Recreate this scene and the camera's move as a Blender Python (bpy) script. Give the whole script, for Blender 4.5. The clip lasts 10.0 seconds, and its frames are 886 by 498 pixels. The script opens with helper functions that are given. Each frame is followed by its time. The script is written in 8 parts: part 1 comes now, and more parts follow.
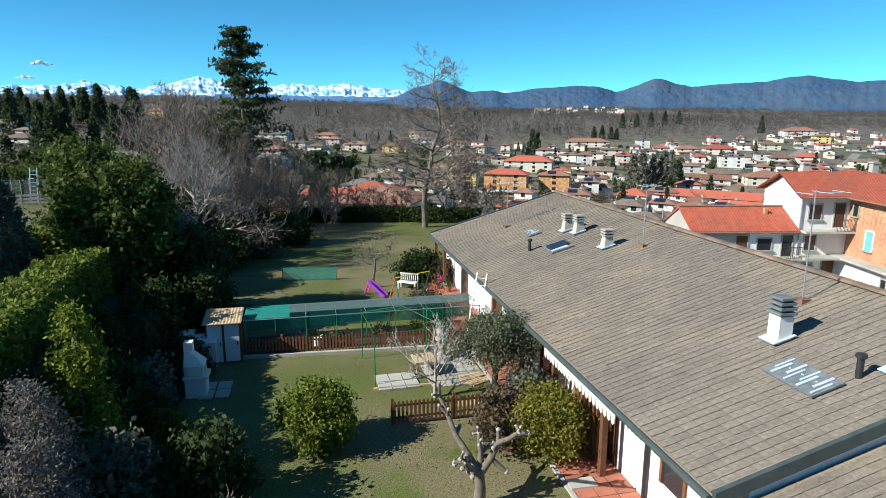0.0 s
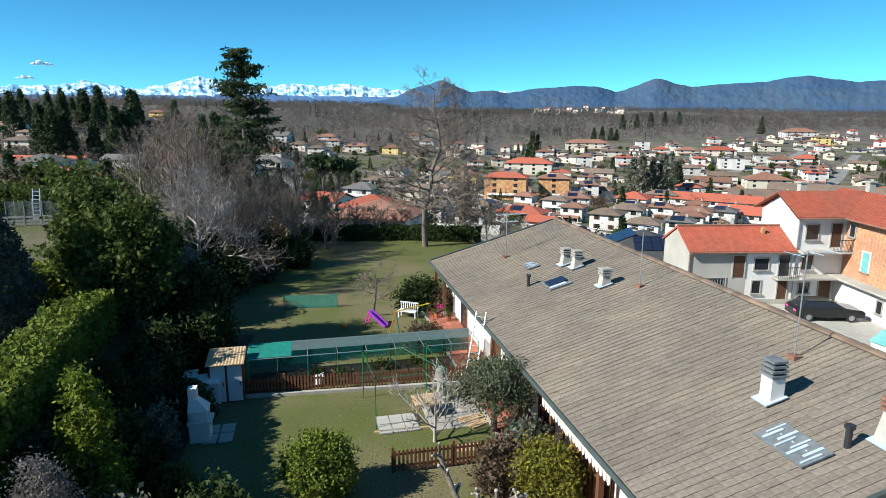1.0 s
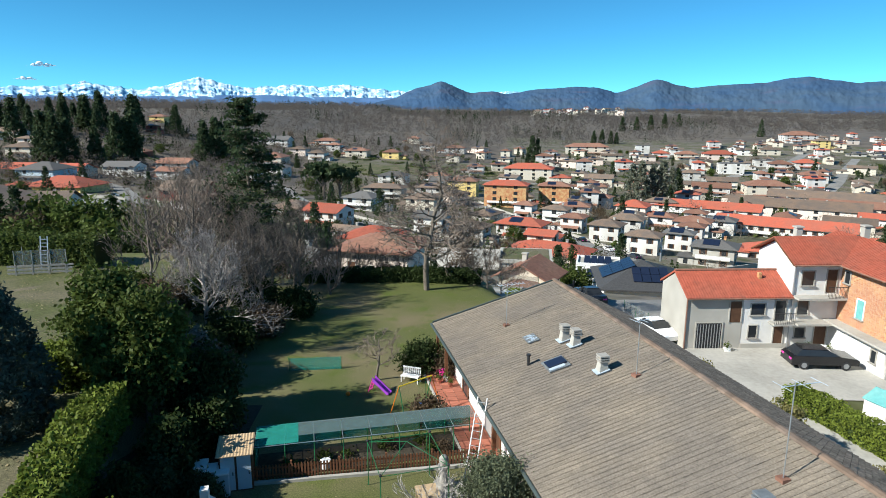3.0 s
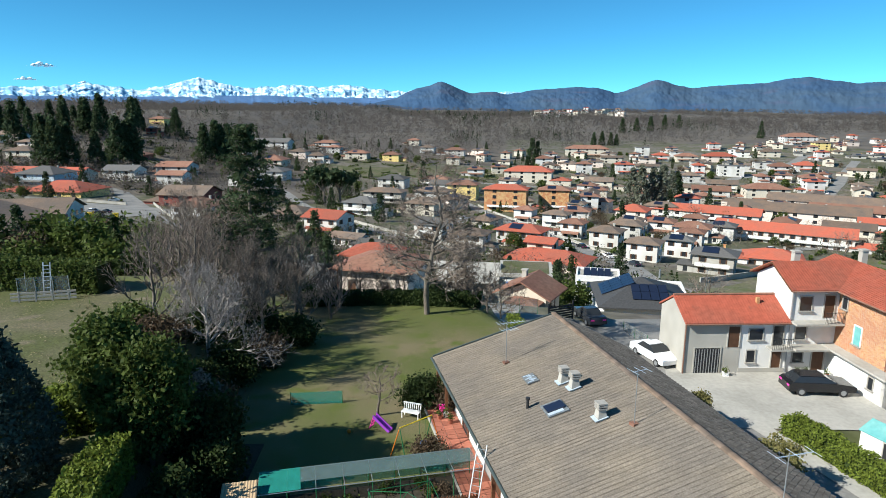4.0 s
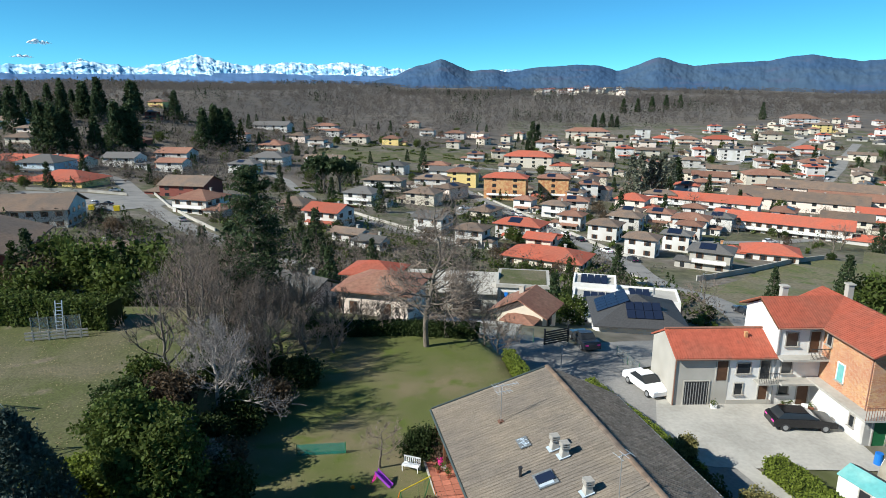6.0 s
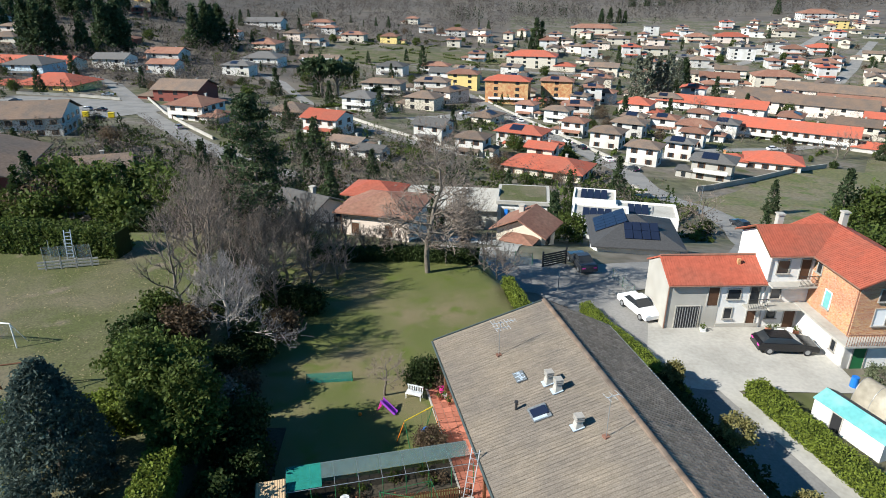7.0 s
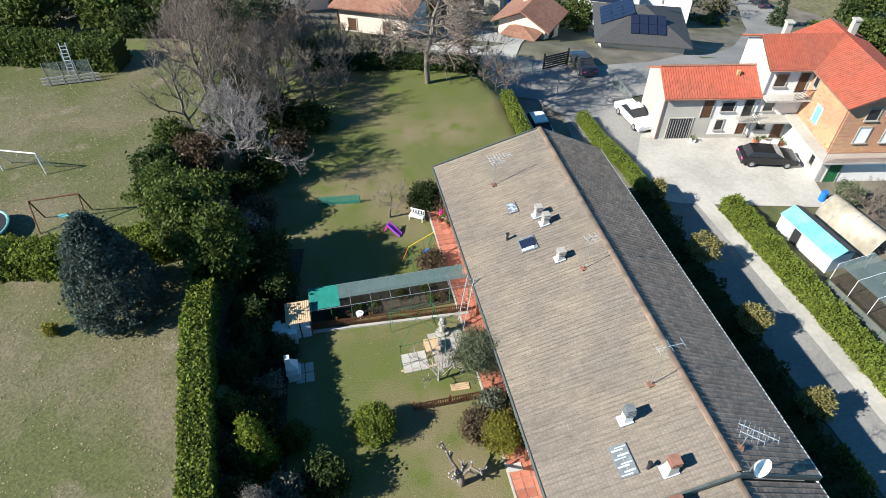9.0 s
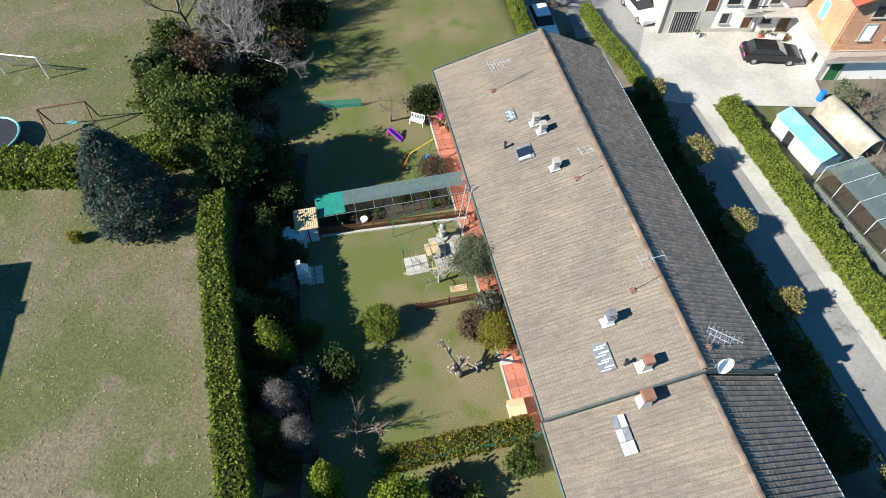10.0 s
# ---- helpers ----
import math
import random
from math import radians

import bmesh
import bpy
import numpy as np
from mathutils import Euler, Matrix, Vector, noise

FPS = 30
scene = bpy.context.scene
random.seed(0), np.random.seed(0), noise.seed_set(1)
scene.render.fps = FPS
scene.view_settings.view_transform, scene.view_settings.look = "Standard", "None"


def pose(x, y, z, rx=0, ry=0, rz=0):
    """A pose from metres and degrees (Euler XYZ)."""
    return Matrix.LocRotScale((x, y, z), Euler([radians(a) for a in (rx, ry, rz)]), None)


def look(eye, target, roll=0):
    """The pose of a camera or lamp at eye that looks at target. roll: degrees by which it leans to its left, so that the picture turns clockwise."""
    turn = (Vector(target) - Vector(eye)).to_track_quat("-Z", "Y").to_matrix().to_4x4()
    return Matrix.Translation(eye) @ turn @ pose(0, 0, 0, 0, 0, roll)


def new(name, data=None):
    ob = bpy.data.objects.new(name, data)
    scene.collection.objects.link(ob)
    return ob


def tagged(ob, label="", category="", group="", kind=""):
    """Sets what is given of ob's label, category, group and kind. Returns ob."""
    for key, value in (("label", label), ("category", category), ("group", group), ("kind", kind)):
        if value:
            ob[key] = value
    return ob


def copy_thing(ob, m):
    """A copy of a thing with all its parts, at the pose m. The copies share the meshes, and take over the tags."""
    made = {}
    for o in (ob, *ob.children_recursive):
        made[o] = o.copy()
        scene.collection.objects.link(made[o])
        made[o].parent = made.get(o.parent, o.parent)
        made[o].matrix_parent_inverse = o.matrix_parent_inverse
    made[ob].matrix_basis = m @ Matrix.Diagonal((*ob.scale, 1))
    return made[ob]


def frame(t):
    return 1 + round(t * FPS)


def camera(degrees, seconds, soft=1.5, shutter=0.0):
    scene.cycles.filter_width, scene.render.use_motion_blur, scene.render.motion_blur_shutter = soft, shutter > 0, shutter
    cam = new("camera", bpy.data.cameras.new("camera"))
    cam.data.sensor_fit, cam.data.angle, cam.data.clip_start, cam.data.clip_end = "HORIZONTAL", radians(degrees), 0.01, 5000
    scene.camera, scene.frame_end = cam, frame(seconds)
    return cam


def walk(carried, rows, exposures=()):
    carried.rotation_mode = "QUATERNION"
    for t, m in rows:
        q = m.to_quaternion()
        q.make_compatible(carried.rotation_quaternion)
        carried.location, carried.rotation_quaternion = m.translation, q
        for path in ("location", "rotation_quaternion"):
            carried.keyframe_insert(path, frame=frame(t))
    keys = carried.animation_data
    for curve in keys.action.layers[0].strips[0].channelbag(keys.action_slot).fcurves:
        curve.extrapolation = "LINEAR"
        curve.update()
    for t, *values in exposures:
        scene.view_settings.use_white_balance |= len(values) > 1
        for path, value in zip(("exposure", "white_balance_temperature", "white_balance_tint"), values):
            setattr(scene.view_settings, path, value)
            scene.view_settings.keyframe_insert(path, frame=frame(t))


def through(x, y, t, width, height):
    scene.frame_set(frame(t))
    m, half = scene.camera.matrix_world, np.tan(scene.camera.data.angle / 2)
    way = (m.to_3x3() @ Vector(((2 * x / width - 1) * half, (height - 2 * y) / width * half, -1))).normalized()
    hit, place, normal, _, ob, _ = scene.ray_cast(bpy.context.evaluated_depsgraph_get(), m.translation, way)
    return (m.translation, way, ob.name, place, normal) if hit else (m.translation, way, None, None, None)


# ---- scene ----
cam = camera(70.33, 10.0, soft=0.9)
# seconds, x, y, z, pitch: the camera rises straight up and tilts down from the sixth second on
ROWS = [
    (0, 0.000, 0.000, 9.048, -12.200),
    (0.5, 0.009, 0.057, 9.804, -12.209),
    (1, 0.007, -0.010, 10.646, -12.219),
    (1.5, -0.040, -0.087, 11.521, -12.209),
    (2, -0.018, -0.077, 12.408, -12.197),
    (2.5, -0.066, -0.058, 13.354, -12.192),
    (4, -0.120, 0.117, 16.362, -12.195),
    (4.5, -0.063, 0.003, 17.567, -12.199),
    (5, -0.019, -0.236, 18.923, -12.212),
    (6.5, -0.044, -0.323, 22.611, -17.664),
    (7, -0.085, -0.317, 23.841, -23.137),
    (7.5, -0.069, -0.267, 25.080, -28.514),
    (8, -0.045, -0.280, 26.321, -33.835),
    (8.5, -0.041, -0.250, 27.595, -39.167),
    (9, -0.034, -0.188, 28.918, -44.644),
    (9.5, -0.033, -0.120, 30.209, -50.186),
    (10, -0.012, -0.086, 31.449, -55.722),
]


def heading(x, y, z, pitch):
    a = radians(pitch)
    return look((x, y, z), (x, y + math.cos(a), z + math.sin(a)), 0.14)


walk(cam, [(t, heading(x, y, z, p)) for t, x, y, z, p in ROWS], exposures=[(0.0, 0.76, 6250, 4), (4.5, 0.66, 6250, 4), (6.4, 0.60, 6250, 5), (7.0, 0.82, 6300, 6), (8.0, 1.00, 6350, 7), (10.0, 1.18, 6400, 7)])

# ---- world, sun ----
SUN_FROM = Vector((-0.92, -0.39, 0.0)).normalized()
SUN_UP = radians(35)
world = bpy.data.worlds.new("sky")
scene.world = world
world.use_nodes = True
wn = world.node_tree
sky = wn.nodes.new("ShaderNodeTexSky")
sky.sky_type = "NISHITA"
sky.sun_disc = False
sky.sun_elevation = SUN_UP
sky.sun_rotation = math.atan2(SUN_FROM.x, SUN_FROM.y)
sky.altitude = 400
sky.air_density = 0.55
sky.dust_density = 0.0
sky.ozone_density = 3.0
wn.nodes["Background"].inputs["Strength"].default_value = 0.088
tint = wn.nodes.new("ShaderNodeMix")
tint.data_type, tint.blend_type = "RGBA", "MULTIPLY"
tint.inputs[0].default_value = 1.0
tint.inputs[7].default_value = (0.40, 1.0, 1.10, 1)
wn.links.new(sky.outputs[0], tint.inputs[6])
wn.links.new(tint.outputs[2], wn.nodes["Background"].inputs["Color"])
sun_data = bpy.data.lights.new("sun", "SUN")
sun_data.energy = 5.0
sun_data.angle = radians(0.5)
sun_data.color = (1.0, 0.94, 0.86)
sun = new("sun", sun_data)
sun_dir = SUN_FROM * math.cos(SUN_UP) + Vector((0, 0, math.sin(SUN_UP)))
sun.matrix_world = look(sun_dir * 100, (0, 0, 0))


# ---- materials ----
def material(name, color, rough=0.8, metal=0.0, vary=0.25, scale=3.0, bump=0.0, bump_scale=30.0, second=None, second_scale=0.6,
             island=0.0, per_object=0.0, mix_range=(0.42, 0.62), spec=0.3, coords="Object", third=None, third_scale=1.0, third_range=(0.56, 0.68), streak=0.0, streak_turn=0.0):
    """A procedural surface: fine grain, a second colour in patches, small changes from piece to piece, and relief."""
    m = bpy.data.materials.new(name)
    m.use_nodes = True
    t = m.node_tree
    n, l = t.nodes, t.links
    b = n["Principled BSDF"]
    b.inputs["Roughness"].default_value = rough
    b.inputs["Metallic"].default_value = metal
    b.inputs["Specular IOR Level"].default_value = spec
    tc = n.new("ShaderNodeTexCoord")
    def noise_tex(s, detail=4.0):
        x = n.new("ShaderNodeTexNoise")
        x.inputs["Scale"].default_value = s
        x.inputs["Detail"].default_value = detail
        l.new(tc.outputs[coords], x.inputs["Vector"])
        return x
    def mix(kind, fac, a, c):
        x = n.new("ShaderNodeMix")
        x.data_type, x.blend_type = "RGBA", kind
        for sock, val in ((x.inputs[0], fac), (x.inputs[6], a), (x.inputs[7], c)):
            if isinstance(val, bpy.types.NodeSocket):
                l.new(val, sock)
            elif isinstance(val, (int, float)):
                sock.default_value = val
            else:
                sock.default_value = (*val, 1)
        return x.outputs[2]
    def ramp(sock, lo, hi, a, c):
        x = n.new("ShaderNodeMapRange")
        x.inputs[1].default_value, x.inputs[2].default_value, x.inputs[3].default_value, x.inputs[4].default_value = lo, hi, a, c
        l.new(sock, x.inputs[0])
        return x.outputs[0]
    def gray(sock):
        x = n.new("ShaderNodeCombineColor")
        for i in range(3):
            l.new(sock, x.inputs[i])
        return x.outputs[0]
    col = color
    if second is not None:
        big = noise_tex(second_scale, 5.0)
        col = mix("MIX", ramp(big.outputs[0], mix_range[0], mix_range[1], 0, 1), color, second)
    if third is not None:
        col = mix("MIX", ramp(noise_tex(third_scale, 8.0).outputs[0], third_range[0], third_range[1], 0, 1), col, third)
    if streak:
        # weather streaks that run down a slope, in the place's own axes turned by streak_turn
        g = n.new("ShaderNodeNewGeometry")
        mp = n.new("ShaderNodeMapping")
        mp.vector_type = "TEXTURE"
        mp.inputs["Rotation"].default_value = (0, 0, radians(streak_turn))
        mp.inputs["Scale"].default_value = (1.6, 0.11, 1.6)
        l.new(g.outputs["Position"], mp.inputs["Vector"])
        st = n.new("ShaderNodeTexNoise")
        st.inputs["Scale"].default_value = 1.0
        st.inputs["Detail"].default_value = 5.0
        l.new(mp.outputs[0], st.inputs["Vector"])
        col = mix("MULTIPLY", 1.0, col, gray(ramp(st.outputs[0], 0.36, 0.62, 1 - streak, 1 + streak * 0.45)))
    fine = noise_tex(scale, 6.0)
    col = mix("MULTIPLY", 1.0, col, gray(ramp(fine.outputs[0], 0.25, 0.75, 1 - vary, 1 + vary)))
    if island:
        g = n.new("ShaderNodeNewGeometry")
        col = mix("MULTIPLY", 1.0, col, gray(ramp(g.outputs["Random Per Island"], 0, 1, 1 - island, 1 + island)))
    if per_object:
        o = n.new("ShaderNodeObjectInfo")
        col = mix("MULTIPLY", 1.0, col, gray(ramp(o.outputs["Random"], 0, 1, 1 - per_object, 1 + per_object)))
    l.new(col, b.inputs["Base Color"])
    if bump:
        bm_ = n.new("ShaderNodeBump")
        bm_.inputs["Strength"].default_value = bump
        bm_.inputs["Distance"].default_value = 0.02
        l.new(noise_tex(bump_scale, 5.0).outputs[0], bm_.inputs["Height"])
        l.new(bm_.outputs[0], b.inputs["Normal"])
    return m


def leafy(name, color, vary=0.35, rough=0.6, spec=0.12, through=0.35, second=None):
    m = material(name, color, rough=rough, vary=0.2, scale=1.2, island=vary, per_object=0.12, spec=spec, second=second, second_scale=0.5, mix_range=(0.45, 0.6))
    t = m.node_tree
    b = t.nodes["Principled BSDF"]
    tr, mx = t.nodes.new("ShaderNodeBsdfTranslucent"), t.nodes.new("ShaderNodeMixShader")
    t.links.new(b.inputs["Base Color"].links[0].from_socket, tr.inputs["Color"])
    mx.inputs[0].default_value = through
    t.links.new(b.outputs[0], mx.inputs[1])
    t.links.new(tr.outputs[0], mx.inputs[2])
    t.links.new(mx.outputs[0], t.nodes["Material Output"].inputs["Surface"])
    return m


M_LAWN = material("lawn_grass", (0.100, 0.112, 0.033), vary=0.5, scale=16, second=(0.170, 0.142, 0.078), second_scale=0.11, bump=0.9, bump_scale=32, mix_range=(0.43, 0.60), third=(0.088, 0.112, 0.020), third_scale=0.5, third_range=(0.54, 0.70))
M_WHITE = material("white_plaster", (0.72, 0.71, 0.69), vary=0.06, scale=1.5, second=(0.70, 0.68, 0.64), second_scale=0.4, rough=0.9, bump=0.1)
# Shaded copy of white_plaster for the town: its lower brightness is painted in.
M_WHITE_DIM = material("dimmed_white_plaster", (0.60, 0.59, 0.57), vary=0.08, scale=0.8, rough=0.92, second=(0.50, 0.48, 0.44), second_scale=0.2, per_object=0.12)
M_CREAM = material("cream_plaster", (0.57, 0.52, 0.43), vary=0.07, scale=1.5, rough=0.9)
M_PINK = material("pink_plaster", (0.68, 0.575, 0.50), vary=0.07, scale=1.5, rough=0.9)
M_YELLOW = material("yellow_plaster", (0.72, 0.55, 0.22), vary=0.07, scale=1.5, rough=0.9)
M_GREYP = material("grey_plaster", (0.42, 0.40, 0.36), vary=0.1, scale=1.2, rough=0.92, second=(0.36, 0.34, 0.30))
M_REDP = material("dark_red_plaster", (0.22, 0.07, 0.055), vary=0.1, scale=1.2, rough=0.9)
M_BLUEP = material("pale_blue_plaster", (0.48, 0.57, 0.63), vary=0.07, scale=1.5, rough=0.9)
M_BRICKM = material("orange_brick", (0.45, 0.20, 0.095), vary=0.25, scale=9, rough=0.9, second=(0.55, 0.36, 0.17), second_scale=0.7, bump=0.4)
M_BRICK = material("brick_piece", (0.42, 0.17, 0.085), vary=0.2, scale=9, rough=0.9, per_object=0.35, island=0.35)
M_TILE_L = material("grey_brown_roof_tile", (0.196, 0.167, 0.138), vary=0.28, scale=14, rough=0.95, second=(0.24, 0.20, 0.155), second_scale=0.35, island=0.07, per_object=0.07, bump=0.6, bump_scale=60, streak=0.15, streak_turn=12.5)
M_TILE_D = material("dark_grey_roof_tile", (0.225, 0.192, 0.162), vary=0.3, scale=6, rough=0.9, second=(0.255, 0.215, 0.18), second_scale=0.6, island=0.22, per_object=0.2)
# Near-black slab below the dark tiles: the shade in their gaps, as colour.
M_TILEGAP = material("tile_gap_shade", (0.035, 0.034, 0.034), vary=0.2, scale=4, rough=0.95)
M_ORANGE = material("orange_clay_roof", (0.385, 0.097, 0.058), vary=0.2, scale=2.5, rough=0.85, second=(0.33, 0.10, 0.064), second_scale=0.25, island=0.12, per_object=0.2, third=(0.25, 0.085, 0.058), third_scale=1.3, third_range=(0.60, 0.80))
M_RUST = material("weathered_clay_roof", (0.215, 0.105, 0.073), vary=0.25, scale=2.5, rough=0.88, second=(0.24, 0.13, 0.09), second_scale=0.25, island=0.12, per_object=0.2)
M_BROWN = material("brown_roof", (0.185, 0.13, 0.095), vary=0.25, scale=2.5, rough=0.88, second=(0.14, 0.11, 0.09), second_scale=0.25, island=0.12, per_object=0.2)
M_GREYR = material("grey_roof", (0.115, 0.11, 0.105), vary=0.22, scale=2.5, rough=0.85, per_object=0.25)
M_ASPHALT = material("asphalt", (0.25, 0.24, 0.225), vary=0.15, scale=5, rough=0.92, second=(0.20, 0.195, 0.185), second_scale=0.2, bump=0.3, bump_scale=80)
M_CONC = material("concrete", (0.42, 0.40, 0.36), vary=0.12, scale=3, rough=0.92, second=(0.34, 0.325, 0.29), second_scale=0.3, bump=0.2)
M_TERRA = material("terracotta_tile", (0.36, 0.13, 0.085), vary=0.15, scale=4, rough=0.8, per_object=0.2)
M_WOOD = material("brown_wood", (0.15, 0.065, 0.032), vary=0.3, scale=8, rough=0.8, per_object=0.2)
M_PALEWOOD = material("pale_wood", (0.46, 0.33, 0.2), vary=0.2, scale=6, rough=0.85)
M_GLASS = material("dark_window", (0.025, 0.028, 0.032), rough=0.12, vary=0.1, spec=0.5)
M_SHUTTER = material("brown_shutter", (0.09, 0.045, 0.025), vary=0.2, rough=0.7)
M_METAL = material("galvanised_metal", (0.42, 0.43, 0.44), rough=0.45, metal=0.7, vary=0.12)
M_DARKMETAL = material("dark_metal", (0.045, 0.045, 0.048), rough=0.5, metal=0.4, vary=0.1)
M_COPPER = material("green_grey_gutter", (0.10, 0.125, 0.12), rough=0.5, metal=0.5, vary=0.2)
M_LEADFLASH = material("aluminium_flashing", (0.46, 0.53, 0.60), rough=0.5, metal=0.15, vary=0.15)
M_SOLAR = material("solar_panel", (0.014, 0.02, 0.042), rough=0.28, vary=0.1, spec=0.6)
M_WPAINT = material("white_paint", (0.8, 0.8, 0.79), rough=0.5, vary=0.04)
M_NET = material("green_net", (0.02, 0.20, 0.16), rough=0.7, vary=0.15)
M_GREENPAINT = material("green_paint", (0.02, 0.13, 0.05), rough=0.5, vary=0.1)
M_ORANGEPAINT = material("orange_paint", (0.75, 0.20, 0.02), rough=0.4, vary=0.05)
M_YELLOWPAINT = material("yellow_paint", (0.75, 0.55, 0.03), rough=0.4, vary=0.05)
M_PURPLE = material("purple_plastic", (0.25, 0.05, 0.42), rough=0.35, vary=0.05)
M_PINKPL = material("pink_plastic", (0.75, 0.05, 0.35), rough=0.35, vary=0.05)
M_BLUEPL = material("blue_plastic", (0.02, 0.16, 0.55), rough=0.4, vary=0.05)
M_TEAL = material("teal_sheet", (0.13, 0.38, 0.38), rough=0.5, vary=0.12, second=(0.20, 0.44, 0.42))
M_STONE = material("grey_stone", (0.33, 0.31, 0.28), vary=0.2, scale=5, rough=0.9)
M_SOIL = material("dark_soil", (0.050, 0.042, 0.03), vary=0.4, scale=6, rough=0.95, bump=0.6)
M_BARK = material("grey_bark", (0.16, 0.135, 0.11), vary=0.35, scale=6, rough=0.95, bump=0.5)
M_WHITEBARK = material("pale_bark", (0.36, 0.33, 0.30), vary=0.25, scale=5, rough=0.9)
M_FARTWIG = material("dull_brown_twig", (0.125, 0.103, 0.085), vary=0.3, scale=0.4, rough=0.95, island=0.3)
M_PALETWIG = material("pale_twig", (0.27, 0.24, 0.22), vary=0.25, scale=2, rough=0.95, island=0.2)
M_LEADDARK = material("weathered_lead_sheet", (0.15, 0.165, 0.175), vary=0.3, scale=5, rough=0.6)
M_TWIG = material("brown_twig", (0.205, 0.162, 0.132), vary=0.25, scale=2, rough=0.95, island=0.2, per_object=0.25)
M_LEAF = leafy("broad_green_leaf", (0.082, 0.110, 0.027))
M_LEAF_LIGHT = leafy("light_green_leaf", (0.16, 0.20, 0.025))
M_LEAF_YELLOW = leafy("yellow_green_leaf", (0.19, 0.178, 0.032))
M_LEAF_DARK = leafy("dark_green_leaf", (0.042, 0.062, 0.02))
M_LEAF_BLUE = leafy("blue_green_needle", (0.068, 0.092, 0.078))
M_LEAF_GREY = leafy("grey_green_leaf", (0.15, 0.16, 0.115))
M_LEAF_OLIVE = leafy("olive_leaf", (0.15, 0.17, 0.10))
M_LEAF_HEDGE = leafy("hedge_leaf", (0.155, 0.195, 0.033))
M_LEAF_BROWN = leafy("brown_leaf", (0.12, 0.086, 0.055))
M_LEAF_ORANGE = leafy("golden_leaf", (0.21, 0.19, 0.075))
M_NEEDLE = leafy("pine_needle", (0.052, 0.075, 0.034))
M_TUFT = leafy("grass_tuft", (0.095, 0.125, 0.028))
M_DRYTUFT = leafy("dry_grass_tuft", (0.30, 0.25, 0.15))
M_PLUME = leafy("dry_plume", (0.165, 0.148, 0.132))
M_PEACH = material("peach_plastic", (0.72, 0.42, 0.26), vary=0.08, scale=3, rough=0.7)
M_PALE = material("cream_canvas", (0.7, 0.66, 0.58), vary=0.1, scale=5, rough=0.9)
M_POLY = material("aged_tunnel_sheet", (0.40, 0.36, 0.29), vary=0.2, scale=2, rough=0.6, second=(0.30, 0.27, 0.21), second_scale=0.8)
M_NETSHEET = material("grey_green_net", (0.15, 0.21, 0.21), vary=0.15, scale=3, rough=0.8)


# ---- mesh tools ----
class Shape:
    """Collects faces; lay() makes one mesh object of them."""

    def __init__(self):
        self.v, self.f = [], []

    def add(self, verts, faces):
        k = len(self.v)
        self.v += [tuple(p) for p in verts]
        self.f += [tuple(i + k for i in q) for q in faces]
        return self

    def box(self, x0, x1, y0, y1, z0, z1):
        v = [(x0, y0, z0), (x1, y0, z0), (x1, y1, z0), (x0, y1, z0), (x0, y0, z1), (x1, y0, z1), (x1, y1, z1), (x0, y1, z1)]
        return self.add(v, [(3, 2, 1, 0), (4, 5, 6, 7), (0, 1, 5, 4), (1, 2, 6, 5), (2, 3, 7, 6), (3, 0, 4, 7)])

    def prism(self, ring, lift):
        """A closed outline (counter-clockwise from above) pushed along a vector."""
        n = len(ring)
        low = [Vector(p) for p in ring]
        top = [p + Vector(lift) for p in low]
        f = [tuple(reversed(range(n))), tuple(range(n, 2 * n))]
        f += [(i, (i + 1) % n, n + (i + 1) % n, n + i) for i in range(n)]
        return self.add(low + top, f)

    def tube(self, a, b, r0, r1=None, n=6, caps=True):
        r1 = r0 if r1 is None else r1
        a, b = Vector(a), Vector(b)
        w = (b - a).normalized()
        u = w.orthogonal().normalized()
        t = w.cross(u)
        ring = [(math.cos(2 * math.pi * i / n), math.sin(2 * math.pi * i / n)) for i in range(n)]
        v = [a + (u * c + t * s) * r0 for c, s in ring] + [b + (u * c + t * s) * r1 for c, s in ring]
        f = [(i, (i + 1) % n, n + (i + 1) % n, n + i) for i in range(n)]
        if caps:
            f += [tuple(reversed(range(n))), tuple(range(n, 2 * n))]
        return self.add(v, f)

    def ball(self, c, r, nu=10, nv=6, squash=(1, 1, 1)):
        v = [(c[0], c[1], c[2] - r * squash[2])]
        for j in range(1, nv):
            a = -math.pi / 2 + math.pi * j / nv
            for i in range(nu):
                b = 2 * math.pi * i / nu
                v.append((c[0] + r * squash[0] * math.cos(a) * math.cos(b), c[1] + r * squash[1] * math.cos(a) * math.sin(b), c[2] + r * squash[2] * math.sin(a)))
        v.append((c[0], c[1], c[2] + r * squash[2]))
        f = [(0, 1 + (i + 1) % nu, 1 + i) for i in range(nu)]
        for j in range(nv - 2):
            for i in range(nu):
                p, q = 1 + j * nu + i, 1 + j * nu + (i + 1) % nu
                f.append((p, q, q + nu, p + nu))
        k = 1 + (nv - 2) * nu
        f += [(k + i, k + (i + 1) % nu, len(v) - 1) for i in range(nu)]
        return self.add(v, f)

    def mesh(self, name, mat, smooth=False):
        me = bpy.data.meshes.new(name)
        me.from_pydata(self.v, [], self.f)
        me.materials.append(mat)
        if smooth:
            me.polygons.foreach_set("use_smooth", [True] * len(me.polygons))
        me.update()
        return me

    def lay(self, name, mat, parent=None, label="", smooth=False, m=None):
        return place(name, self.mesh(name, mat, smooth), parent, label, m)


def place(name, mesh, parent=None, label="", m=None):
    ob = new(name, mesh)
    if parent is not None:
        ob.parent = parent
    if m is not None:
        ob.matrix_basis = m
    if label:
        ob["label"] = label
    return ob


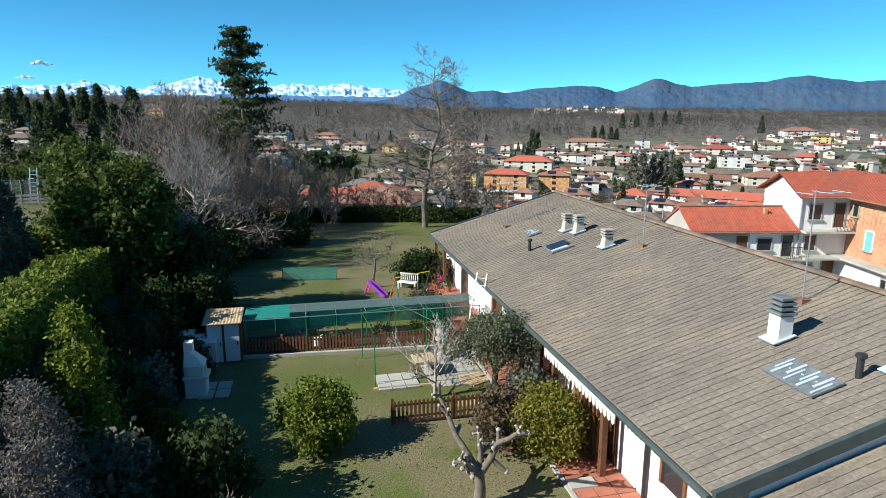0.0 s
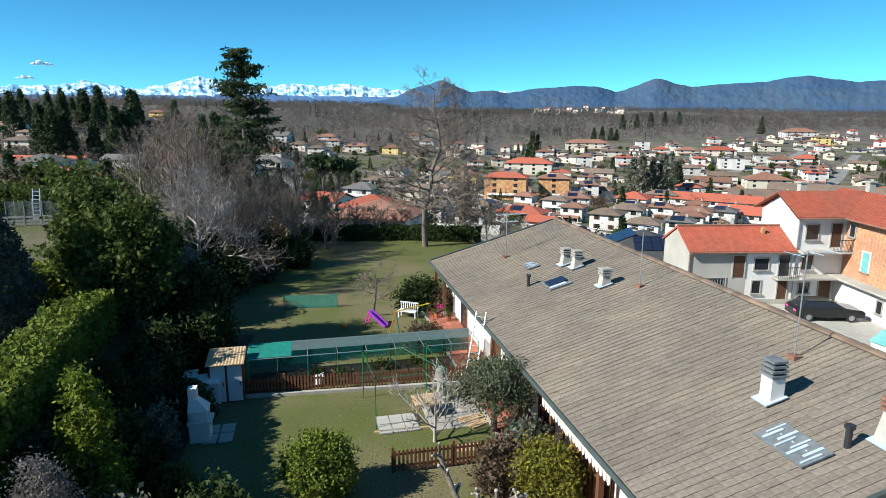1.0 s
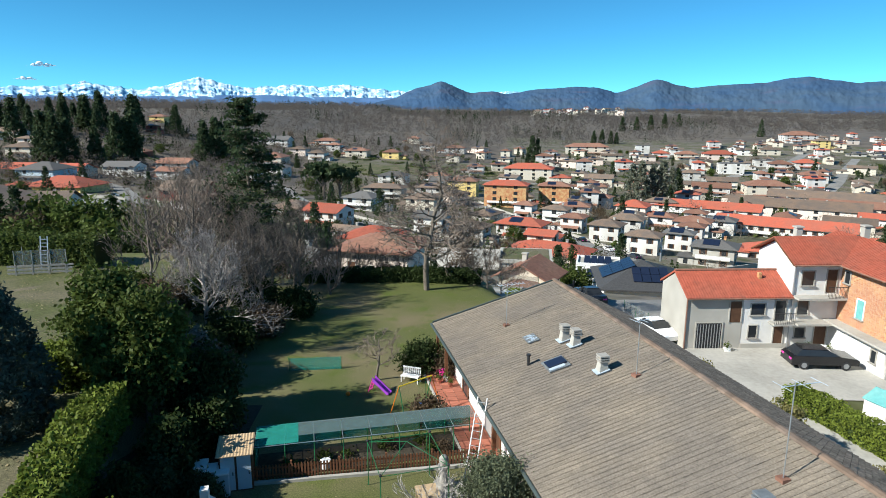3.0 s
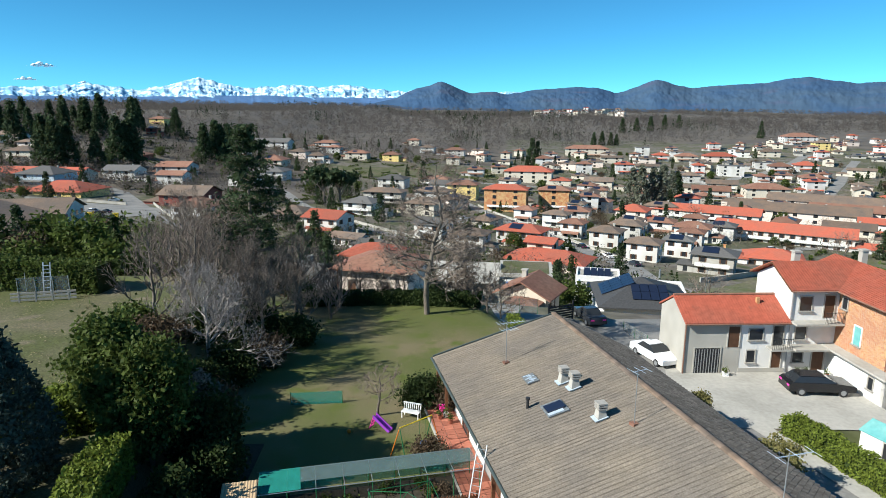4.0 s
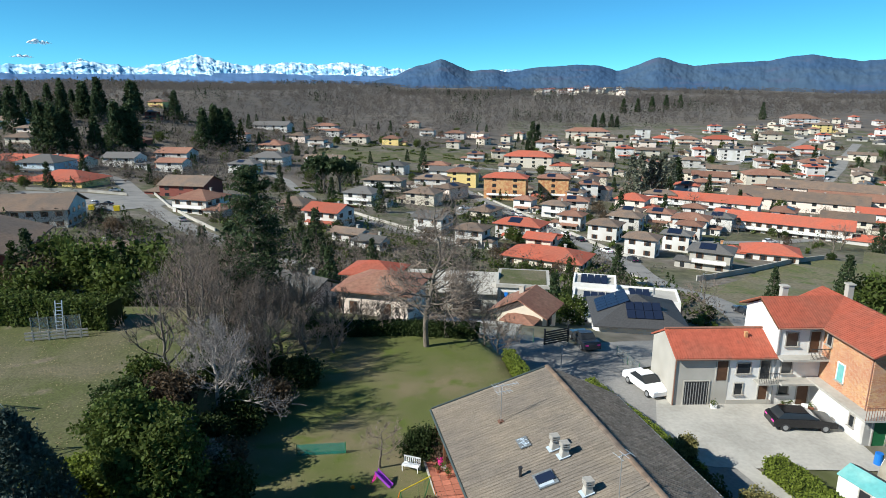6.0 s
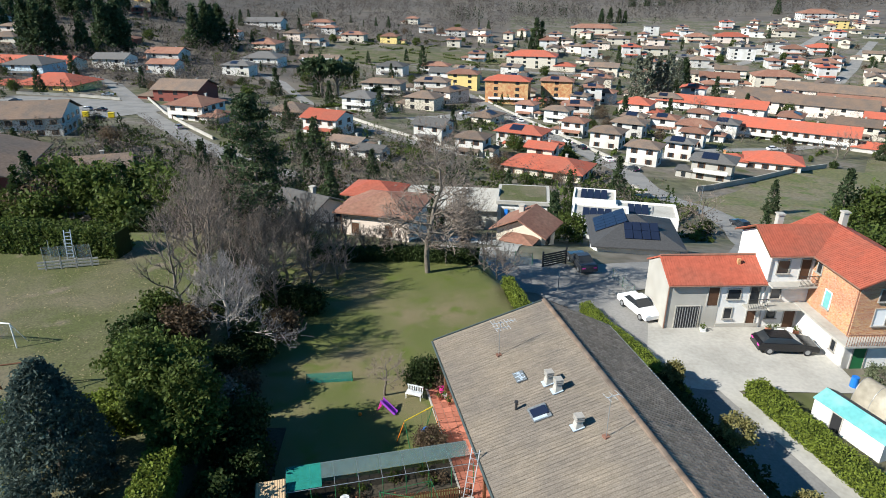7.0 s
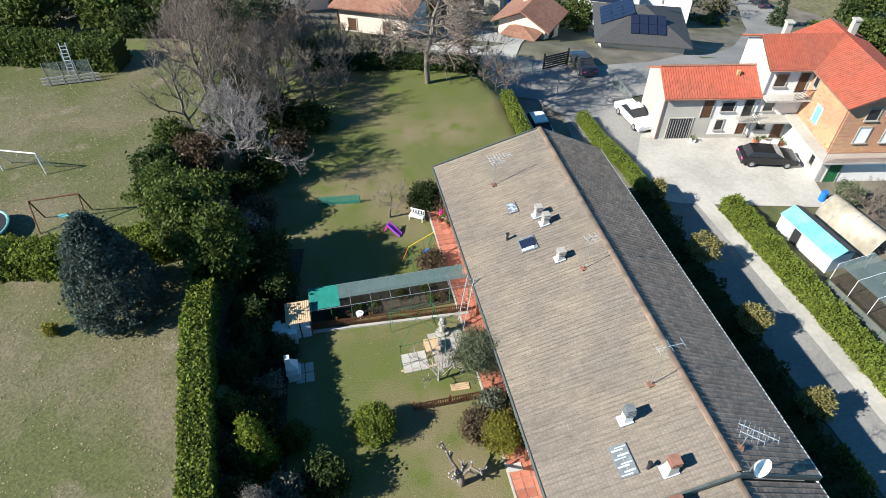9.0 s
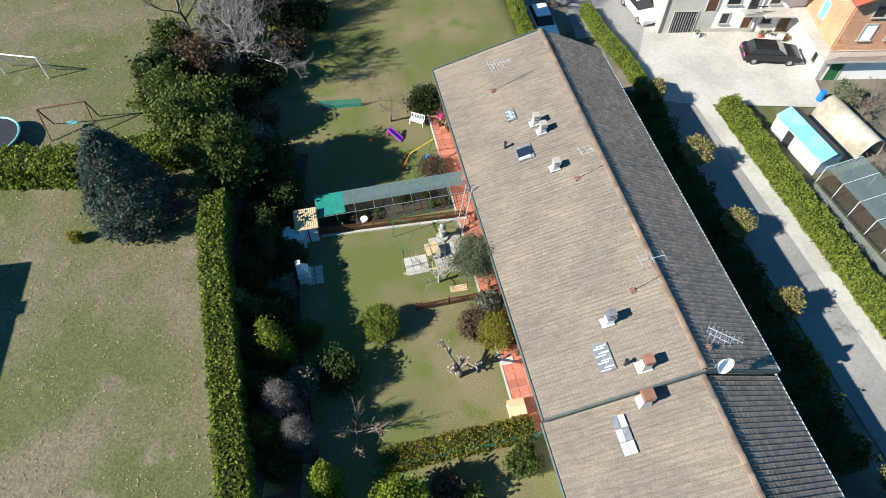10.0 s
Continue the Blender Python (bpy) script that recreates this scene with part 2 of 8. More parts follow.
def root(name, m, label, category, group="", kind=""):
    ob = new(name)
    ob.empty_display_size = 0.2
    ob.matrix_basis = m
    return tagged(ob, label, category, group, kind)


def mesh_np(name, verts, faces, mat, smooth=False):
    """A mesh from numpy arrays: verts (n, 3), faces (m, 3 or 4)."""
    me = bpy.data.meshes.new(name)
    k = faces.shape[1]
    me.vertices.add(len(verts))
    me.vertices.foreach_set("co", np.ascontiguousarray(verts, dtype=np.float32).ravel())
    me.loops.add(faces.size)
    me.loops.foreach_set("vertex_index", np.ascontiguousarray(faces, dtype=np.int32).ravel())
    me.polygons.add(len(faces))
    me.polygons.foreach_set("loop_start", np.arange(0, faces.size, k, dtype=np.int32))
    me.polygons.foreach_set("loop_total", np.full(len(faces), k, dtype=np.int32))
    me.materials.append(mat)
    me.update(calc_edges=True)
    if smooth:
        me.polygons.foreach_set("use_smooth", [True] * len(me.polygons))
    return me


def leaf_cards(rng, centres, size, aspect=0.6, up=0.0):
    """Small four-cornered leaves at the centres, turned at random."""
    n = len(centres)
    a = rng.normal(size=(n, 3))
    a[:, 2] += up
    a /= np.linalg.norm(a, axis=1)[:, None]
    b = rng.normal(size=(n, 3))
    b -= (b * a).sum(1)[:, None] * a
    b /= np.linalg.norm(b, axis=1)[:, None]
    s = size * rng.uniform(0.6, 1.4, (n, 1))
    v = np.stack([centres - a * s, centres + b * s * aspect, centres + a * s, centres - b * s * aspect], 1).reshape(-1, 3)
    return v, np.arange(4 * n).reshape(n, 4)


def crown_points(rng, n, radii, clumps, spread, rough=0.25, low=-1.0, shell=0.75):
    """Points in clumps near the skin of an uneven ellipsoid."""
    d = rng.normal(size=(clumps, 3))
    d /= np.linalg.norm(d, axis=1)[:, None]
    d = d[d[:, 2] > low]
    r = rng.uniform(shell, 1.0, (len(d), 1)) * (1 + rough * rng.normal(size=(len(d), 1)))
    c = d * r * np.array(radii)
    k = rng.integers(0, len(c), n)
    return c[k] + rng.normal(size=(n, 3)) * spread


def cone_points(rng, n, height, radius, clumps, spread, power=0.8, base=0.0):
    """Points in clumps near the skin of a pointed crown."""
    z = rng.uniform(base, 1, clumps) ** 1.1
    a = rng.uniform(0, 2 * math.pi, clumps)
    prof = np.minimum(1, (1 - z) ** power) * np.minimum(1, 0.55 + z * 3)
    r = radius * prof * rng.uniform(0.7, 1.1, clumps)
    c = np.stack([r * np.cos(a), r * np.sin(a), z * height], 1)
    k = rng.integers(0, clumps, n)
    return c[k] + rng.normal(size=(n, 3)) * spread


# ---- ground ----
def sm(v, a, b):
    t = np.clip((v - a) / (b - a), 0, 1)
    return t * t * (3 - 2 * t)


SLOPE_Y = [-60, 40, 58, 66, 80, 100, 150, 200, 300, 420, 600, 800, 1100, 2000, 3500, 5000]
SLOPE_Z = [-4, -4, -3.2, -3.6, -8, -13.5, -21, -24, -29, -31, -24, -15, -10, 6, 26, 28]


def ground(x, y):
    town = np.interp(y, SLOPE_Y, SLOPE_Z) - (0.09 - 0.04 * sm(y, 70, 140)) * np.clip(x, -220, 160) * sm(y, 45, 75) * (1 - sm(y, 600, 1500))
    bank = np.where(y < 22, -12.6 + (20 - y) * 0.3, -13.2 - (y - 22) * 0.22)
    near = 2.4 * (1 - sm(x, bank + 0.2, bank + 2.2))
    v = (x - 6.53) * 0.977 + (y - 36.26) * 0.215
    road = -4.1 - 0.02 * np.maximum(0, y - 45)
    near = near + (road - near) * sm(v, 0.8, 3.4)
    near = near + (town - near) * sm(y, 53, 62)
    near = near + 24 * sm(-x, 130, 330) * sm(y, 240, 470)
    dist = np.hypot(x, y)
    return near + sm(dist, 500, 2500) * 9 * np.sin(x * 0.0051 + 1.3) * np.cos(y * 0.0037 + x * 0.0013)


def gz(x, y):
    return float(ground(np.float64(x), np.float64(y)))


def spaced(inner, step, reach, grow):
    out = list(np.arange(inner[0], inner[1] + 1e-6, step))
    for sign, edge in ((-1, inner[0]), (1, inner[1])):
        p, s = edge, step
        while abs(p - edge) < reach:
            s *= grow
            p += sign * s
            out.append(p)
    return np.array(sorted(out))


def sheet(name, xs, ys, mat, lift=0.0):
    X, Y = np.meshgrid(xs, ys)
    Z = ground(X, Y) + lift
    nx, ny = len(xs), len(ys)
    i = (np.arange(ny - 1)[:, None] * nx + np.arange(nx - 1)[None, :]).ravel()
    faces = np.stack([i, i + 1, i + nx + 1, i + nx], 1)
    return mesh_np(name, np.stack([X.ravel(), Y.ravel(), Z.ravel()], 1), faces, mat, True)


M_FIELD = material("dry_field_grass", (0.138, 0.120, 0.074), vary=0.5, scale=9, second=(0.082, 0.090, 0.030), second_scale=0.14, bump=1.0, bump_scale=30, mix_range=(0.40, 0.58), third=(0.185, 0.15, 0.11), third_scale=0.4, third_range=(0.60, 0.74))
M_TOWNG = material("town_ground", (0.10, 0.098, 0.055), vary=0.4, scale=0.4, second=(0.155, 0.135, 0.11), second_scale=0.05, mix_range=(0.42, 0.58), third=(0.075, 0.085, 0.03), third_scale=0.12)
M_MEADOW = material("meadow_grass", (0.13, 0.128, 0.055), vary=0.4, scale=1.2, second=(0.175, 0.15, 0.095), second_scale=0.06, mix_range=(0.42, 0.6), third=(0.10, 0.12, 0.035), third_scale=0.2)
M_WOODG = material("wood_floor", (0.112, 0.096, 0.08), vary=0.3, scale=0.05, second=(0.135, 0.115, 0.09), second_scale=0.008)

XS = spaced((-62, 62), 1.0, 4600, 1.12)
YS = spaced((-30, 110), 1.0, 4500, 1.07)
ground_mesh = sheet("ground", XS, YS, M_LAWN)
for mat in (M_FIELD, M_TOWNG, M_WOODG):
    ground_mesh.materials.append(mat)
ctr = np.empty(len(ground_mesh.polygons) * 3, dtype=np.float32)
ground_mesh.polygons.foreach_get("center", ctr)
ctr = ctr.reshape(-1, 3)
gx, gy = ctr[:, 0], ctr[:, 1]
kind = np.zeros(len(ctr), dtype=np.int32)
kind[(gx < np.where(gy < 22, -12.6 + (20 - gy) * 0.3, -13.2 - (gy - 22) * 0.22)) & (gy < 50)] = 1
kind[((gx - 6.53) * 0.977 + (gy - 36.26) * 0.215 > 3.2) & (gy > -60)] = 2
kind[(gy > 56) | (np.abs(gx) > 60)] = 2
kind[(np.hypot(gx, gy) > 900) | (gy < -60) | ((gy > 300) & (gx < -0.18 * gy)) | ((gy > 540) & (gx < 0.1 * gy))] = 3
ground_mesh.polygons.foreach_set("material_index", kind)
tagged(new("ground", ground_mesh), "mown garden lawn, dry field and wooded valley floor", "ground", kind="structure")


def strip(name, points, width, mat, label, category="road", lift=0.05, step=2.0, kind="structure"):
    """A flat band that follows the ground along a line of plan points."""
    pts = [Vector((p[0], p[1], 0)) for p in points]
    line = []
    for a, b in zip(pts, pts[1:]):
        k = max(1, int((b - a).length / step))
        line += [a.lerp(b, i / k) for i in range(k)]
    line.append(pts[-1])
    s = Shape()
    cross = 4
    for i, p in enumerate(line):
        d = (line[min(i + 1, len(line) - 1)] - line[max(i - 1, 0)]).normalized()
        side = Vector((d.y, -d.x, 0))
        for j in range(cross + 1):
            q = p + side * width * (j / cross - 0.5)
            s.v.append((q.x, q.y, gz(q.x, q.y) + lift))
    for i in range(len(line) - 1):
        for j in range(cross):
            a = i * (cross + 1) + j
            s.f.append((a, a + cross + 1, a + cross + 2, a + 1))
    ob = s.lay(name, mat, smooth=True)
    return tagged(ob, label, category, kind=kind)


# lane beside the long house, yard in front of the farm house, lane round the back of the lawn
strip("road", [(35.1, -22), (29.2, 0), (27.6, 6), (22.7, 24.5), (19.4, 36.3), (16.9, 45.5), (14.6, 51), (12.6, 58)], 3.5, M_ASPHALT, "shaded grey asphalt lane beside the long house", lift=0.06)
strip("pavement", [(37.4, -22), (31.4, 0), (29.5, 7), (24.7, 25.2), (21.6, 36.4), (19.6, 43.5)], 1.35, M_CONC, "pale concrete pavement along the lane", "pavement", lift=0.12)
strip("yard", [(16.8, 44.2), (20.0, 43.2), (31.2, 42.8)], 9.6, M_CONC, "pale concrete yard in front of the farm house", "yard", lift=0.09)
strip("lane", [(15.5, 47), (15.0, 53), (11, 57.5), (5, 59.5), (-2, 61)], 7.5, M_ASPHALT, "patched grey asphalt lane behind the garden", lift=0.075)

# ---- the long house ----
HOUSE = pose(6.53, 36.26, 0, 0, 0, 12.5)
EAVE_L, EAVE_R, Z_L, Z_TOP, Z_R = -7.4, 4.9, 2.5, 4.63, 2.1


def long_house(y0, y1, drop):
    """One stretch of the row: walls, both roof slopes, gutters, verge boards."""
    h = root("long_house", HOUSE, "long white row house with a grey-brown tiled roof", "house", "row houses")
    w = Shape()
    w.prism([(-6.6, y1, -0.3), (4.2, y1, -4.4), (4.2, y0, -4.4), (-6.6, y0, -0.3)], (0, 0, 0.01))
    prof = [(-6.6, -0.6), (4.2, -4.6), (4.2, Z_R + 0.15 - drop), (0, Z_TOP - 0.25 - drop), (-6.6, Z_L + 0.05 - drop)]
    n = len(prof)
    v = [(x, y1 + 0.05, z) for x, z in prof] + [(x, y0 - 0.05, z) for x, z in prof]
    s = Shape().add(v, [tuple(range(n)), tuple(reversed(range(n, 2 * n)))] + [(i, n + i, n + (i + 1) % n, (i + 1) % n) for i in range(n)])
    s.lay("wall", M_WHITE, h, "white plastered wall")
    for name, xa, za, xb, zb, mat in (("roof_slope", EAVE_L, Z_L, 0.0, Z_TOP, M_TILE_L), ("dark_roof_slope", 0.0, Z_TOP, EAVE_R, Z_R, M_TILEGAP)):
        r = Shape()
        r.add([(xa, y1, za - drop - 0.16), (xb, y1, zb - drop - 0.16), (xb, y0, zb - drop - 0.16), (xa, y0, za - drop - 0.16),
               (xa, y1, za - drop - 0.05), (xb, y1, zb - drop - 0.05), (xb, y0, zb - drop - 0.05), (xa, y0, za - drop - 0.05)],
              [(3, 2, 1, 0), (4, 5, 6, 7), (0, 1, 5, 4), (1, 2, 6, 5), (2, 3, 7, 6), (3, 0, 4, 7)])
        r.lay(name, mat, h)
    return h


row_house = long_house(0.0, -25.3, 0.0)
row_house_2 = long_house(-25.3, -52.0, 0.45)


# ---- houses ----
def hip_roof(w, d, rise, over, gable, t=0.16):
    """Roof over a w x d plan, ridge along x; eaves at z 0."""
    a, b = w / 2 + over, d / 2 + over
    r = a if gable else max(0.0, a - b)
    top = [(-a, -b, 0), (a, -b, 0), (a, b, 0), (-a, b, 0), (-r, 0, rise), (r, 0, rise)]
    low = [(x, y, z - t) for x, y, z in top]
    f = [(0, 1, 5, 4), (2, 3, 4, 5), (1, 2, 5), (3, 0, 4)]
    if gable:
        f = [(0, 1, 5, 4), (2, 3, 4, 5)]
    faces = list(f) + [tuple(reversed([i + 6 for i in q])) for q in f]
    ring = [0, 1, 2, 3] if not gable else [0, 1, 5, 2, 3, 4]
    for i, j in zip(ring, ring[1:] + ring[:1]):
        faces.append((j, i, i + 6, j + 6))
    return Shape().add(top + low, faces)


WIN_MESH = {}


def window_mesh(w, h, shutters):
    key = (w, h, shutters)
    if key not in WIN_MESH:
        pane = Shape().box(-w / 2, w / 2, -0.03, 0.03, 0, h).mesh("window", M_GLASS)
        sh = Shape().box(-w / 2 - 0.42, w / 2 + 0.42, -0.015, 0.02, -0.02, h + 0.02).mesh("shutter", M_SHUTTER) if shutters else None
        WIN_MESH[key] = (pane, sh)
    return WIN_MESH[key]


def house(x, y, w, d, storeys, angle, wall, roof, gable=False, over=0.9, rise=None, label="", shutters=True, balcony=False, sill=0.0, detail=2, category="house", chimney=True, solar=False):
    """A detached house: plinth to eaves walls, pitched roof, windows on the four sides."""
    z = min(gz(x + a, y + b) for a in (-w / 3, w / 3) for b in (-d / 3, d / 3))
    h = root("house", pose(x, y, z + sill, 0, 0, angle), label or "plastered house with a pitched tiled roof", category, "town houses")
    top = storeys * 2.75 + 0.3
    rise = rise if rise is not None else 0.42 * (d / 2)
    if gable == "flat":
        Shape().box(-w / 2, w / 2, -d / 2, d / 2, -4, top).lay("wall", wall, h)
        Shape().box(-w / 2 - 0.15, w / 2 + 0.15, -d / 2 - 0.15, d / 2 + 0.15, top, top + 0.25).lay("roof", roof, h)
    else:
        s = Shape().box(-w / 2, w / 2, -d / 2, d / 2, -4, top)
        if gable:
            k = rise * (d / 2) / (d / 2 + over)
            for sx in (-w / 2, w / 2 - 0.25):
                s.prism([(sx, -d / 2, top), (sx, d / 2, top), (sx, 0, top + k)], (0.25, 0, 0))
        s.lay("wall", wall, h)
        r = hip_roof(w, d, rise, over, bool(gable)).lay("roof", roof, h, m=pose(0, 0, top + 0.1))
        if chimney:
            c = Shape().box(-0.3, 0.3, -0.3, 0.3, -0.6, 0.9).box(-0.4, 0.4, -0.4, 0.4, 0.9, 1.02)
            c.lay("chimney", M_GREYP if wall is not M_GREYP else M_BRICKM, h, m=pose(w * 0.2, d * 0.18, top + 0.1 + rise * 0.7))
        if solar or (detail == 1 and w < 20 and (int(x * 3 + y) % 5 == 0)):
            ang = math.degrees(math.atan2(rise, d / 2 + over))
            for i in range(3):
                Shape().box(-2.1 + i * 1.36, -0.8 + i * 1.36, -1.7, 1.5, 0.02, 0.07).lay("solar_panel", M_SOLAR, h, "dark blue solar panel", m=pose(-w * 0.08, -d / 4, top + 0.16 + rise * (1 - (d / 4) / (d / 2 + over)), ang))
    far = not shutters or y > 300
    for f in range(storeys):
        zz = f * 2.9 + 1.0
        pane, sh = window_mesh(*((1.1, 1.4, shutters) if detail > 1 else (1.9, 1.6, False)))
        for side, length, off, turn in ((0, w, d / 2, 0), (1, d, w / 2, 90), (2, w, d / 2, 180), (3, d, w / 2, 270)):
            if detail < 2 and (side == 2 or side == 1 and (far or y > 260)):
                continue
            n = max(1, int(length / (3.6 if detail > 1 else 8.0 if far else 5.5)))
            for i in range(n):
                t = (i + 0.5) / n * length - length / 2
                m = pose(0, 0, 0, 0, 0, turn) @ pose(t, -off - 0.005, zz)
                win = place("window", pane, h, m=m)
                if sh:
                    place("shutter", sh, win)
    chance = random.Random(int(x * 7 + y * 13 + w * 31))
    if gable != "flat" and chance.random() < 0.55:
        # a lower wing with its own roof
        ww, dd, hh, sx = w * chance.uniform(0.34, 0.5), d * chance.uniform(0.55, 0.8), min(top - 0.4, 2.7), chance.choice((-1, 1))
        cx, cy = sx * (w / 2 + ww * 0.42), -d * chance.uniform(0.0, 0.22)
        Shape().box(cx - ww / 2, cx + ww / 2, cy - dd / 2, cy + dd / 2, -4, hh).lay("wing_wall", wall, h)
        hip_roof(ww, dd, 0.36 * dd / 2, 0.5, False, 0.14).lay("wing_roof", roof, h, m=pose(cx, cy, hh + 0.08))
        place("window", window_mesh(1.1, 1.4, False)[0], h, m=pose(cx, cy - dd / 2 - 0.005, 0.9))
    if gable != "flat" and not balcony and storeys > 1 and chance.random() < 0.5:
        # a porch roof along the front, on posts
        a, b0 = w * chance.uniform(0.3, 0.46), -d / 2
        Shape().add([(-a, b0 - 1.7, 2.35), (a, b0 - 1.7, 2.35), (a, b0, 2.95), (-a, b0, 2.95), (-a, b0 - 1.7, 2.2), (a, b0 - 1.7, 2.2), (a, b0, 2.8), (-a, b0, 2.8)],
                    [(0, 1, 2, 3), (7, 6, 5, 4), (0, 4, 5, 1), (1, 5, 6, 2), (3, 7, 4, 0)]).lay("porch_roof", roof, h)
        for px in (-a + 0.15, a - 0.15):
            Shape().box(px - 0.12, px + 0.12, b0 - 1.6, b0 - 1.36, -4, 2.25).lay("porch_post", wall, h)
    if balcony:
        b = Shape().box(-w * 0.42, w * 0.42, -d / 2 - 1.2, -d / 2, 2.75, 2.95)
        b.lay("balcony", M_CONC, h)
        rl = Shape().box(-w * 0.42, w * 0.42, -d / 2 - 1.2, -d / 2 - 1.14, 2.95, 3.85)
        rl.lay("railing", M_WPAINT if wall is not M_WHITE else M_DARKMETAL, h)
    return h


# ---- houses of the town, the nearer ones one by one ----
house(-210.1, 333.5, 48.9, 14.7, 1, -8, M_CREAM, M_ORANGE, gable=True, label="cream bungalow with a bright orange clay roof", detail=1)
house(-195.8, 311.3, 20.4, 16.3, 2, -8, M_BLUEP, M_GREYR, label="pale blue house of two storeys with a dark grey roof", detail=1)
house(-167.6, 279.6, 27.4, 19.2, 1, -8, M_YELLOW, M_ORANGE, label="yellow bungalow with a bright orange clay roof", detail=1)
house(-119.0, 183.1, 18.9, 17.0, 2, 12, M_WHITE_DIM, M_BROWN, gable=True, label="white house of two storeys with a brown tiled roof")
house(-175.2, 347.3, 18.1, 12.7, 2, -5, M_WHITE_DIM, M_GREYR, gable=True, label="white house of two storeys with a dark grey roof", detail=1)
house(-105.8, 262.5, 19.5, 15.6, 2, -10, M_REDP, M_BROWN, gable=True, label="dark red house of two storeys with a brown tiled roof", detail=1)
house(-86.1, 220.6, 14.2, 12.7, 2, -18, M_WHITE_DIM, M_RUST, label="white house of two storeys with a weathered red clay roof", balcony=True)
house(-164.5, 391.1, 20.2, 14.1, 2, -8, M_WHITE_DIM, M_RUST, gable=True, label="white house of two storeys with a weathered red clay roof", detail=1)
house(-244.6, 371.6, 15.3, 12.2, 2, -5, M_CREAM, M_BROWN, label="cream house of two storeys with a brown tiled roof", detail=1)
house(-278.7, 414.0, 14.6, 11.6, 2, -5, M_WHITE_DIM, M_BROWN, gable=True, label="white house of two storeys with a brown tiled roof", detail=1)
house(-290.4, 447.5, 15.6, 12.5, 2, -5, M_CREAM, M_RUST, label="cream house of two storeys with a weathered red clay roof", detail=1)
house(-257.7, 398.9, 12.4, 9.9, 2, -5, M_PINK, M_BROWN, label="pale pink house of two storeys with a brown tiled roof", detail=1)
house(-267.4, 605.0, 14.4, 11.5, 2, -5, M_YELLOW, M_RUST, label="yellow house of two storeys with a weathered red clay roof", detail=1)
house(-240.9, 531.8, 9.1, 7.3, 2, -5, M_REDP, M_BROWN, label="dark red house of two storeys with a brown tiled roof", detail=1)
house(-126.2, 469.5, 19.7, 17.7, 2, -8, M_CREAM, M_RUST, label="cream house of two storeys with a weathered red clay roof", detail=1)
house(-110.6, 403.8, 22.0, 15.4, 2, -8, M_WHITE_DIM, M_GREYR, label="white house of two storeys with a dark grey roof", detail=1)
house(-159.7, 599.3, 33.7, 16.8, 2, -8, M_WHITE_DIM, M_GREYR, gable=True, label="white house of two storeys with a dark grey roof", detail=1)
house(-37.8, 205.7, 12.7, 10.2, 2, -25, M_WHITE_DIM, M_ORANGE, gable=True, label="white house of two storeys with a bright orange clay roof")
house(-56.7, 236.7, 13.6, 12.3, 1, -14, M_WHITE_DIM, M_BROWN, label="white bungalow with a brown tiled roof")
house(-33.7, 263.5, 13.3, 10.6, 2, -22, M_WHITE_DIM, M_GREYR, label="white house of two storeys with a dark grey roof", balcony=True, detail=1)
house(-27.1, 179.4, 9.3, 5.6, 1, -25, M_WHITE_DIM, M_BROWN, gable=True, label="white bungalow with a brown tiled roof")
house(-19.1, 168.0, 7.0, 5.5, 1, -25, M_WHITE_DIM, M_GREYR, gable=True, label="white bungalow with a dark grey roof")
house(-3.2, 201.9, 10.2, 8.1, 2, -28, M_WHITE_DIM, M_GREYR, gable=True, label="white house of two storeys with a dark grey roof")
house(8.7, 181.1, 8.5, 6.8, 2, -24, M_WHITE_DIM, M_BROWN, label="white house of two storeys with a brown tiled roof")
house(-8.2, 274.5, 13.4, 10.7, 2, -22, M_CREAM, M_BROWN, label="cream house of two storeys with a brown tiled roof", detail=1)
house(3.5, 378.2, 21.1, 10.5, 2, -15, M_WHITE_DIM, M_GREYR, gable=True, label="white house of two storeys with a dark grey roof", detail=1)
house(-31.0, 394.1, 16.8, 11.8, 2, -15, M_WHITE_DIM, M_GREYR, label="white house of two storeys with a dark grey roof", detail=1)
house(-99.5, 582.9, 12.6, 10.0, 2, -10, M_WHITE_DIM, M_RUST, label="white house of two storeys with a weathered red clay roof", detail=1)
house(-73.6, 545.9, 19.0, 11.4, 2, -10, M_CREAM, M_RUST, label="cream house of two storeys with a weathered red clay roof", detail=1)
house(-44.2, 546.8, 14.3, 11.4, 2, -10, M_YELLOW, M_RUST, label="yellow house of two storeys with a weathered red clay roof", detail=1)
house(-32.3, 699.9, 13.1, 10.5, 2, -10, M_CREAM, M_RUST, label="cream house of two storeys with a weathered red clay roof", detail=1)
house(-15.4, 629.1, 14.0, 11.2, 2, -10, M_WHITE_DIM, M_BROWN, label="white house of two storeys with a brown tiled roof", detail=1)
house(11.6, 618.0, 18.9, 11.4, 2, -10, M_WHITE_DIM, M_RUST, label="white house of two storeys with a weathered red clay roof", detail=1)
house(-100.7, 510.9, 13.4, 10.7, 2, -10, M_WHITE_DIM, M_BROWN, label="white house of two storeys with a brown tiled roof", detail=1)
house(-120.4, 533.2, 14.2, 11.4, 2, -10, M_PINK, M_BROWN, label="pale pink house of two storeys with a brown tiled roof", detail=1)
house(-113.3, 622.5, 20.7, 12.4, 2, -10, M_WHITE_DIM, M_RUST, label="white house of two storeys with a weathered red clay roof", detail=1)
house(31.1, 308.8, 20.5, 10.2, 4, -14, M_BRICKM, M_ORANGE, label="orange brick apartment block with a bright orange clay roof", balcony=True, detail=1)
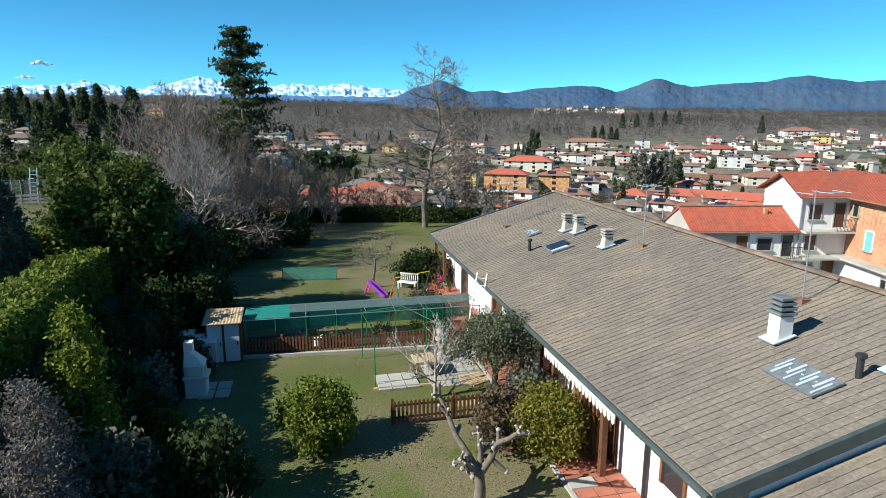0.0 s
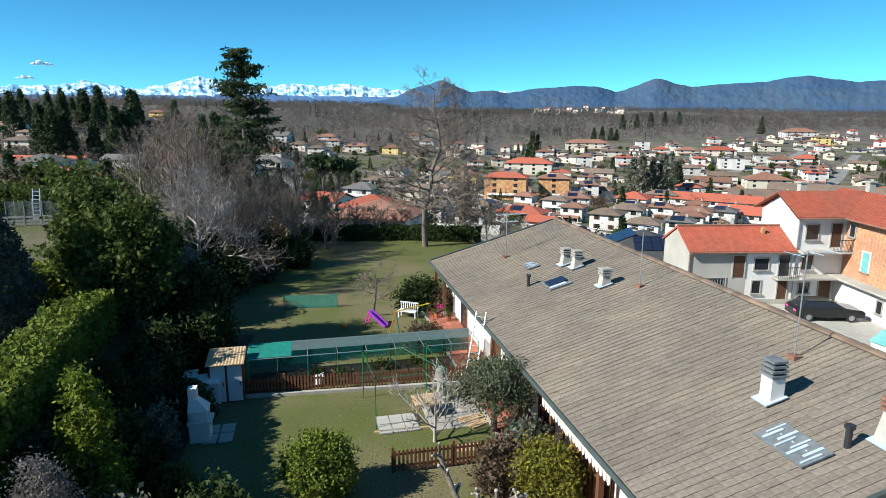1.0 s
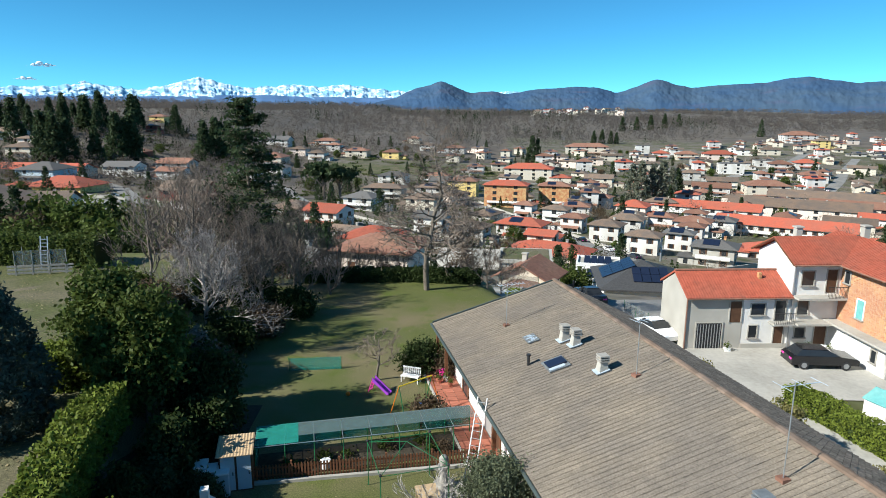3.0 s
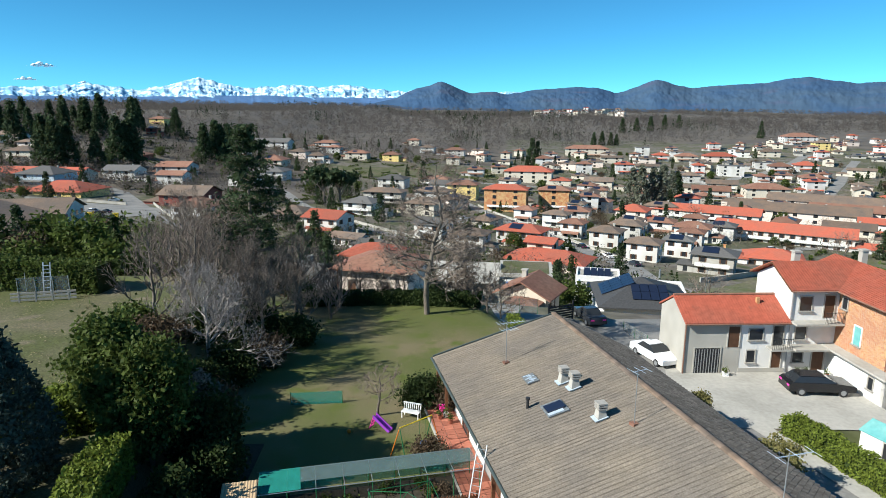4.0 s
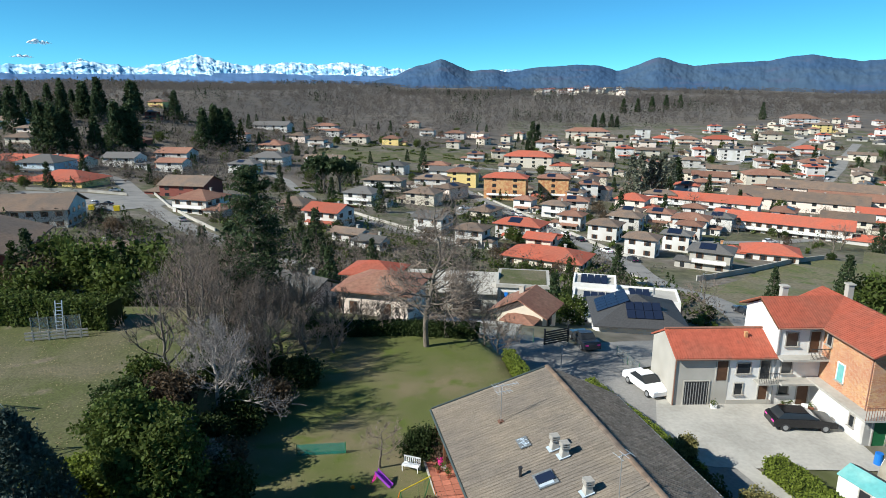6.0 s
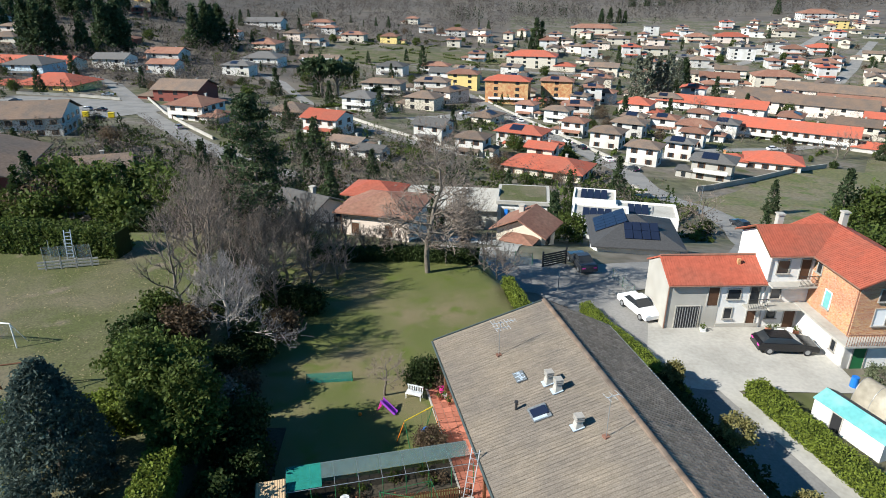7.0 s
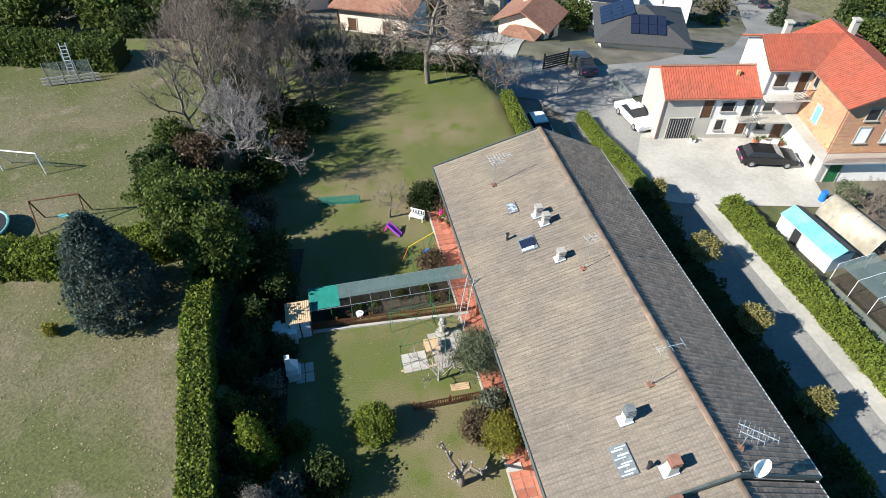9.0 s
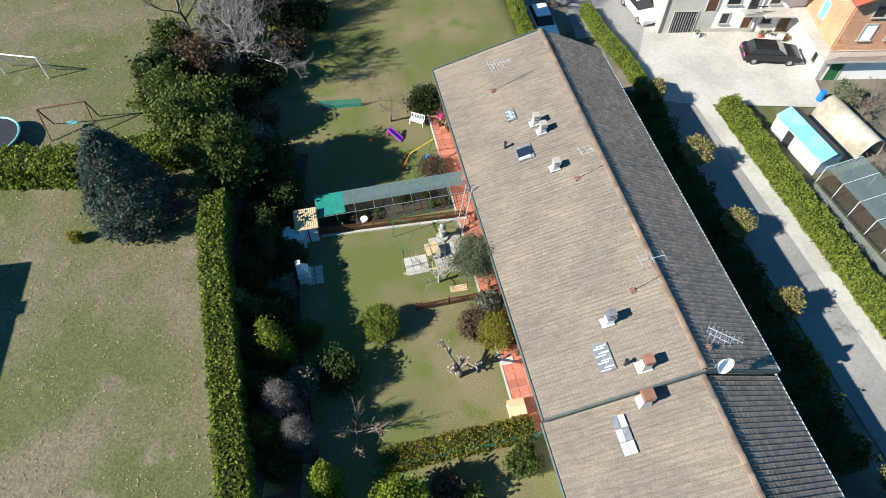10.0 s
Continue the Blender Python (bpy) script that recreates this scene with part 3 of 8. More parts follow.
house(56.1, 316.7, 15.0, 9.0, 4, -14, M_BRICKM, M_RUST, label="orange brick apartment block with a weathered red clay roof", balcony=True, detail=1)
house(74.9, 320.6, 9.0, 7.2, 3, -14, M_WHITE_DIM, M_RUST, label="white house of three storeys with a weathered red clay roof", detail=1)
house(62.8, 462.7, 34.0, 17.0, 3, -14, M_CREAM, M_ORANGE, label="cream house of three storeys with a bright orange clay roof", detail=1)
house(88.1, 555.4, 14.1, 11.3, 3, -10, M_WHITE_DIM, M_RUST, label="white house of three storeys with a weathered red clay roof", detail=1)
house(117.4, 527.1, 12.2, 11.0, 3, -10, M_WHITE_DIM, M_RUST, label="white house of three storeys with a weathered red clay roof", detail=1)
house(154.7, 541.6, 14.4, 11.5, 3, -10, M_WHITE_DIM, M_ORANGE, label="white house of three storeys with a bright orange clay roof", detail=1)
house(153.1, 678.3, 44.8, 17.9, 3, -10, M_CREAM, M_RUST, label="cream house of three storeys with a weathered red clay roof", detail=1)
house(35.2, 266.6, 8.1, 6.5, 2, -30, M_WHITE_DIM, M_RUST, label="white house of two storeys with a weathered red clay roof", detail=1)
house(46.3, 253.7, 9.9, 6.9, 2, -30, M_WHITE_DIM, M_BROWN, label="white house of two storeys with a brown tiled roof", balcony=True, detail=1)
house(47.1, 224.1, 8.0, 6.4, 2, -30, M_WHITE_DIM, M_RUST, label="white house of two storeys with a weathered red clay roof")
house(54.3, 205.5, 9.6, 7.7, 2, -30, M_WHITE_DIM, M_BROWN, label="white house of two storeys with a brown tiled roof")
house(59.0, 180.7, 8.8, 7.0, 2, -30, M_WHITE_DIM, M_BROWN, label="white house of two storeys with a brown tiled roof")
house(74.6, 245.9, 8.3, 6.6, 2, -30, M_WHITE_DIM, M_BROWN, label="white house of two storeys with a brown tiled roof", solar=True, detail=1)
house(86.5, 245.7, 9.3, 7.4, 2, -30, M_WHITE_DIM, M_RUST, label="white house of two storeys with a weathered red clay roof", detail=1)
house(73.3, 191.4, 7.8, 5.5, 2, -30, M_WHITE_DIM, M_GREYR, label="white house of two storeys with a dark grey roof", solar=True)
house(86.1, 214.2, 7.6, 6.1, 2, -30, M_WHITE_DIM, M_RUST, label="white house of two storeys with a weathered red clay roof")
house(108.4, 241.5, 9.6, 7.7, 2, -30, M_WHITE_DIM, M_GREYR, label="white house of two storeys with a dark grey roof", solar=True, detail=1)
house(89.9, 294.5, 13.6, 12.2, 2, -30, M_PINK, M_ORANGE, label="pale pink house of two storeys with a bright orange clay roof", detail=1)
house(82.4, 325.2, 9.7, 7.7, 2, -30, M_WHITE_DIM, M_RUST, label="white house of two storeys with a weathered red clay roof", detail=1)
house(66.1, 307.5, 8.1, 6.4, 2, -30, M_WHITE_DIM, M_BROWN, label="white house of two storeys with a brown tiled roof", detail=1)
house(109.4, 269.3, 8.6, 6.9, 2, -30, M_WHITE_DIM, M_RUST, label="white house of two storeys with a weathered red clay roof", detail=1)
house(120.7, 262.1, 9.2, 7.4, 2, -30, M_WHITE_DIM, M_RUST, label="white house of two storeys with a weathered red clay roof", solar=True, detail=1)
house(27.6, 160.3, 20.5, 11.3, 1, -28, M_CREAM, M_ORANGE, label="cream bungalow with a bright orange clay roof", balcony=False)
house(27.4, 170.0, 7.1, 5.7, 2, -28, M_CREAM, M_ORANGE, gable=True, label="cream house of two storeys with a bright orange clay roof")
house(25.2, 197.5, 14.5, 8.7, 2, -28, M_WHITE_DIM, M_ORANGE, label="white house of two storeys with a bright orange clay roof", solar=True)
house(72.8, 164.5, 10.1, 8.1, 2, -30, M_GREYP, M_GREYR, label="grey house of two storeys with a dark grey roof", balcony=True, solar=True)
house(99.5, 185.3, 15.1, 10.6, 1, -24, M_WHITE_DIM, M_ORANGE, label="white bungalow with a bright orange clay roof")
house(131.0, 310.3, 49.2, 13.8, 2, -33, M_WHITE_DIM, M_ORANGE, gable=True, label="white terraced row with a bright orange clay roof", balcony=True, detail=1)
house(132.3, 240.5, 47.1, 13.2, 2, -33, M_WHITE_DIM, M_ORANGE, gable=True, label="white terraced row with a bright orange clay roof", balcony=True)
house(179.7, 316.9, 62.2, 17.4, 2, -33, M_PINK, M_BROWN, gable=True, label="pale pink terraced row with a brown tiled roof", detail=1)
house(166.4, 254.1, 17.6, 10.6, 2, -33, M_CREAM, M_BROWN, gable=True, label="cream house of two storeys with a brown tiled roof", detail=1)
house(189.8, 269.1, 15.9, 9.5, 2, -33, M_WHITE_DIM, M_ORANGE, gable=True, label="white house of two storeys with a bright orange clay roof", detail=1)
house(178.2, 418.0, 22.7, 13.6, 2, -20, M_WHITE_DIM, M_RUST, gable=True, label="white house of two storeys with a weathered red clay roof", detail=1)
house(207.8, 405.1, 25.7, 15.4, 3, -12, M_CREAM, M_RUST, label="cream house of three storeys with a weathered red clay roof", detail=1)
house(218.8, 355.8, 59.6, 16.7, 2, -33, M_PINK, M_BROWN, gable=True, label="pale pink terraced row with a brown tiled roof", detail=1)
house(211.6, 315.2, 45.2, 13.6, 2, -33, M_PINK, M_RUST, gable=True, label="pale pink terraced row with a weathered red clay roof", detail=1)
house(193.5, 493.4, 13.6, 10.9, 2, -15, M_WHITE_DIM, M_BROWN, label="white house of two storeys with a brown tiled roof", detail=1)
house(241.9, 532.6, 19.7, 13.8, 3, -15, M_WHITE_DIM, M_GREYR, gable="flat", label="white house of three storeys with a flat roof", detail=1)
house(295.6, 580.7, 19.8, 13.9, 2, -15, M_WHITE_DIM, M_GREYR, gable="flat", label="white house of two storeys with a flat roof", detail=1)
house(294.8, 554.0, 18.1, 14.5, 2, -15, M_WHITE_DIM, M_RUST, label="white house of two storeys with a weathered red clay roof", detail=1)
house(321.9, 562.6, 18.7, 15.0, 2, -15, M_WHITE_DIM, M_ORANGE, label="white house of two storeys with a bright orange clay roof", detail=1)
house(282.7, 482.1, 17.9, 14.4, 2, -15, M_WHITE_DIM, M_RUST, label="white house of two storeys with a weathered red clay roof", detail=1)
house(460.8, 829.7, 40.1, 24.1, 3, -8, M_WHITE_DIM, M_RUST, label="white house of three storeys with a weathered red clay roof", detail=1)
house(441.4, 745.3, 16.7, 13.3, 3, -8, M_YELLOW, M_BROWN, label="yellow house of three storeys with a brown tiled roof", detail=1)
house(215.8, 690.2, 14.2, 11.3, 3, -10, M_WHITE_DIM, M_GREYR, gable="flat", label="white house of three storeys with a flat roof", detail=1)
house(219.8, 642.2, 15.4, 12.3, 2, -10, M_WHITE_DIM, M_ORANGE, label="white house of two storeys with a bright orange clay roof", detail=1)
house(242.9, 634.9, 20.6, 14.4, 2, -10, M_CREAM, M_RUST, label="cream house of two storeys with a weathered red clay roof", detail=1)
house(276.1, 636.3, 29.2, 17.5, 2, -10, M_PINK, M_ORANGE, label="pale pink house of two storeys with a bright orange clay roof", detail=1)

house(-29.6, 318.4, 20, 9, 2, -14, M_GREYP, M_BROWN, gable=False, label="brown-grey house of two storeys with a brown tiled roof", balcony=True, detail=1)
house(-112.3, 357.1, 16, 10, 2, -12, M_WHITE_DIM, M_GREYR, gable=False, label="white house of two storeys with a dark grey roof", balcony=False, detail=1)
house(-81.5, 434.2, 26, 11, 1, -10, M_WHITE_DIM, M_BROWN, gable=True, label="long white bungalow with a brown tiled roof", balcony=True, detail=1)
house(-5.7, 333, 17, 10, 2, -14, M_WHITE_DIM, M_BROWN, gable=False, label="white house of two storeys with a brown tiled roof", balcony=False, detail=1)
house(-5.1, 409, 18, 10, 2, -14, M_PINK, M_RUST, gable=False, label="pale pink house of two storeys with a weathered clay roof", balcony=True, detail=1)
house(-147.5, 345.3, 15, 10, 2, -8, M_WHITE_DIM, M_RUST, gable=True, label="white house of two storeys with a weathered clay roof", balcony=False, detail=1)
house(-206.5, 429.6, 16, 10, 1, -8, M_REDP, M_RUST, gable=False, label="dark red bungalow with a weathered clay roof", balcony=True, detail=1)
house(110.6, 446.5, 19, 12, 2, -20, M_CREAM, M_BROWN, gable=True, label="cream house of two storeys with a brown tiled roof", balcony=False, detail=1)
house(198.9, 449.5, 20, 12, 2, -20, M_CREAM, M_BROWN, gable=True, label="cream house of two storeys with a broad brown roof", balcony=True, detail=1)
house(11.1, 349.8, 16, 10, 3, -12, M_YELLOW, M_RUST, gable=False, label="yellow house of three storeys with a weathered clay roof", balcony=False, detail=1)
house(93.9, 232.9, 12, 9, 2, -30, M_WHITE_DIM, M_RUST, gable=False, label="white house of two storeys with a weathered clay roof", balcony=True, detail=1)
house(68.3, 229.5, 11, 8, 2, -30, M_WHITE_DIM, M_BROWN, gable=False, label="white house of two storeys with a brown tiled roof", balcony=False, detail=1)


# ---- trees and hedges: kinds ----
def tubes(segs, sides=3):
    """All the branches of a tree as one set of tapered tubes: rows of start, end and the two radii."""
    a = np.array([s[0] for s in segs])
    b = np.array([s[1] for s in segs])
    r0 = np.array([s[2] for s in segs])[:, None]
    r1 = np.array([s[3] for s in segs])[:, None]
    w = b - a
    w /= np.linalg.norm(w, axis=1)[:, None] + 1e-9
    ref = np.where(np.abs(w[:, 2:3]) > 0.9, np.array([[1.0, 0, 0]]), np.array([[0, 0, 1.0]]))
    u = np.cross(w, ref)
    u /= np.linalg.norm(u, axis=1)[:, None]
    t = np.cross(w, u)
    rings = []
    for p, r in ((a, r0), (b, r1)):
        for i in range(sides):
            c, s = math.cos(2 * math.pi * i / sides), math.sin(2 * math.pi * i / sides)
            rings.append(p + (u * c + t * s) * r)
    v = np.stack(rings, 1).reshape(-1, 3)
    k = np.arange(len(segs))[:, None] * 2 * sides
    f = [k + np.array([[i, (i + 1) % sides, sides + (i + 1) % sides, sides + i]]) for i in range(sides)]
    return v, np.concatenate(f)


def blades(segs, rng):
    """Fine twigs as single tapered blades."""
    a = np.array([s[0] for s in segs])
    b = np.array([s[1] for s in segs])
    r0 = np.array([s[2] for s in segs])[:, None]
    r1 = np.array([s[3] for s in segs])[:, None]
    u = np.cross(b - a, rng.normal(size=a.shape))
    u /= np.linalg.norm(u, axis=1)[:, None] + 1e-9
    v = np.stack([a - u * r0 * 1.3, a + u * r0 * 1.3, b + u * r1 * 1.3, b - u * r1 * 1.3], 1).reshape(-1, 3)
    return v, np.arange(len(v)).reshape(-1, 4)


def branching(rng, height, trunk_r, first=0.25, levels=4, kids=5, lean=0.55, shrink=0.62, limbs=9, up=0.25, droop=0.0, limb=0.5):
    """Limbs that fork and fork again; returns trunk and limb segments, and the twig segments."""
    thick, thin = [], []
    p = np.array([0.0, 0, 0])
    path = [p]
    n = 8
    for i in range(n):
        p = p + np.array([rng.normal() * 0.02, rng.normal() * 0.02, 1.0 / n]) * height
        path.append(p)
    for i in range(n):
        thick.append((path[i], path[i + 1], trunk_r * (1 - i / n) ** 0.8 + 0.02, trunk_r * (1 - (i + 1) / n) ** 0.8 + 0.015))

    def grow(p, d, length, r, level):
        q, steps = p, 3
        for s in range(steps):
            d = d + rng.normal(size=3) * 0.16 + np.array([0, 0, up * 0.25 - droop * 0.25])
            d = d / np.linalg.norm(d)
            e = q + d * length / steps
            (thick if level < 2 else thin).append((q, e, r * (1 - s / steps * 0.45), r * (1 - (s + 1) / steps * 0.45)))
            q = e
            if level < levels:
                for _ in range(kids if s == steps - 1 else max(1, kids // 3)):
                    c = d + rng.normal(size=3) * lean
                    c[2] += up * 0.4 - droop * 0.4
                    c /= np.linalg.norm(c)
                    grow(q, c, length * shrink * rng.uniform(0.7, 1.15), max(r * 0.5, 0.008), level + 1)

    for i in range(limbs):
        f = first + (1 - first) * (i + rng.uniform(0, 0.8)) / limbs
        k = min(int(f * n), n - 1)
        start = path[k] + (path[k + 1] - path[k]) * (f * n - k)
        a = i * 2.4 + rng.uniform(-0.5, 0.5)
        d = np.array([math.cos(a), math.sin(a), up + 0.25 * f])
        d /= np.linalg.norm(d)
        grow(start, d, height * limb * (1.1 - 0.75 * f) * rng.uniform(0.8, 1.15), trunk_r * 0.42 * (1.15 - f) + 0.012, 1)
    return thick, thin


def bare_tree(seed, height, trunk_r, label, bark=M_BARK, twig=M_TWIG, m=None, name="bare_tree", **more):
    rng = np.random.default_rng(seed)
    thick, thin = branching(rng, height, trunk_r, **more)
    t = root(name, m or Matrix(), label, "tree")
    v, f = tubes(thick, 5)
    place("trunk", mesh_np("trunk", v, f, bark, True), t, "bare grey trunk and limbs")
    v, f = blades(thin, rng)
    place("crown", mesh_np("crown", v, f, twig), t, "leafless twigs")
    return t


def trunk_shape(height, r, lean=0.0):
    s = Shape()
    for i in range(4):
        a, b = i / 4, (i + 1) / 4
        s.tube((lean * a * a, 0, a * height), (lean * b * b, 0, b * height), r * (1 - 0.7 * a), r * (1 - 0.7 * b), 7, caps=(i == 3))
    return s


def leaf_tree(seed, radii, centre_z, leaf, size, n, label, m, name="shrub", clumps=140, spread=0.16, category="shrub", trunk=0.0, rough=0.12, low=-0.9, extra=None, shell=0.6, limbs=6):
    """A leafy crown of many small leaves in clumps, on a trunk with limbs."""
    rng = np.random.default_rng(seed)
    t = root(name, m, label, category)
    pts = crown_points(rng, n, radii, clumps, spread, rough, low, shell) + np.array([0, 0, centre_z])
    pts = pts[pts[:, 2] > 0.02]
    v, f = leaf_cards(rng, pts, size)
    place("crown", mesh_np("crown", v, f, leaf), t)
    segs = [((0, 0, -0.1), (0, 0, centre_z * 0.75), max(trunk, 0.05), max(trunk, 0.05) * 0.7)]
    for i in range(limbs):
        a = i * 2.4
        segs.append(((0, 0, centre_z * (0.35 + 0.06 * i)), (radii[0] * 0.75 * math.cos(a), radii[1] * 0.75 * math.sin(a), centre_z + radii[2] * (0.1 + 0.09 * i)), max(trunk, 0.05) * 0.6, 0.015))
    v, f = tubes([(np.array(a, float), np.array(b, float), r, q) for a, b, r, q in segs], 6)
    place("trunk", mesh_np("trunk", v, f, M_BARK, True), t)
    return t


def cone_tree(seed, height, radius, leaf, size, n, label, m, name="conifer", clumps=500, spread=0.14, power=0.75, trunk=0.12, base=0.0):
    rng = np.random.default_rng(seed)
    t = root(name, m, label, "tree")
    pts = cone_points(rng, n, height, radius, clumps, spread, power, base)
    pts = pts[pts[:, 2] > 0.02]
    v, f = leaf_cards(rng, pts, size, 0.45, 0.4)
    place("crown", mesh_np("crown", v, f, leaf), t)
    trunk_shape(height * 0.9, trunk).lay("trunk", M_BARK, t)
    return t


def whorl_tree(seed, height, reach, label, m, leaf=M_NEEDLE, name="conifer", green_from=0.0, levels=34, per=6, needle=0.16, density=26, trunk_r=0.3, droop=0.12, start=0.12, twig=M_TWIG, twigs=7, top=0.0):
    """A conifer: a straight trunk, whorls of level boughs, needles on those above green_from."""
    rng = np.random.default_rng(seed)
    t = root(name, m, label, "tree")
    segs, wood, tufts = [], [], []
    n = 10
    for i in range(n):
        a, b = i / n, (i + 1) / n
        segs.append((np.array([0, 0, a * height]), np.array([0, 0, b * height]), trunk_r * (1 - a) + 0.03, trunk_r * (1 - b) + 0.02))
    for k in range(levels):
        z = start + (1 - start) * (k + rng.uniform(0, 0.7)) / levels
        for j in range(per):
            a = rng.uniform(0, 2 * math.pi)
            ln = reach * ((1 - z) ** 0.75 * 0.95 + top + 0.05) * rng.uniform(0.45, 1.15)
            p = np.array([0, 0, z * height])
            d = np.array([math.cos(a), math.sin(a), 0.15 + 0.25 * z])
            steps = 4
            for s in range(steps):
                e = p + d * ln / steps
                wood.append((p, e, 0.035 * (1 - s / steps) + 0.008, 0.035 * (1 - (s + 1) / steps) + 0.006))
                side = np.array([-d[1], d[0], 0])
                for _ in range(twigs):
                    q = p + (e - p) * rng.uniform(0, 1)
                    g = q + (side * rng.choice([-1, 1]) * rng.uniform(0.3, 1) + d * 0.6 + np.array([0, 0, rng.normal() * 0.3 - 0.1])) * ln * 0.22
                    wood.append((q, g, 0.008, 0.004))
                    if z > green_from + rng.normal() * 0.05:
                        tufts.append(g)
                        tufts.append((q + g) / 2)
                p = e
                d = d + np.array([0, 0, -droop])
    v, f = tubes(segs, 7)
    place("trunk", mesh_np("trunk", v, f, M_BARK, True), t)
    v, f = blades(wood, rng)
    place("crown", mesh_np("crown", v, f, twig), t, "thin bare boughs")
    if tufts:
        c = np.array(tufts)
        k = rng.integers(0, len(c), int(len(c) * density / 10))
        v, f = leaf_cards(rng, c[k] + rng.normal(size=(len(k), 3)) * np.array([0.16, 0.16, 0.07]), needle, 0.35)
        place("foliage", mesh_np("foliage", v, f, leaf), t, "dark green needles")
    return t


def hedge(seed, line, width, height, leaf, label, size=0.07, density=260, lift=0.0, name="hedge", wobble=0.10):
    """A clipped hedge: a solid dark core closely covered with leaves on its top and sides."""
    rng = np.random.default_rng(seed)
    a0 = Vector((line[0][0], line[0][1], 0))
    t = root(name, pose(a0.x, a0.y, gz(a0.x, a0.y) + lift), label, "hedge")
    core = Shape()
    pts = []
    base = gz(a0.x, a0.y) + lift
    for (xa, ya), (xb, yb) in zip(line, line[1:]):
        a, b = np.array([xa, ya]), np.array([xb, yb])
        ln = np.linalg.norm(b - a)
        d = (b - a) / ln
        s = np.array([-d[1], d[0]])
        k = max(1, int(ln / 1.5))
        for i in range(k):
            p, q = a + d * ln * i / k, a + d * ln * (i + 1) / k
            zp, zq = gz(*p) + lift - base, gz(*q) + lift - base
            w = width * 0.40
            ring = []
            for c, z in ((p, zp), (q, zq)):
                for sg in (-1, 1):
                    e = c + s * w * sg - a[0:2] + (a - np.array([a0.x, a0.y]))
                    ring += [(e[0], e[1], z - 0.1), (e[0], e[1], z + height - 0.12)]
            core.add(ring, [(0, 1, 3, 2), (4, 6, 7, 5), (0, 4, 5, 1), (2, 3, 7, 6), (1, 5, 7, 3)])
        n = int(ln * (width + 2 * height) * density)
        u = rng.uniform(0, 1, n)
        side = rng.uniform(0, width + 2 * height, n)
        off = np.where(side < height, -width / 2, np.where(side > height + width, width / 2, side - height - width / 2))
        zz = np.where(side < height, side, np.where(side > height + width, side - height - width, height))
        ground_z = np.array([gz(*(a + d * ln * w_)) for w_ in np.linspace(0, 1, 30)])
        gzz = np.interp(u, np.linspace(0, 1, 30), ground_z) + lift - base
        wave = 0.5 * wobble * np.sin(u * ln * 2.1 + seed) + 0.5 * wobble * np.sin(u * ln * 5.3 + zz * 3)
        x = xa + d[0] * ln * u + s[0] * (off * (1 + wave)) - a0.x
        y = ya + d[1] * ln * u + s[1] * (off * (1 + wave)) - a0.y
        c = np.stack([x, y, gzz + zz * (1 + wave * 0.6)], 1) + rng.normal(size=(n, 3)) * 0.06
        pts.append(c)
    core.lay("core", M_LEAF_DARK, t, "solid dark green core")
    v, f = leaf_cards(rng, np.concatenate(pts), size, 0.7, 0.3)
    place("foliage", mesh_np("foliage", v, f, leaf), t)
    return t


def at(x, y, z=None, turn=0.0, s=1.0):
    return pose(x, y, gz(x, y) if z is None else z, 0, 0, turn) @ Matrix.Scale(s, 4)


# ---- the garden's edge: tall hedge along the field, its dark planting strip, trees behind the lawn ----
hedge(3, [(-13.0, 22.6), (-12.5, 19.5), (-8.7, 6.0), (-5.5, -6.0)], 1.25, 1.75, M_LEAF_HEDGE, "tall clipped evergreen hedge between garden and field", size=0.075, density=240, lift=0.0)
hedge(4, [(-36.0, 24.6), (-21.5, 25.0), (-14.5, 27.0)], 1.9, 1.7, M_LEAF_HEDGE, "thick clipped hedge beside the dry field", size=0.085, density=170)
hedge(5, [(-62.0, 52.0), (-36.5, 49.8), (-27.0, 48.6)], 2.4, 2.3, M_LEAF, "broad dark hedge at the far side of the field", size=0.12, density=90)
hedge(6, [(-2.9, 8.55), (4.5, 10.25)], 0.95, 1.0, M_LEAF_YELLOW, "low yellow-green hedge across the garden", size=0.05, density=420)
hedge(7, [(5.3, 47.6), (5.9, 44.5), (6.4, 41.2), (6.9, 38.0)], 0.8, 1.2, M_LEAF_HEDGE, "clipped hedge at the edge of the lawn", size=0.06, density=260)
hedge(8, [(12.9, 50.6), (13.7, 47.2), (15.6, 42.6), (17.2, 36.5)], 0.9, 1.1, M_LEAF_HEDGE, "clipped hedge between house and lane", size=0.06, density=260, lift=0.0)
hedge(9, [(22.6, 38.0), (25.1, 28.5), (28.0, 18.0), (32.0, 4.0)], 1.45, 1.35, M_LEAF_HEDGE, "clipped green hedge beside the concrete pavement", size=0.07, density=240)
hedge(10, [(-12.0, 52.6), (-3.5, 53.2), (3.2, 52.4)], 1.3, 1.1, M_LEAF_DARK, "low dark hedge behind the lawn", size=0.09, density=150)
hedge(11, [(21.7, 16.9), (22.3, 14.4)], 1.1, 1.0, M_LEAF_HEDGE, "short clipped hedge beside the lane", size=0.06, density=260)

cone_tree(21, 6.6, 2.6, M_LEAF_BLUE, 0.10, 26000, "broad blue-green cypress standing in the field", at(-17.4, 22.0), name="cypress", clumps=900, power=0.62)
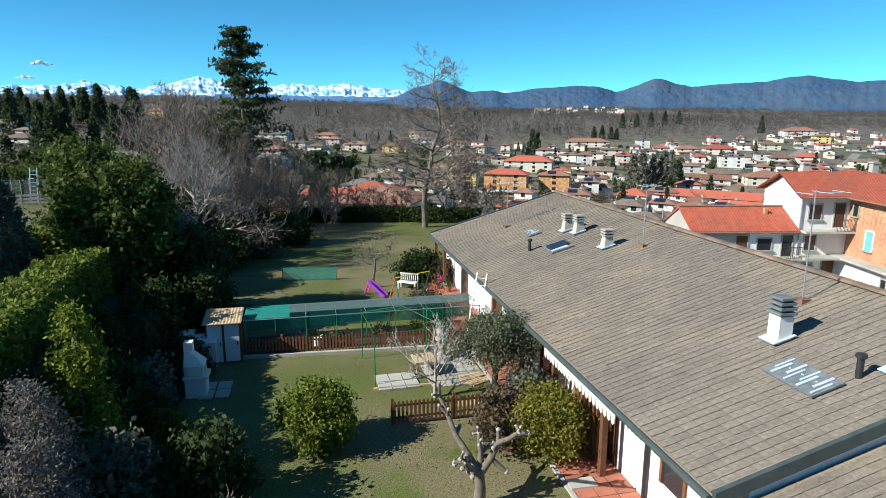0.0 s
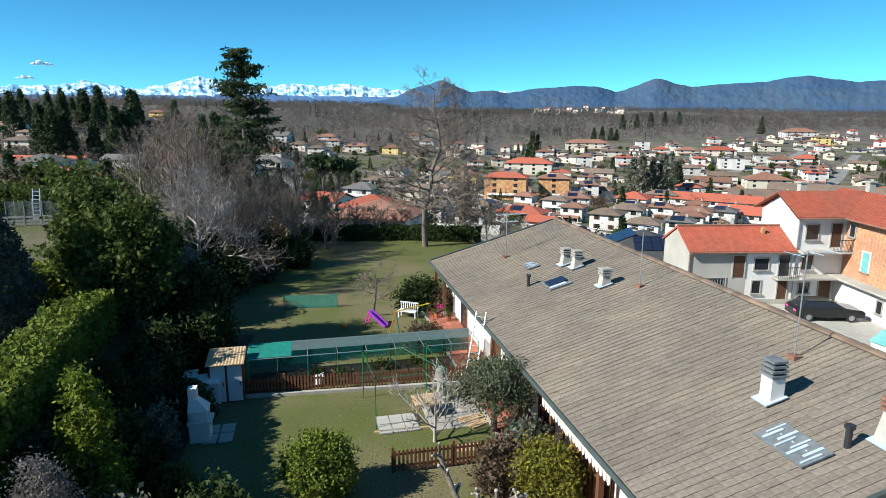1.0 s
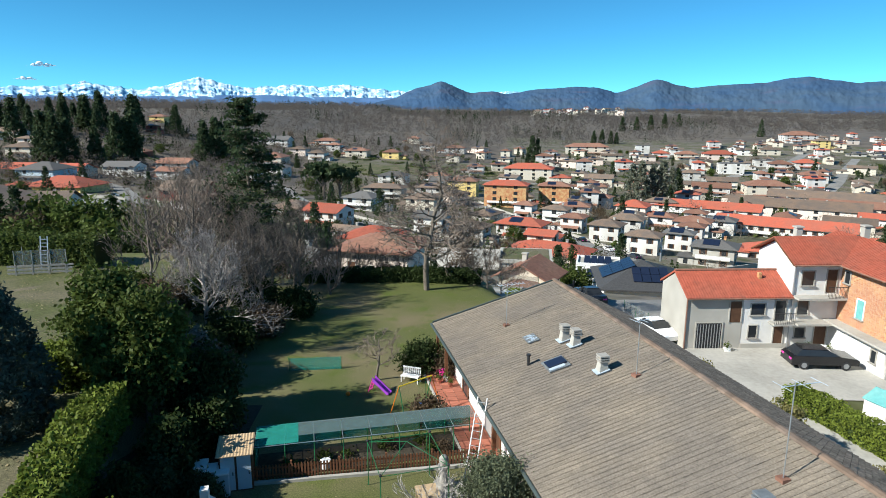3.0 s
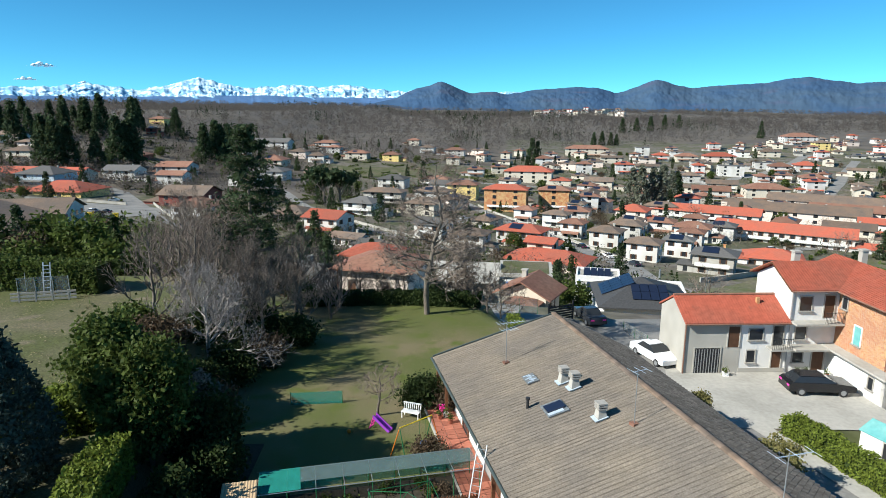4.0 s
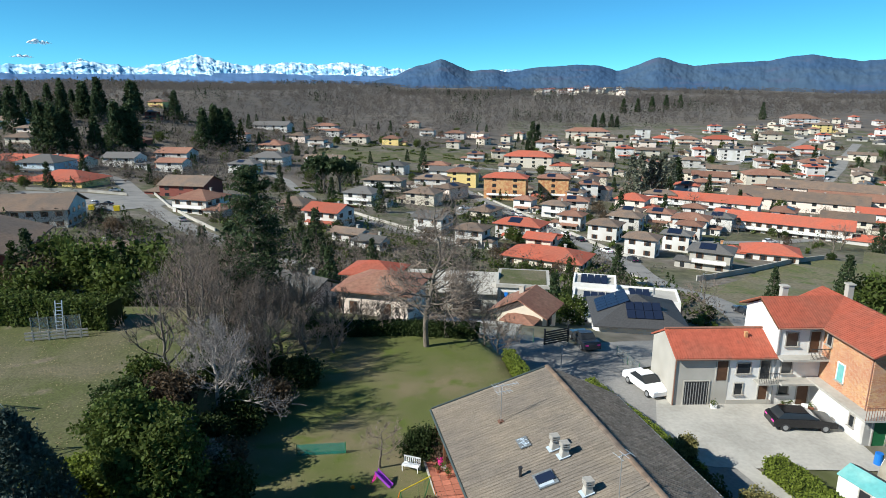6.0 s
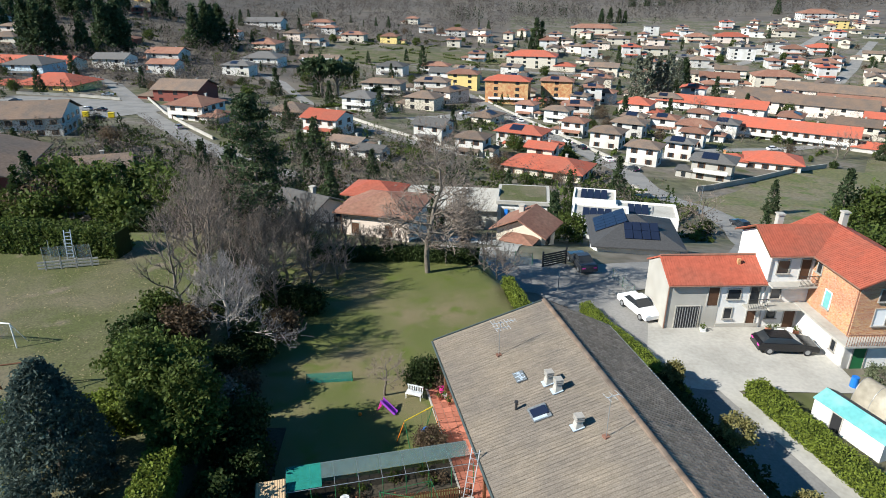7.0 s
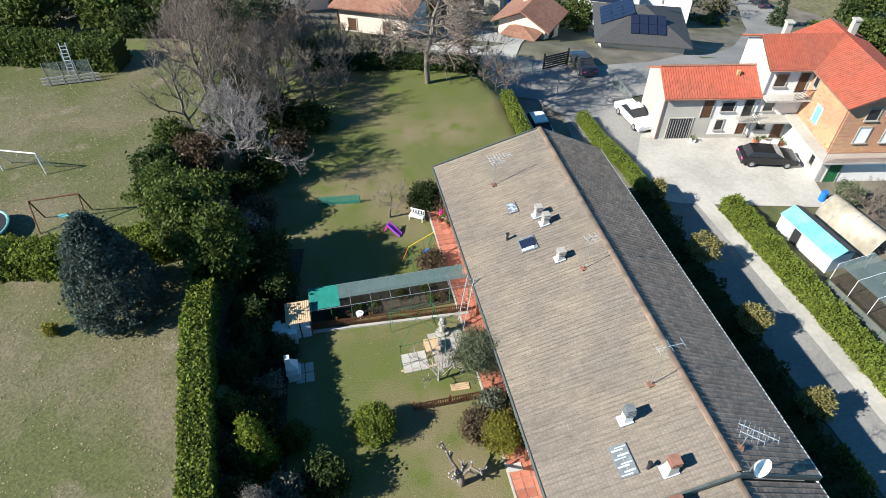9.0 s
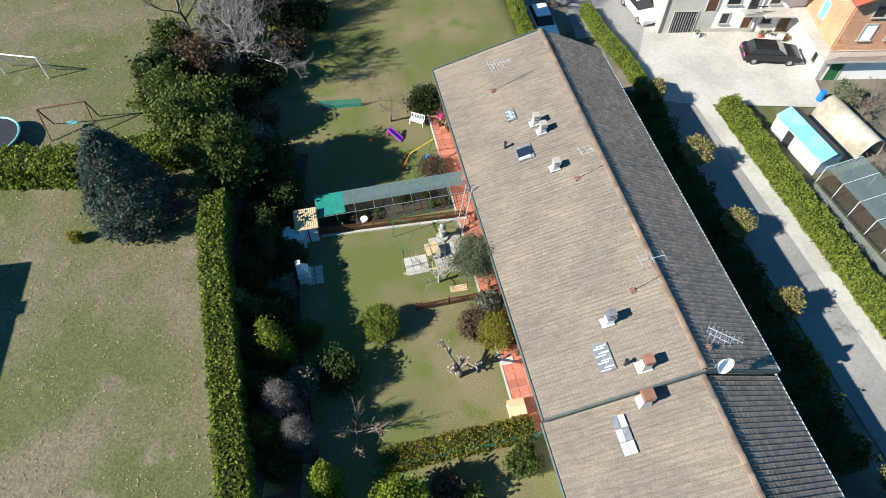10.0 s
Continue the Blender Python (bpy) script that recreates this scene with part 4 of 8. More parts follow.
# evergreen shrubs and small trees in the strip behind the hedge
leaf_tree(31, (1.6, 1.6, 2.9), 3.3, M_LEAF, 0.11, 16000, "tall glossy evergreen shrub with yellow-green tips", at(-12.6, 24.6), name="evergreen_tree", clumps=240, spread=0.22, category="tree", trunk=0.14)
leaf_tree(32, (1.5, 1.5, 2.6), 2.9, M_LEAF, 0.11, 12000, "tall glossy evergreen shrub beside the field hedge", at(-14.6, 25.9), name="evergreen_tree", clumps=200, spread=0.22, category="tree", trunk=0.14)
leaf_tree(33, (1.6, 1.6, 2.0), 2.2, M_LEAF_DARK, 0.10, 9000, "dark evergreen shrub in the shaded border", at(-10.9, 26.3), clumps=160, spread=0.22, trunk=0.1)
leaf_tree(34, (1.2, 1.2, 1.4), 1.6, M_LEAF_DARK, 0.09, 6000, "dark green shrub in the shaded border", at(-9.9, 24.4), clumps=110, spread=0.2, trunk=0.08)
leaf_tree(35, (0.75, 0.75, 1.5), 3.6, M_PLUME, 0.07, 5000, "pale feathery shrub above the border", at(-12.7, 26.6), clumps=70, spread=0.16, trunk=0.08)
leaf_tree(36, (0.8, 0.8, 1.4), 3.4, M_PLUME, 0.07, 5000, "pale feathery shrub above the border", at(-11.2, 26.9), clumps=70, spread=0.16, trunk=0.08)
leaf_tree(37, (1.7, 1.7, 1.3), 1.3, M_LEAF, 0.12, 8000, "broad glossy laurel at the edge of the field", at(-17.6, 30.6), clumps=140, spread=0.25, trunk=0.1)
leaf_tree(38, (1.6, 1.6, 1.2), 1.2, M_LEAF, 0.12, 7000, "broad glossy laurel at the edge of the field", at(-15.2, 30.2), clumps=140, spread=0.25, trunk=0.1)
leaf_tree(39, (1.2, 1.2, 1.3), 1.4, M_LEAF, 0.10, 6000, "dark laurel under the bare tree", at(-18.6, 36.0), clumps=100, spread=0.22, trunk=0.1)
cone_tree(40, 4.6, 0.85, M_LEAF_LIGHT, 0.065, 9500, "bright green young evergreen in the shaded border", at(-8.6, 13.9, 0.0), name="evergreen_shrub", clumps=130, spread=0.14, power=0.5, trunk=0.05)
cone_tree(41, 3.4, 0.7, M_LEAF_LIGHT, 0.065, 7500, "bright green young evergreen in the shaded border", at(-5.35, 7.3, 0.0), name="evergreen_shrub", clumps=120, spread=0.14, power=0.5, trunk=0.05)
cone_tree(42, 4.1, 0.95, M_PLUME, 0.036, 16000, "grey feathery evergreen in the shaded border", at(-7.8, 10.9, 0.0), name="evergreen_shrub", clumps=120, spread=0.13, power=0.45, trunk=0.06)
cone_tree(43, 3.7, 0.8, M_PLUME, 0.036, 13000, "grey feathery evergreen in the shaded border", at(-6.8, 9.4, 0.0), name="evergreen_shrub", clumps=110, spread=0.13, power=0.45, trunk=0.06)
leaf_tree(44, (0.7, 0.7, 0.9), 1.3, M_LEAF_GREY, 0.09, 2600, "grey-green shrub in the shaded border", at(-7.0, 12.3, 0.0), clumps=60, spread=0.18, trunk=0.05)
leaf_tree(45, (1.0, 1.0, 1.0), 1.0, M_LEAF_DARK, 0.09, 3600, "dark shrub at the edge of the lawn", at(-5.4, 13.0, 0.0), clumps=80, spread=0.18, trunk=0.05)
leaf_tree(46, (0.55, 0.55, 0.8), 1.0, M_LEAF_GREY, 0.08, 1600, "small grey-green shrub in the border", at(-8.9, 17.9, 0.0), clumps=40, spread=0.15, trunk=0.04)
leaf_tree(47, (0.9, 0.9, 1.4), 1.6, M_LEAF_DARK, 0.10, 4200, "dark evergreen shrub behind the sheds", at(-10.4, 21.5, 0.0), clumps=90, spread=0.2, trunk=0.06)
leaf_tree(48, (0.9, 0.9, 1.2), 1.3, M_LEAF_DARK, 0.10, 3800, "dark evergreen shrub in the shaded border", at(-9.3, 15.9, 0.0), clumps=80, spread=0.2, trunk=0.06)
leaf_tree(49, (1.1, 1.1, 1.5), 1.8, M_LEAF_LIGHT, 0.10, 5000, "leafy evergreen shrub beyond the green fence", at(-1.9, 6.3, 0.0), clumps=90, spread=0.18, trunk=0.06)
leaf_tree(50, (0.7, 0.7, 0.7), 0.8, M_LEAF_BROWN, 0.07, 2600, "brown-leaved shrub beyond the green fence", at(0.2, 7.2, 0.0), clumps=60, spread=0.14, trunk=0.04)
leaf_tree(51, (0.8, 0.8, 0.6), 0.6, M_LEAF, 0.08, 2400, "round green shrub beyond the green fence", at(1.3, 6.6, 0.0), clumps=60, spread=0.14, trunk=0.04)
leaf_tree(52, (0.8, 0.8, 0.7), 0.7, M_LEAF, 0.08, 2400, "green shrub beside the white wall", at(3.9, 8.6, 0.0), clumps=60, spread=0.14, trunk=0.04)

for i, (x, y, hgt, r) in enumerate(((-11.2, 18.4, 3.4, 1.0), (-10.6, 15.8, 3.2, 0.9), (-10.0, 13.6, 3.0, 0.9), (-9.4, 11.6, 3.0, 0.9), (-8.9, 9.4, 2.8, 0.9), (-10.8, 20.2, 3.6, 1.1), (-9.8, 17.2, 2.4, 0.9), (-11.6, 22.6, 4.0, 1.1), (-9.4, 20.6, 2.0, 0.7), (-8.2, 8.0, 2.6, 0.8), (-7.9, 15.4, 1.6, 0.7), (-8.3, 11.9, 2.2, 0.7))):
    cone_tree(220 + i, hgt * 0.62, r, (M_LEAF_DARK, M_LEAF, M_NEEDLE)[i % 3], 0.085, 4200, "dark evergreen shrub crowding the planting bed", at(x + 0.5, y), name="evergreen_shrub", clumps=110, spread=0.17, power=0.55, trunk=0.05)
# lawn shrubs
leaf_tree(60, (1.0, 1.0, 0.92), 0.92, M_LEAF_HEDGE, 0.05, 17000, "rounded glossy green bush standing on the lawn", at(-3.4, 15.85, 0.0), name="bush", clumps=190, spread=0.13, trunk=0.08, rough=0.06)
leaf_tree(61, (0.85, 0.85, 1.05), 1.05, M_LEAF_YELLOW, 0.045, 14000, "yellow-green shrub beside the house", at(2.85, 15.35, 0.0), name="bush", clumps=120, spread=0.15, trunk=0.06)
leaf_tree(62, (0.85, 0.8, 0.85), 0.85, M_LEAF_BROWN, 0.06, 4200, "brown twiggy shrub beside the yellow one", at(1.75, 15.9, 0.0), name="bush", clumps=90, spread=0.16, trunk=0.05)
leaf_tree(63, (0.7, 0.7, 0.75), 1.0, M_LEAF_GREY, 0.07, 3600, "pale grey-green shrub at the end of the wooden fence", at(2.5, 17.0, 0.0), name="bush", clumps=80, spread=0.13, trunk=0.05)
leaf_tree(64, (1.35, 1.35, 0.85), 1.75, M_LEAF_OLIVE, 0.042, 24000, "silvery olive tree with a dense round crown", at(1.75, 19.6, 0.0), name="olive_tree", clumps=170, spread=0.2, trunk=0.13, category="tree", low=-0.7, shell=0.4)
leaf_tree(65, (1.35, 0.95, 0.75), 0.75, M_LEAF_DARK, 0.08, 4600, "dark green shrub at the edge of the play lawn", at(-1.25, 33.6, 0.0), name="bush", clumps=90, spread=0.18, trunk=0.05)
leaf_tree(66, (0.8, 0.7, 0.6), 0.6, M_LEAF_BROWN, 0.07, 2600, "brown twiggy shrub beside the terrace", at(0.1, 33.2, 0.0), name="bush", clumps=60, spread=0.16, trunk=0.05)
leaf_tree(67, (0.9, 0.8, 0.6), 0.6, M_LEAF_BROWN, 0.06, 3600, "low brown shrub beside the swing", at(-0.75, 27.4, 0.0), name="bush", clumps=70, spread=0.15, trunk=0.04)
bare_tree(70, 2.5, 0.07, "small bare fruit tree on the lawn", m=at(-3.7, 32.2, 0.0), first=0.3, levels=4, kids=3, limbs=6, limb=0.55, lean=0.7, name="fruit_tree")
bare_tree(71, 1.7, 0.05, "bare rounded shrub beside the paving", bark=M_WHITEBARK, twig=M_WHITEBARK, m=at(-0.25, 19.0, 0.0), first=0.05, levels=3, kids=4, limbs=9, limb=0.75, lean=0.6, name="bare_shrub", up=0.6)
bare_tree(72, 1.6, 0.05, "bare grey shrub in the shaded border", m=at(-4.2, 9.9, 0.0), first=0.05, levels=3, kids=4, limbs=8, limb=0.8, lean=0.6, name="bare_shrub")

# tall trees behind the lawn
bare_tree(80, 5.7, 0.16, "wide bare tree with pale grey bark", bark=M_WHITEBARK, twig=M_PALETWIG, m=at(-14.5, 36.6), first=0.26, levels=5, kids=3, limbs=16, limb=0.50, lean=0.5, shrink=0.6, up=0.4)
for i, (x, y, hgt) in enumerate(((-17.5, 41.5, 7.0), (-18.6, 39.0, 6.4), (-16.2, 44.5, 6.5), (-19.6, 45.5, 6.4), (-12.8, 42.5, 5.0), (-13.5, 48.5, 5.2), (-9.0, 51.5, 4.2), (-18.5, 47.5, 7.0), (-20.0, 49.0, 6.0), (-11.0, 46.5, 4.2), (-19.0, 44.5, 7.4), (-14.6, 46.6, 6.4), (-17.4, 50.0, 7.0), (-12.4, 50.6, 6.0), (-14.0, 44.0, 6.4))):
    bare_tree(90 + i, hgt, 0.13, "leafless grey-brown tree at the edge of the lawn", m=at(x, y, None, 40 * i), first=0.1, levels=4, kids=3, limbs=13, limb=0.36, lean=0.55, up=0.6)
for i, (x, y, sc) in enumerate(((-16.6, 34.6, 1.0), (-18.8, 33.2, 1.0), (-14.0, 33.4, 0.9), (-12.6, 31.2, 0.9), (-13.0, 36.0, 1.0), (-16.0, 39.0, 1.0), (-11.8, 39.4, 0.8), (-13.6, 43.6, 1.1), (-10.6, 43.0, 0.8))):
    leaf_tree(110 + i, (1.5 * sc, 1.4 * sc, 1.2 * sc), 1.2 * sc, M_LEAF_DARK if i % 3 else M_LEAF_BROWN, 0.11, 5200, "dark undergrowth shrub below the bare trees" if i % 3 else "brown leafless undergrowth below the bare trees", at(x, y), clumps=110, spread=0.24, trunk=0.06)
whorl_tree(120, 15.4, 4.1, "tall conifer, green at its top and bare below", at(-15.9, 51.0), green_from=0.40, levels=28, per=5, density=9, trunk_r=0.26, start=0.14, needle=0.19, top=0.17, droop=0.10, twigs=13)
bare_tree(121, 12.6, 0.24, "tall leafless larch with a straight trunk", m=at(-1.45, 50.2, 0.0), name="larch", first=0.2, levels=4, kids=4, limbs=34, limb=0.23, lean=0.5, shrink=0.6, up=0.12)
whorl_tree(122, 7.0, 2.3, "leafless larch behind the lawn", at(1.9, 55.0), green_from=2.0, levels=30, per=6, trunk_r=0.15, start=0.15, twigs=8)
for i, (x, y, hgt) in enumerate(((3.6, 50.5, 2.6), (2.4, 54.6, 4.6), (4.6, 49.0, 2.2), (0.4, 55.4, 4.2), (-6.0, 54.5, 2.2), (-3.8, 55.2, 2.2))):
    bare_tree(130 + i, hgt, 0.07, "bare brown shrub behind the lawn", m=at(x, y), first=0.05, levels=4, kids=4, limbs=8, limb=0.6, lean=0.6, up=0.4, name="bare_shrub")
for i, (x, y, hgt) in enumerate(((-7.5, 53.8, 2.6), (-10.4, 54.0, 4.0), (-12.6, 53.0, 5.4), (-19.0, 53.5, 7.0), (-20.0, 51.5, 7.0), (-17.0, 53.0, 7.0), (-9.2, 48.8, 3.4), (-5.8, 56.0, 2.2), (-15.0, 41.5, 5.0))):
    bare_tree(150 + i, hgt, 0.1, "leafless brown tree in the thicket behind the lawn", m=at(x, y, None, 55 * i), first=0.08, levels=4, kids=3, limbs=12, limb=0.36, lean=0.55, up=0.5)
# round golden shrubs beside the lane
for i, (x, y, r) in enumerate(((18.2, 31.2, 1.05), (19.5, 24.9, 0.9), (20.85, 18.8, 0.85), (16.5, 37.6, 0.6), (23.5, 8.2, 0.9))):
    leaf_tree(140 + i, (r, r, r * 0.95), 2.3, M_LEAF_ORANGE, 0.08, 4200, "rounded golden-green shrub on a stem beside the lane", at(x, y, None), name="bush", clumps=100, spread=0.14, trunk=0.07)
hedge(12, [(14.9, 38.2), (16.2, 32.0), (17.7, 25.2), (19.7, 16.5), (21.4, 9.0)], 3.2, 1.7, M_LEAF_DARK, "dark overgrown planting along the foot of the house", size=0.10, density=90, wobble=0.22)


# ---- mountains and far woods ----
# The blue of these three is distance haze painted into the base colours.
M_HILL = material("far_hazed_wooded_hill", (0.048, 0.092, 0.168), vary=0.08, scale=0.012, second=(0.062, 0.102, 0.158), second_scale=0.004, rough=1.0, spec=0.0, third=(0.070, 0.090, 0.145), third_scale=0.006, third_range=(0.56, 0.72))
M_SNOW = material("far_hazed_snow_mountain", (0.62, 0.80, 0.92), vary=0.1, scale=0.02, second=(0.22, 0.42, 0.62), second_scale=0.016, rough=0.9, spec=0.0, mix_range=(0.45, 0.55))
M_HAZEHILL = material("far_hazed_foothill", (0.09, 0.17, 0.32), vary=0.15, scale=0.01, rough=1.0, spec=0.0)


def ridge(name, dist, depth, az0, az1, profile, mat, label, seed, rugged, step=0.06, base=0.0, rows=44):
    """A chain of mountains: spurs and gullies over a stretch of bearings, profile(bearing) its crest in degrees above level."""
    az = np.arange(az0, az1, step)
    v = []
    for r in np.linspace(0, 1, rows):
        for a in az:
            top = math.tan(radians(profile(a))) * dist
            p = Vector((a * 0.42 + r * 0.5, r * 1.5, seed))
            spur = 1 - 2 * abs(noise.fractal(p, 0.9, 2.1, 4))
            fine = noise.fractal(p * 4.3, 0.8, 2.0, 5)
            ease = math.sin(math.pi * r) ** 0.7 if 0 < r < 1 else 0.0
            z = base + (top - base) * r ** 0.85 + rugged * (0.6 * spur + 0.7 * fine) * ease * (0.4 + top / dist * 12)
            d = dist - depth * (1 - r) + rugged * 2.2 * spur * ease
            v.append((d * math.sin(radians(a)), d * math.cos(radians(a)), z))
    n = len(az)
    i = (np.arange(rows - 1)[:, None] * n + np.arange(n - 1)[None, :]).ravel()
    f = np.stack([i, i + 1, i + n + 1, i + n], 1)
    tagged(new(name, mesh_np(name, np.array(v), f, mat, True)), label, "mountains", kind="structure")


def crest(bearings, heights, jag, rough):
    """A skyline through a few summits and saddles, roughened."""
    def profile(a):
        k = min(max(int(np.searchsorted(bearings, a)), 1), len(bearings) - 1)
        t = min(max((a - bearings[k - 1]) / (bearings[k] - bearings[k - 1]), 0), 1)
        t = 0.5 * t + 0.5 * t * t * (3 - 2 * t)
        return heights[k - 1] + (heights[k] - heights[k - 1]) * t + rough * noise.fractal(Vector((a * jag, rough * 31, 7.7)), 0.8, 2.0, 5)
    return profile


ridge("backdrop_snow_mountains", 4700, 500, -46, 16, crest([-46, -37, -32.7, -28.5, -25.2, -22.7, -20.6, -19, -16.7, -13.3, -10.6, -8.4, -4.3, 2, 9, 16], [1.8, 2.0, 2.0, 2.3, 2.05, 2.45, 3.0, 2.6, 2.25, 2.5, 2.4, 2.6, 2.1, 1.9, 2.15, 1.6], 1.3, 0.13), M_SNOW, "snow-covered alpine mountain chain tinted blue for haze", 3.0, 26)
ridge("backdrop_foothills", 4450, 450, -46, 10, crest([-46, -30, -22, -16, -10, -4, 4, 10], [1.45, 1.4, 1.5, 1.65, 1.5, 1.5, 1.45, 1.2], 0.5, 0.06), M_HAZEHILL, "foothills coloured blue for haze below the snowy mountains", 9.0, 6)
ridge("backdrop_hills", 4200, 800, -8, 46, crest([-8, -4.8, -2.2, -0.2, 2.6, 4.2, 5.7, 9, 13, 14.9, 18.2, 21, 24.9, 29.4, 32.8, 36, 46], [0.6, 1.4, 2.4, 2.9, 1.9, 2.1, 1.9, 2.35, 2.5, 1.95, 2.95, 2.35, 2.5, 3.0, 2.5, 2.5, 2.3], 0.5, 0.10), M_HILL, "wooded mountains on the horizon, coloured blue for haze", 5.0, 8)


def cloud(bearing, rise, wide, seed, label):
    """A small heap of cloud: a flat base and a few soft round heads."""
    r2 = np.random.default_rng(seed)
    d, h = Vector((math.sin(radians(bearing)), math.cos(radians(bearing)), 0)) * 4600, math.tan(radians(rise)) * 4600
    across = Vector((math.cos(radians(bearing)), -math.sin(radians(bearing)), 0))
    puff = Shape()
    for i in range(26):
        t = r2.uniform(-1, 1)
        c = d + across * (t * wide) + Vector((0, 0, h + r2.uniform(0, 0.24) * wide * (1 - t * t)))
        puff.ball(c, wide * r2.uniform(0.08, 0.2) * (1.15 - abs(t)), 10, 6, (1.35, 1.0, 0.6))
    tagged(puff.lay("cloud", M_CLOUD, smooth=True), label, "cloud", kind="structure")


M_CLOUD = material("cloud_vapour", (0.93, 0.93, 0.93), vary=0.03, scale=0.02, rough=1.0, spec=0.0)
cloud(-31.6, 3.55, 78, 5, "small white cloud above the mountains")
cloud(-32.7, 2.55, 60, 6, "thin white cloud low over the mountains")
cloud(-29.0, 2.4, 36, 7, "thin white cloud low over the mountains")

M_WOODS = leafy("bare_wood_crowns", (0.165, 0.142, 0.125), vary=0.12, rough=1.0, spec=0.0, through=0.5)
M_WOODS_GREEN = material("far_evergreen_crowns", (0.028, 0.042, 0.022), vary=0.25, scale=0.02, rough=1.0, island=0.4, spec=0.05)


def clearing(x, y):
    """Where the valley is built over or open: no wood there."""
    town = (x > 0.02 * y) & (y > 120) & (y < 640 + 0.55 * x) & (x < 0.92 * y)
    left = (x < -20) & (y < 290) & (x > -0.85 * y) & (y > 120)
    middle = (np.abs(x + 20 - 0.05 * y) < 105) & (y < 540)
    return town | left | middle | (y < 130)


HOUSES = [tuple(o.matrix_basis.translation[:2]) for o in scene.objects if o.parent is None and o.get("category") == "house" and o.matrix_basis.translation.y > 240]


def far_wood(name, seed, count, mat, label, low, high, cards, tall, wide, narrow=False, clump=0.0):
    rng = np.random.default_rng(seed)
    d = np.exp(rng.uniform(math.log(low), math.log(high), count))
    a = rng.uniform(-0.80, 0.80, count)
    if clump:
        k = rng.integers(0, max(8, count // 25), count)
        d = d[k] * (1 + rng.normal(size=count) * clump)
        a = a[k] + rng.normal(size=count) * clump
    x, y = d * np.sin(a), d * np.cos(a)
    keep = ~clearing(x, y)
    for hx, hy in HOUSES:
        keep &= (x - hx) ** 2 + (y - hy) ** 2 > 15 ** 2
        keep &= ~((np.abs(x - hx * 0.97) < 9) & (y < hy) & (y > hy - 22))
    x, y, d = x[keep], y[keep], d[keep]
    z = ground(x, y)
    n = len(x)
    grow = np.clip(d / 700, 0.8, 2.6)
    h = tall * rng.uniform(0.7, 1.25, n) * np.clip(grow, 0.8, 1.6)
    w = wide * rng.uniform(0.7, 1.3, n) * grow
    u = rng.uniform(0, 1, (n, cards))
    if narrow:
        rad = (1 - u) * rng.uniform(0.3, 1, (n, cards))
        hz = 0.08 + 0.92 * u
    else:
        rad = np.sqrt(np.clip(1 - (2 * u - 1) ** 2, 0, 1)) * rng.uniform(0.4, 1, (n, cards))
        hz = 0.12 + 0.88 * u
    t = rng.uniform(0, 2 * math.pi, (n, cards))
    c = np.stack([x[:, None] + np.cos(t) * rad * w[:, None], y[:, None] + np.sin(t) * rad * w[:, None], z[:, None] + hz * h[:, None]], 2).reshape(-1, 3)
    size = np.repeat(w * (0.2 if narrow else 0.155), cards)[:, None]
    v, f = leaf_cards(rng, c, 1.0, 0.55 if narrow else 0.38, 0.8)
    v = (v.reshape(-1, 4, 3) - c[:, None, :]) * size[:, None, :] + c[:, None, :]
    tagged(new(name, mesh_np(name, v.reshape(-1, 3), f, mat)), label, "woods", kind="stuff")


far_wood("bare_woods", 11, 16000, M_WOODS, "leafless grey-brown woods across the valley", 260, 3900, 36, 9, 4.0)
far_wood("evergreen_woods", 12, 1400, M_WOODS_GREEN, "dark evergreen trees scattered in the woods", 300, 3000, 24, 12, 2.6, True, 0.02)


# ---- farm house across the lane: grey and white wing, tall white house, brick wing ----
FARM = pose(19.1, 47.55, -4.15, 0, 0, 2.0)


def opening(parent, x0, x1, z0, z1, y, mat=M_GLASS, frame_mat=None, name="window", turn=None, sill=True):
    """A window or door in a wall that faces the local -y: a frame round a set-back leaf."""
    m = turn or Matrix()
    o = Shape().box(x0, x1, y - 0.02, y + 0.03, z0, z1).lay(name, mat, parent, m=m)
    fr = Shape()
    t = 0.09
    fr.box(x0 - t, x0, y - 0.06, y + 0.02, z0, z1 + t).box(x1, x1 + t, y - 0.06, y + 0.02, z0, z1 + t).box(x0, x1, y - 0.06, y + 0.02, z1, z1 + t)
    fr.lay("frame", frame_mat or M_GREYP, o)
    if sill and z0 > 0.3:
        Shape().box(x0 - 0.15, x1 + 0.15, y - 0.16, y + 0.02, z0 - 0.08, z0).lay("sill", M_STONE, o)
    return o


def tiled_roof(xa, xb, ya, za, yb, zb, pitch=0.22):
    """Ribbed clay slope between the eave line y=ya and the ridge line y=yb, from xa to xb."""
    n = max(2, int(abs(xb - xa) / pitch))
    ring = []
    for i in range(n):
        x0, x1 = xa + (xb - xa) * i / n, xa + (xb - xa) * (i + 0.6) / n
        x2 = xa + (xb - xa) * (i + 1) / n
        ring += [(x0, 0.035), (x1, 0.035), (x1, 0.0), (x2, 0.0)]
    ring = ring[:-1] + [(xb, 0.0)]
    low = [(x, -0.12) for x, _ in ring]
    k = len(ring)
    v = [(x, ya, za + h) for x, h in ring] + [(x, yb, zb + h) for x, h in ring] + [(x, ya, za + h) for x, h in low] + [(x, yb, zb + h) for x, h in low]
    f = []
    for i in range(k - 1):
        f += [(i, i + 1, k + i + 1, k + i), (2 * k + i + 1, 2 * k + i, 3 * k + i, 3 * k + i + 1), (i + 1, i, 2 * k + i, 2 * k + i + 1), (k + i, k + i + 1, 3 * k + i + 1, 3 * k + i)]
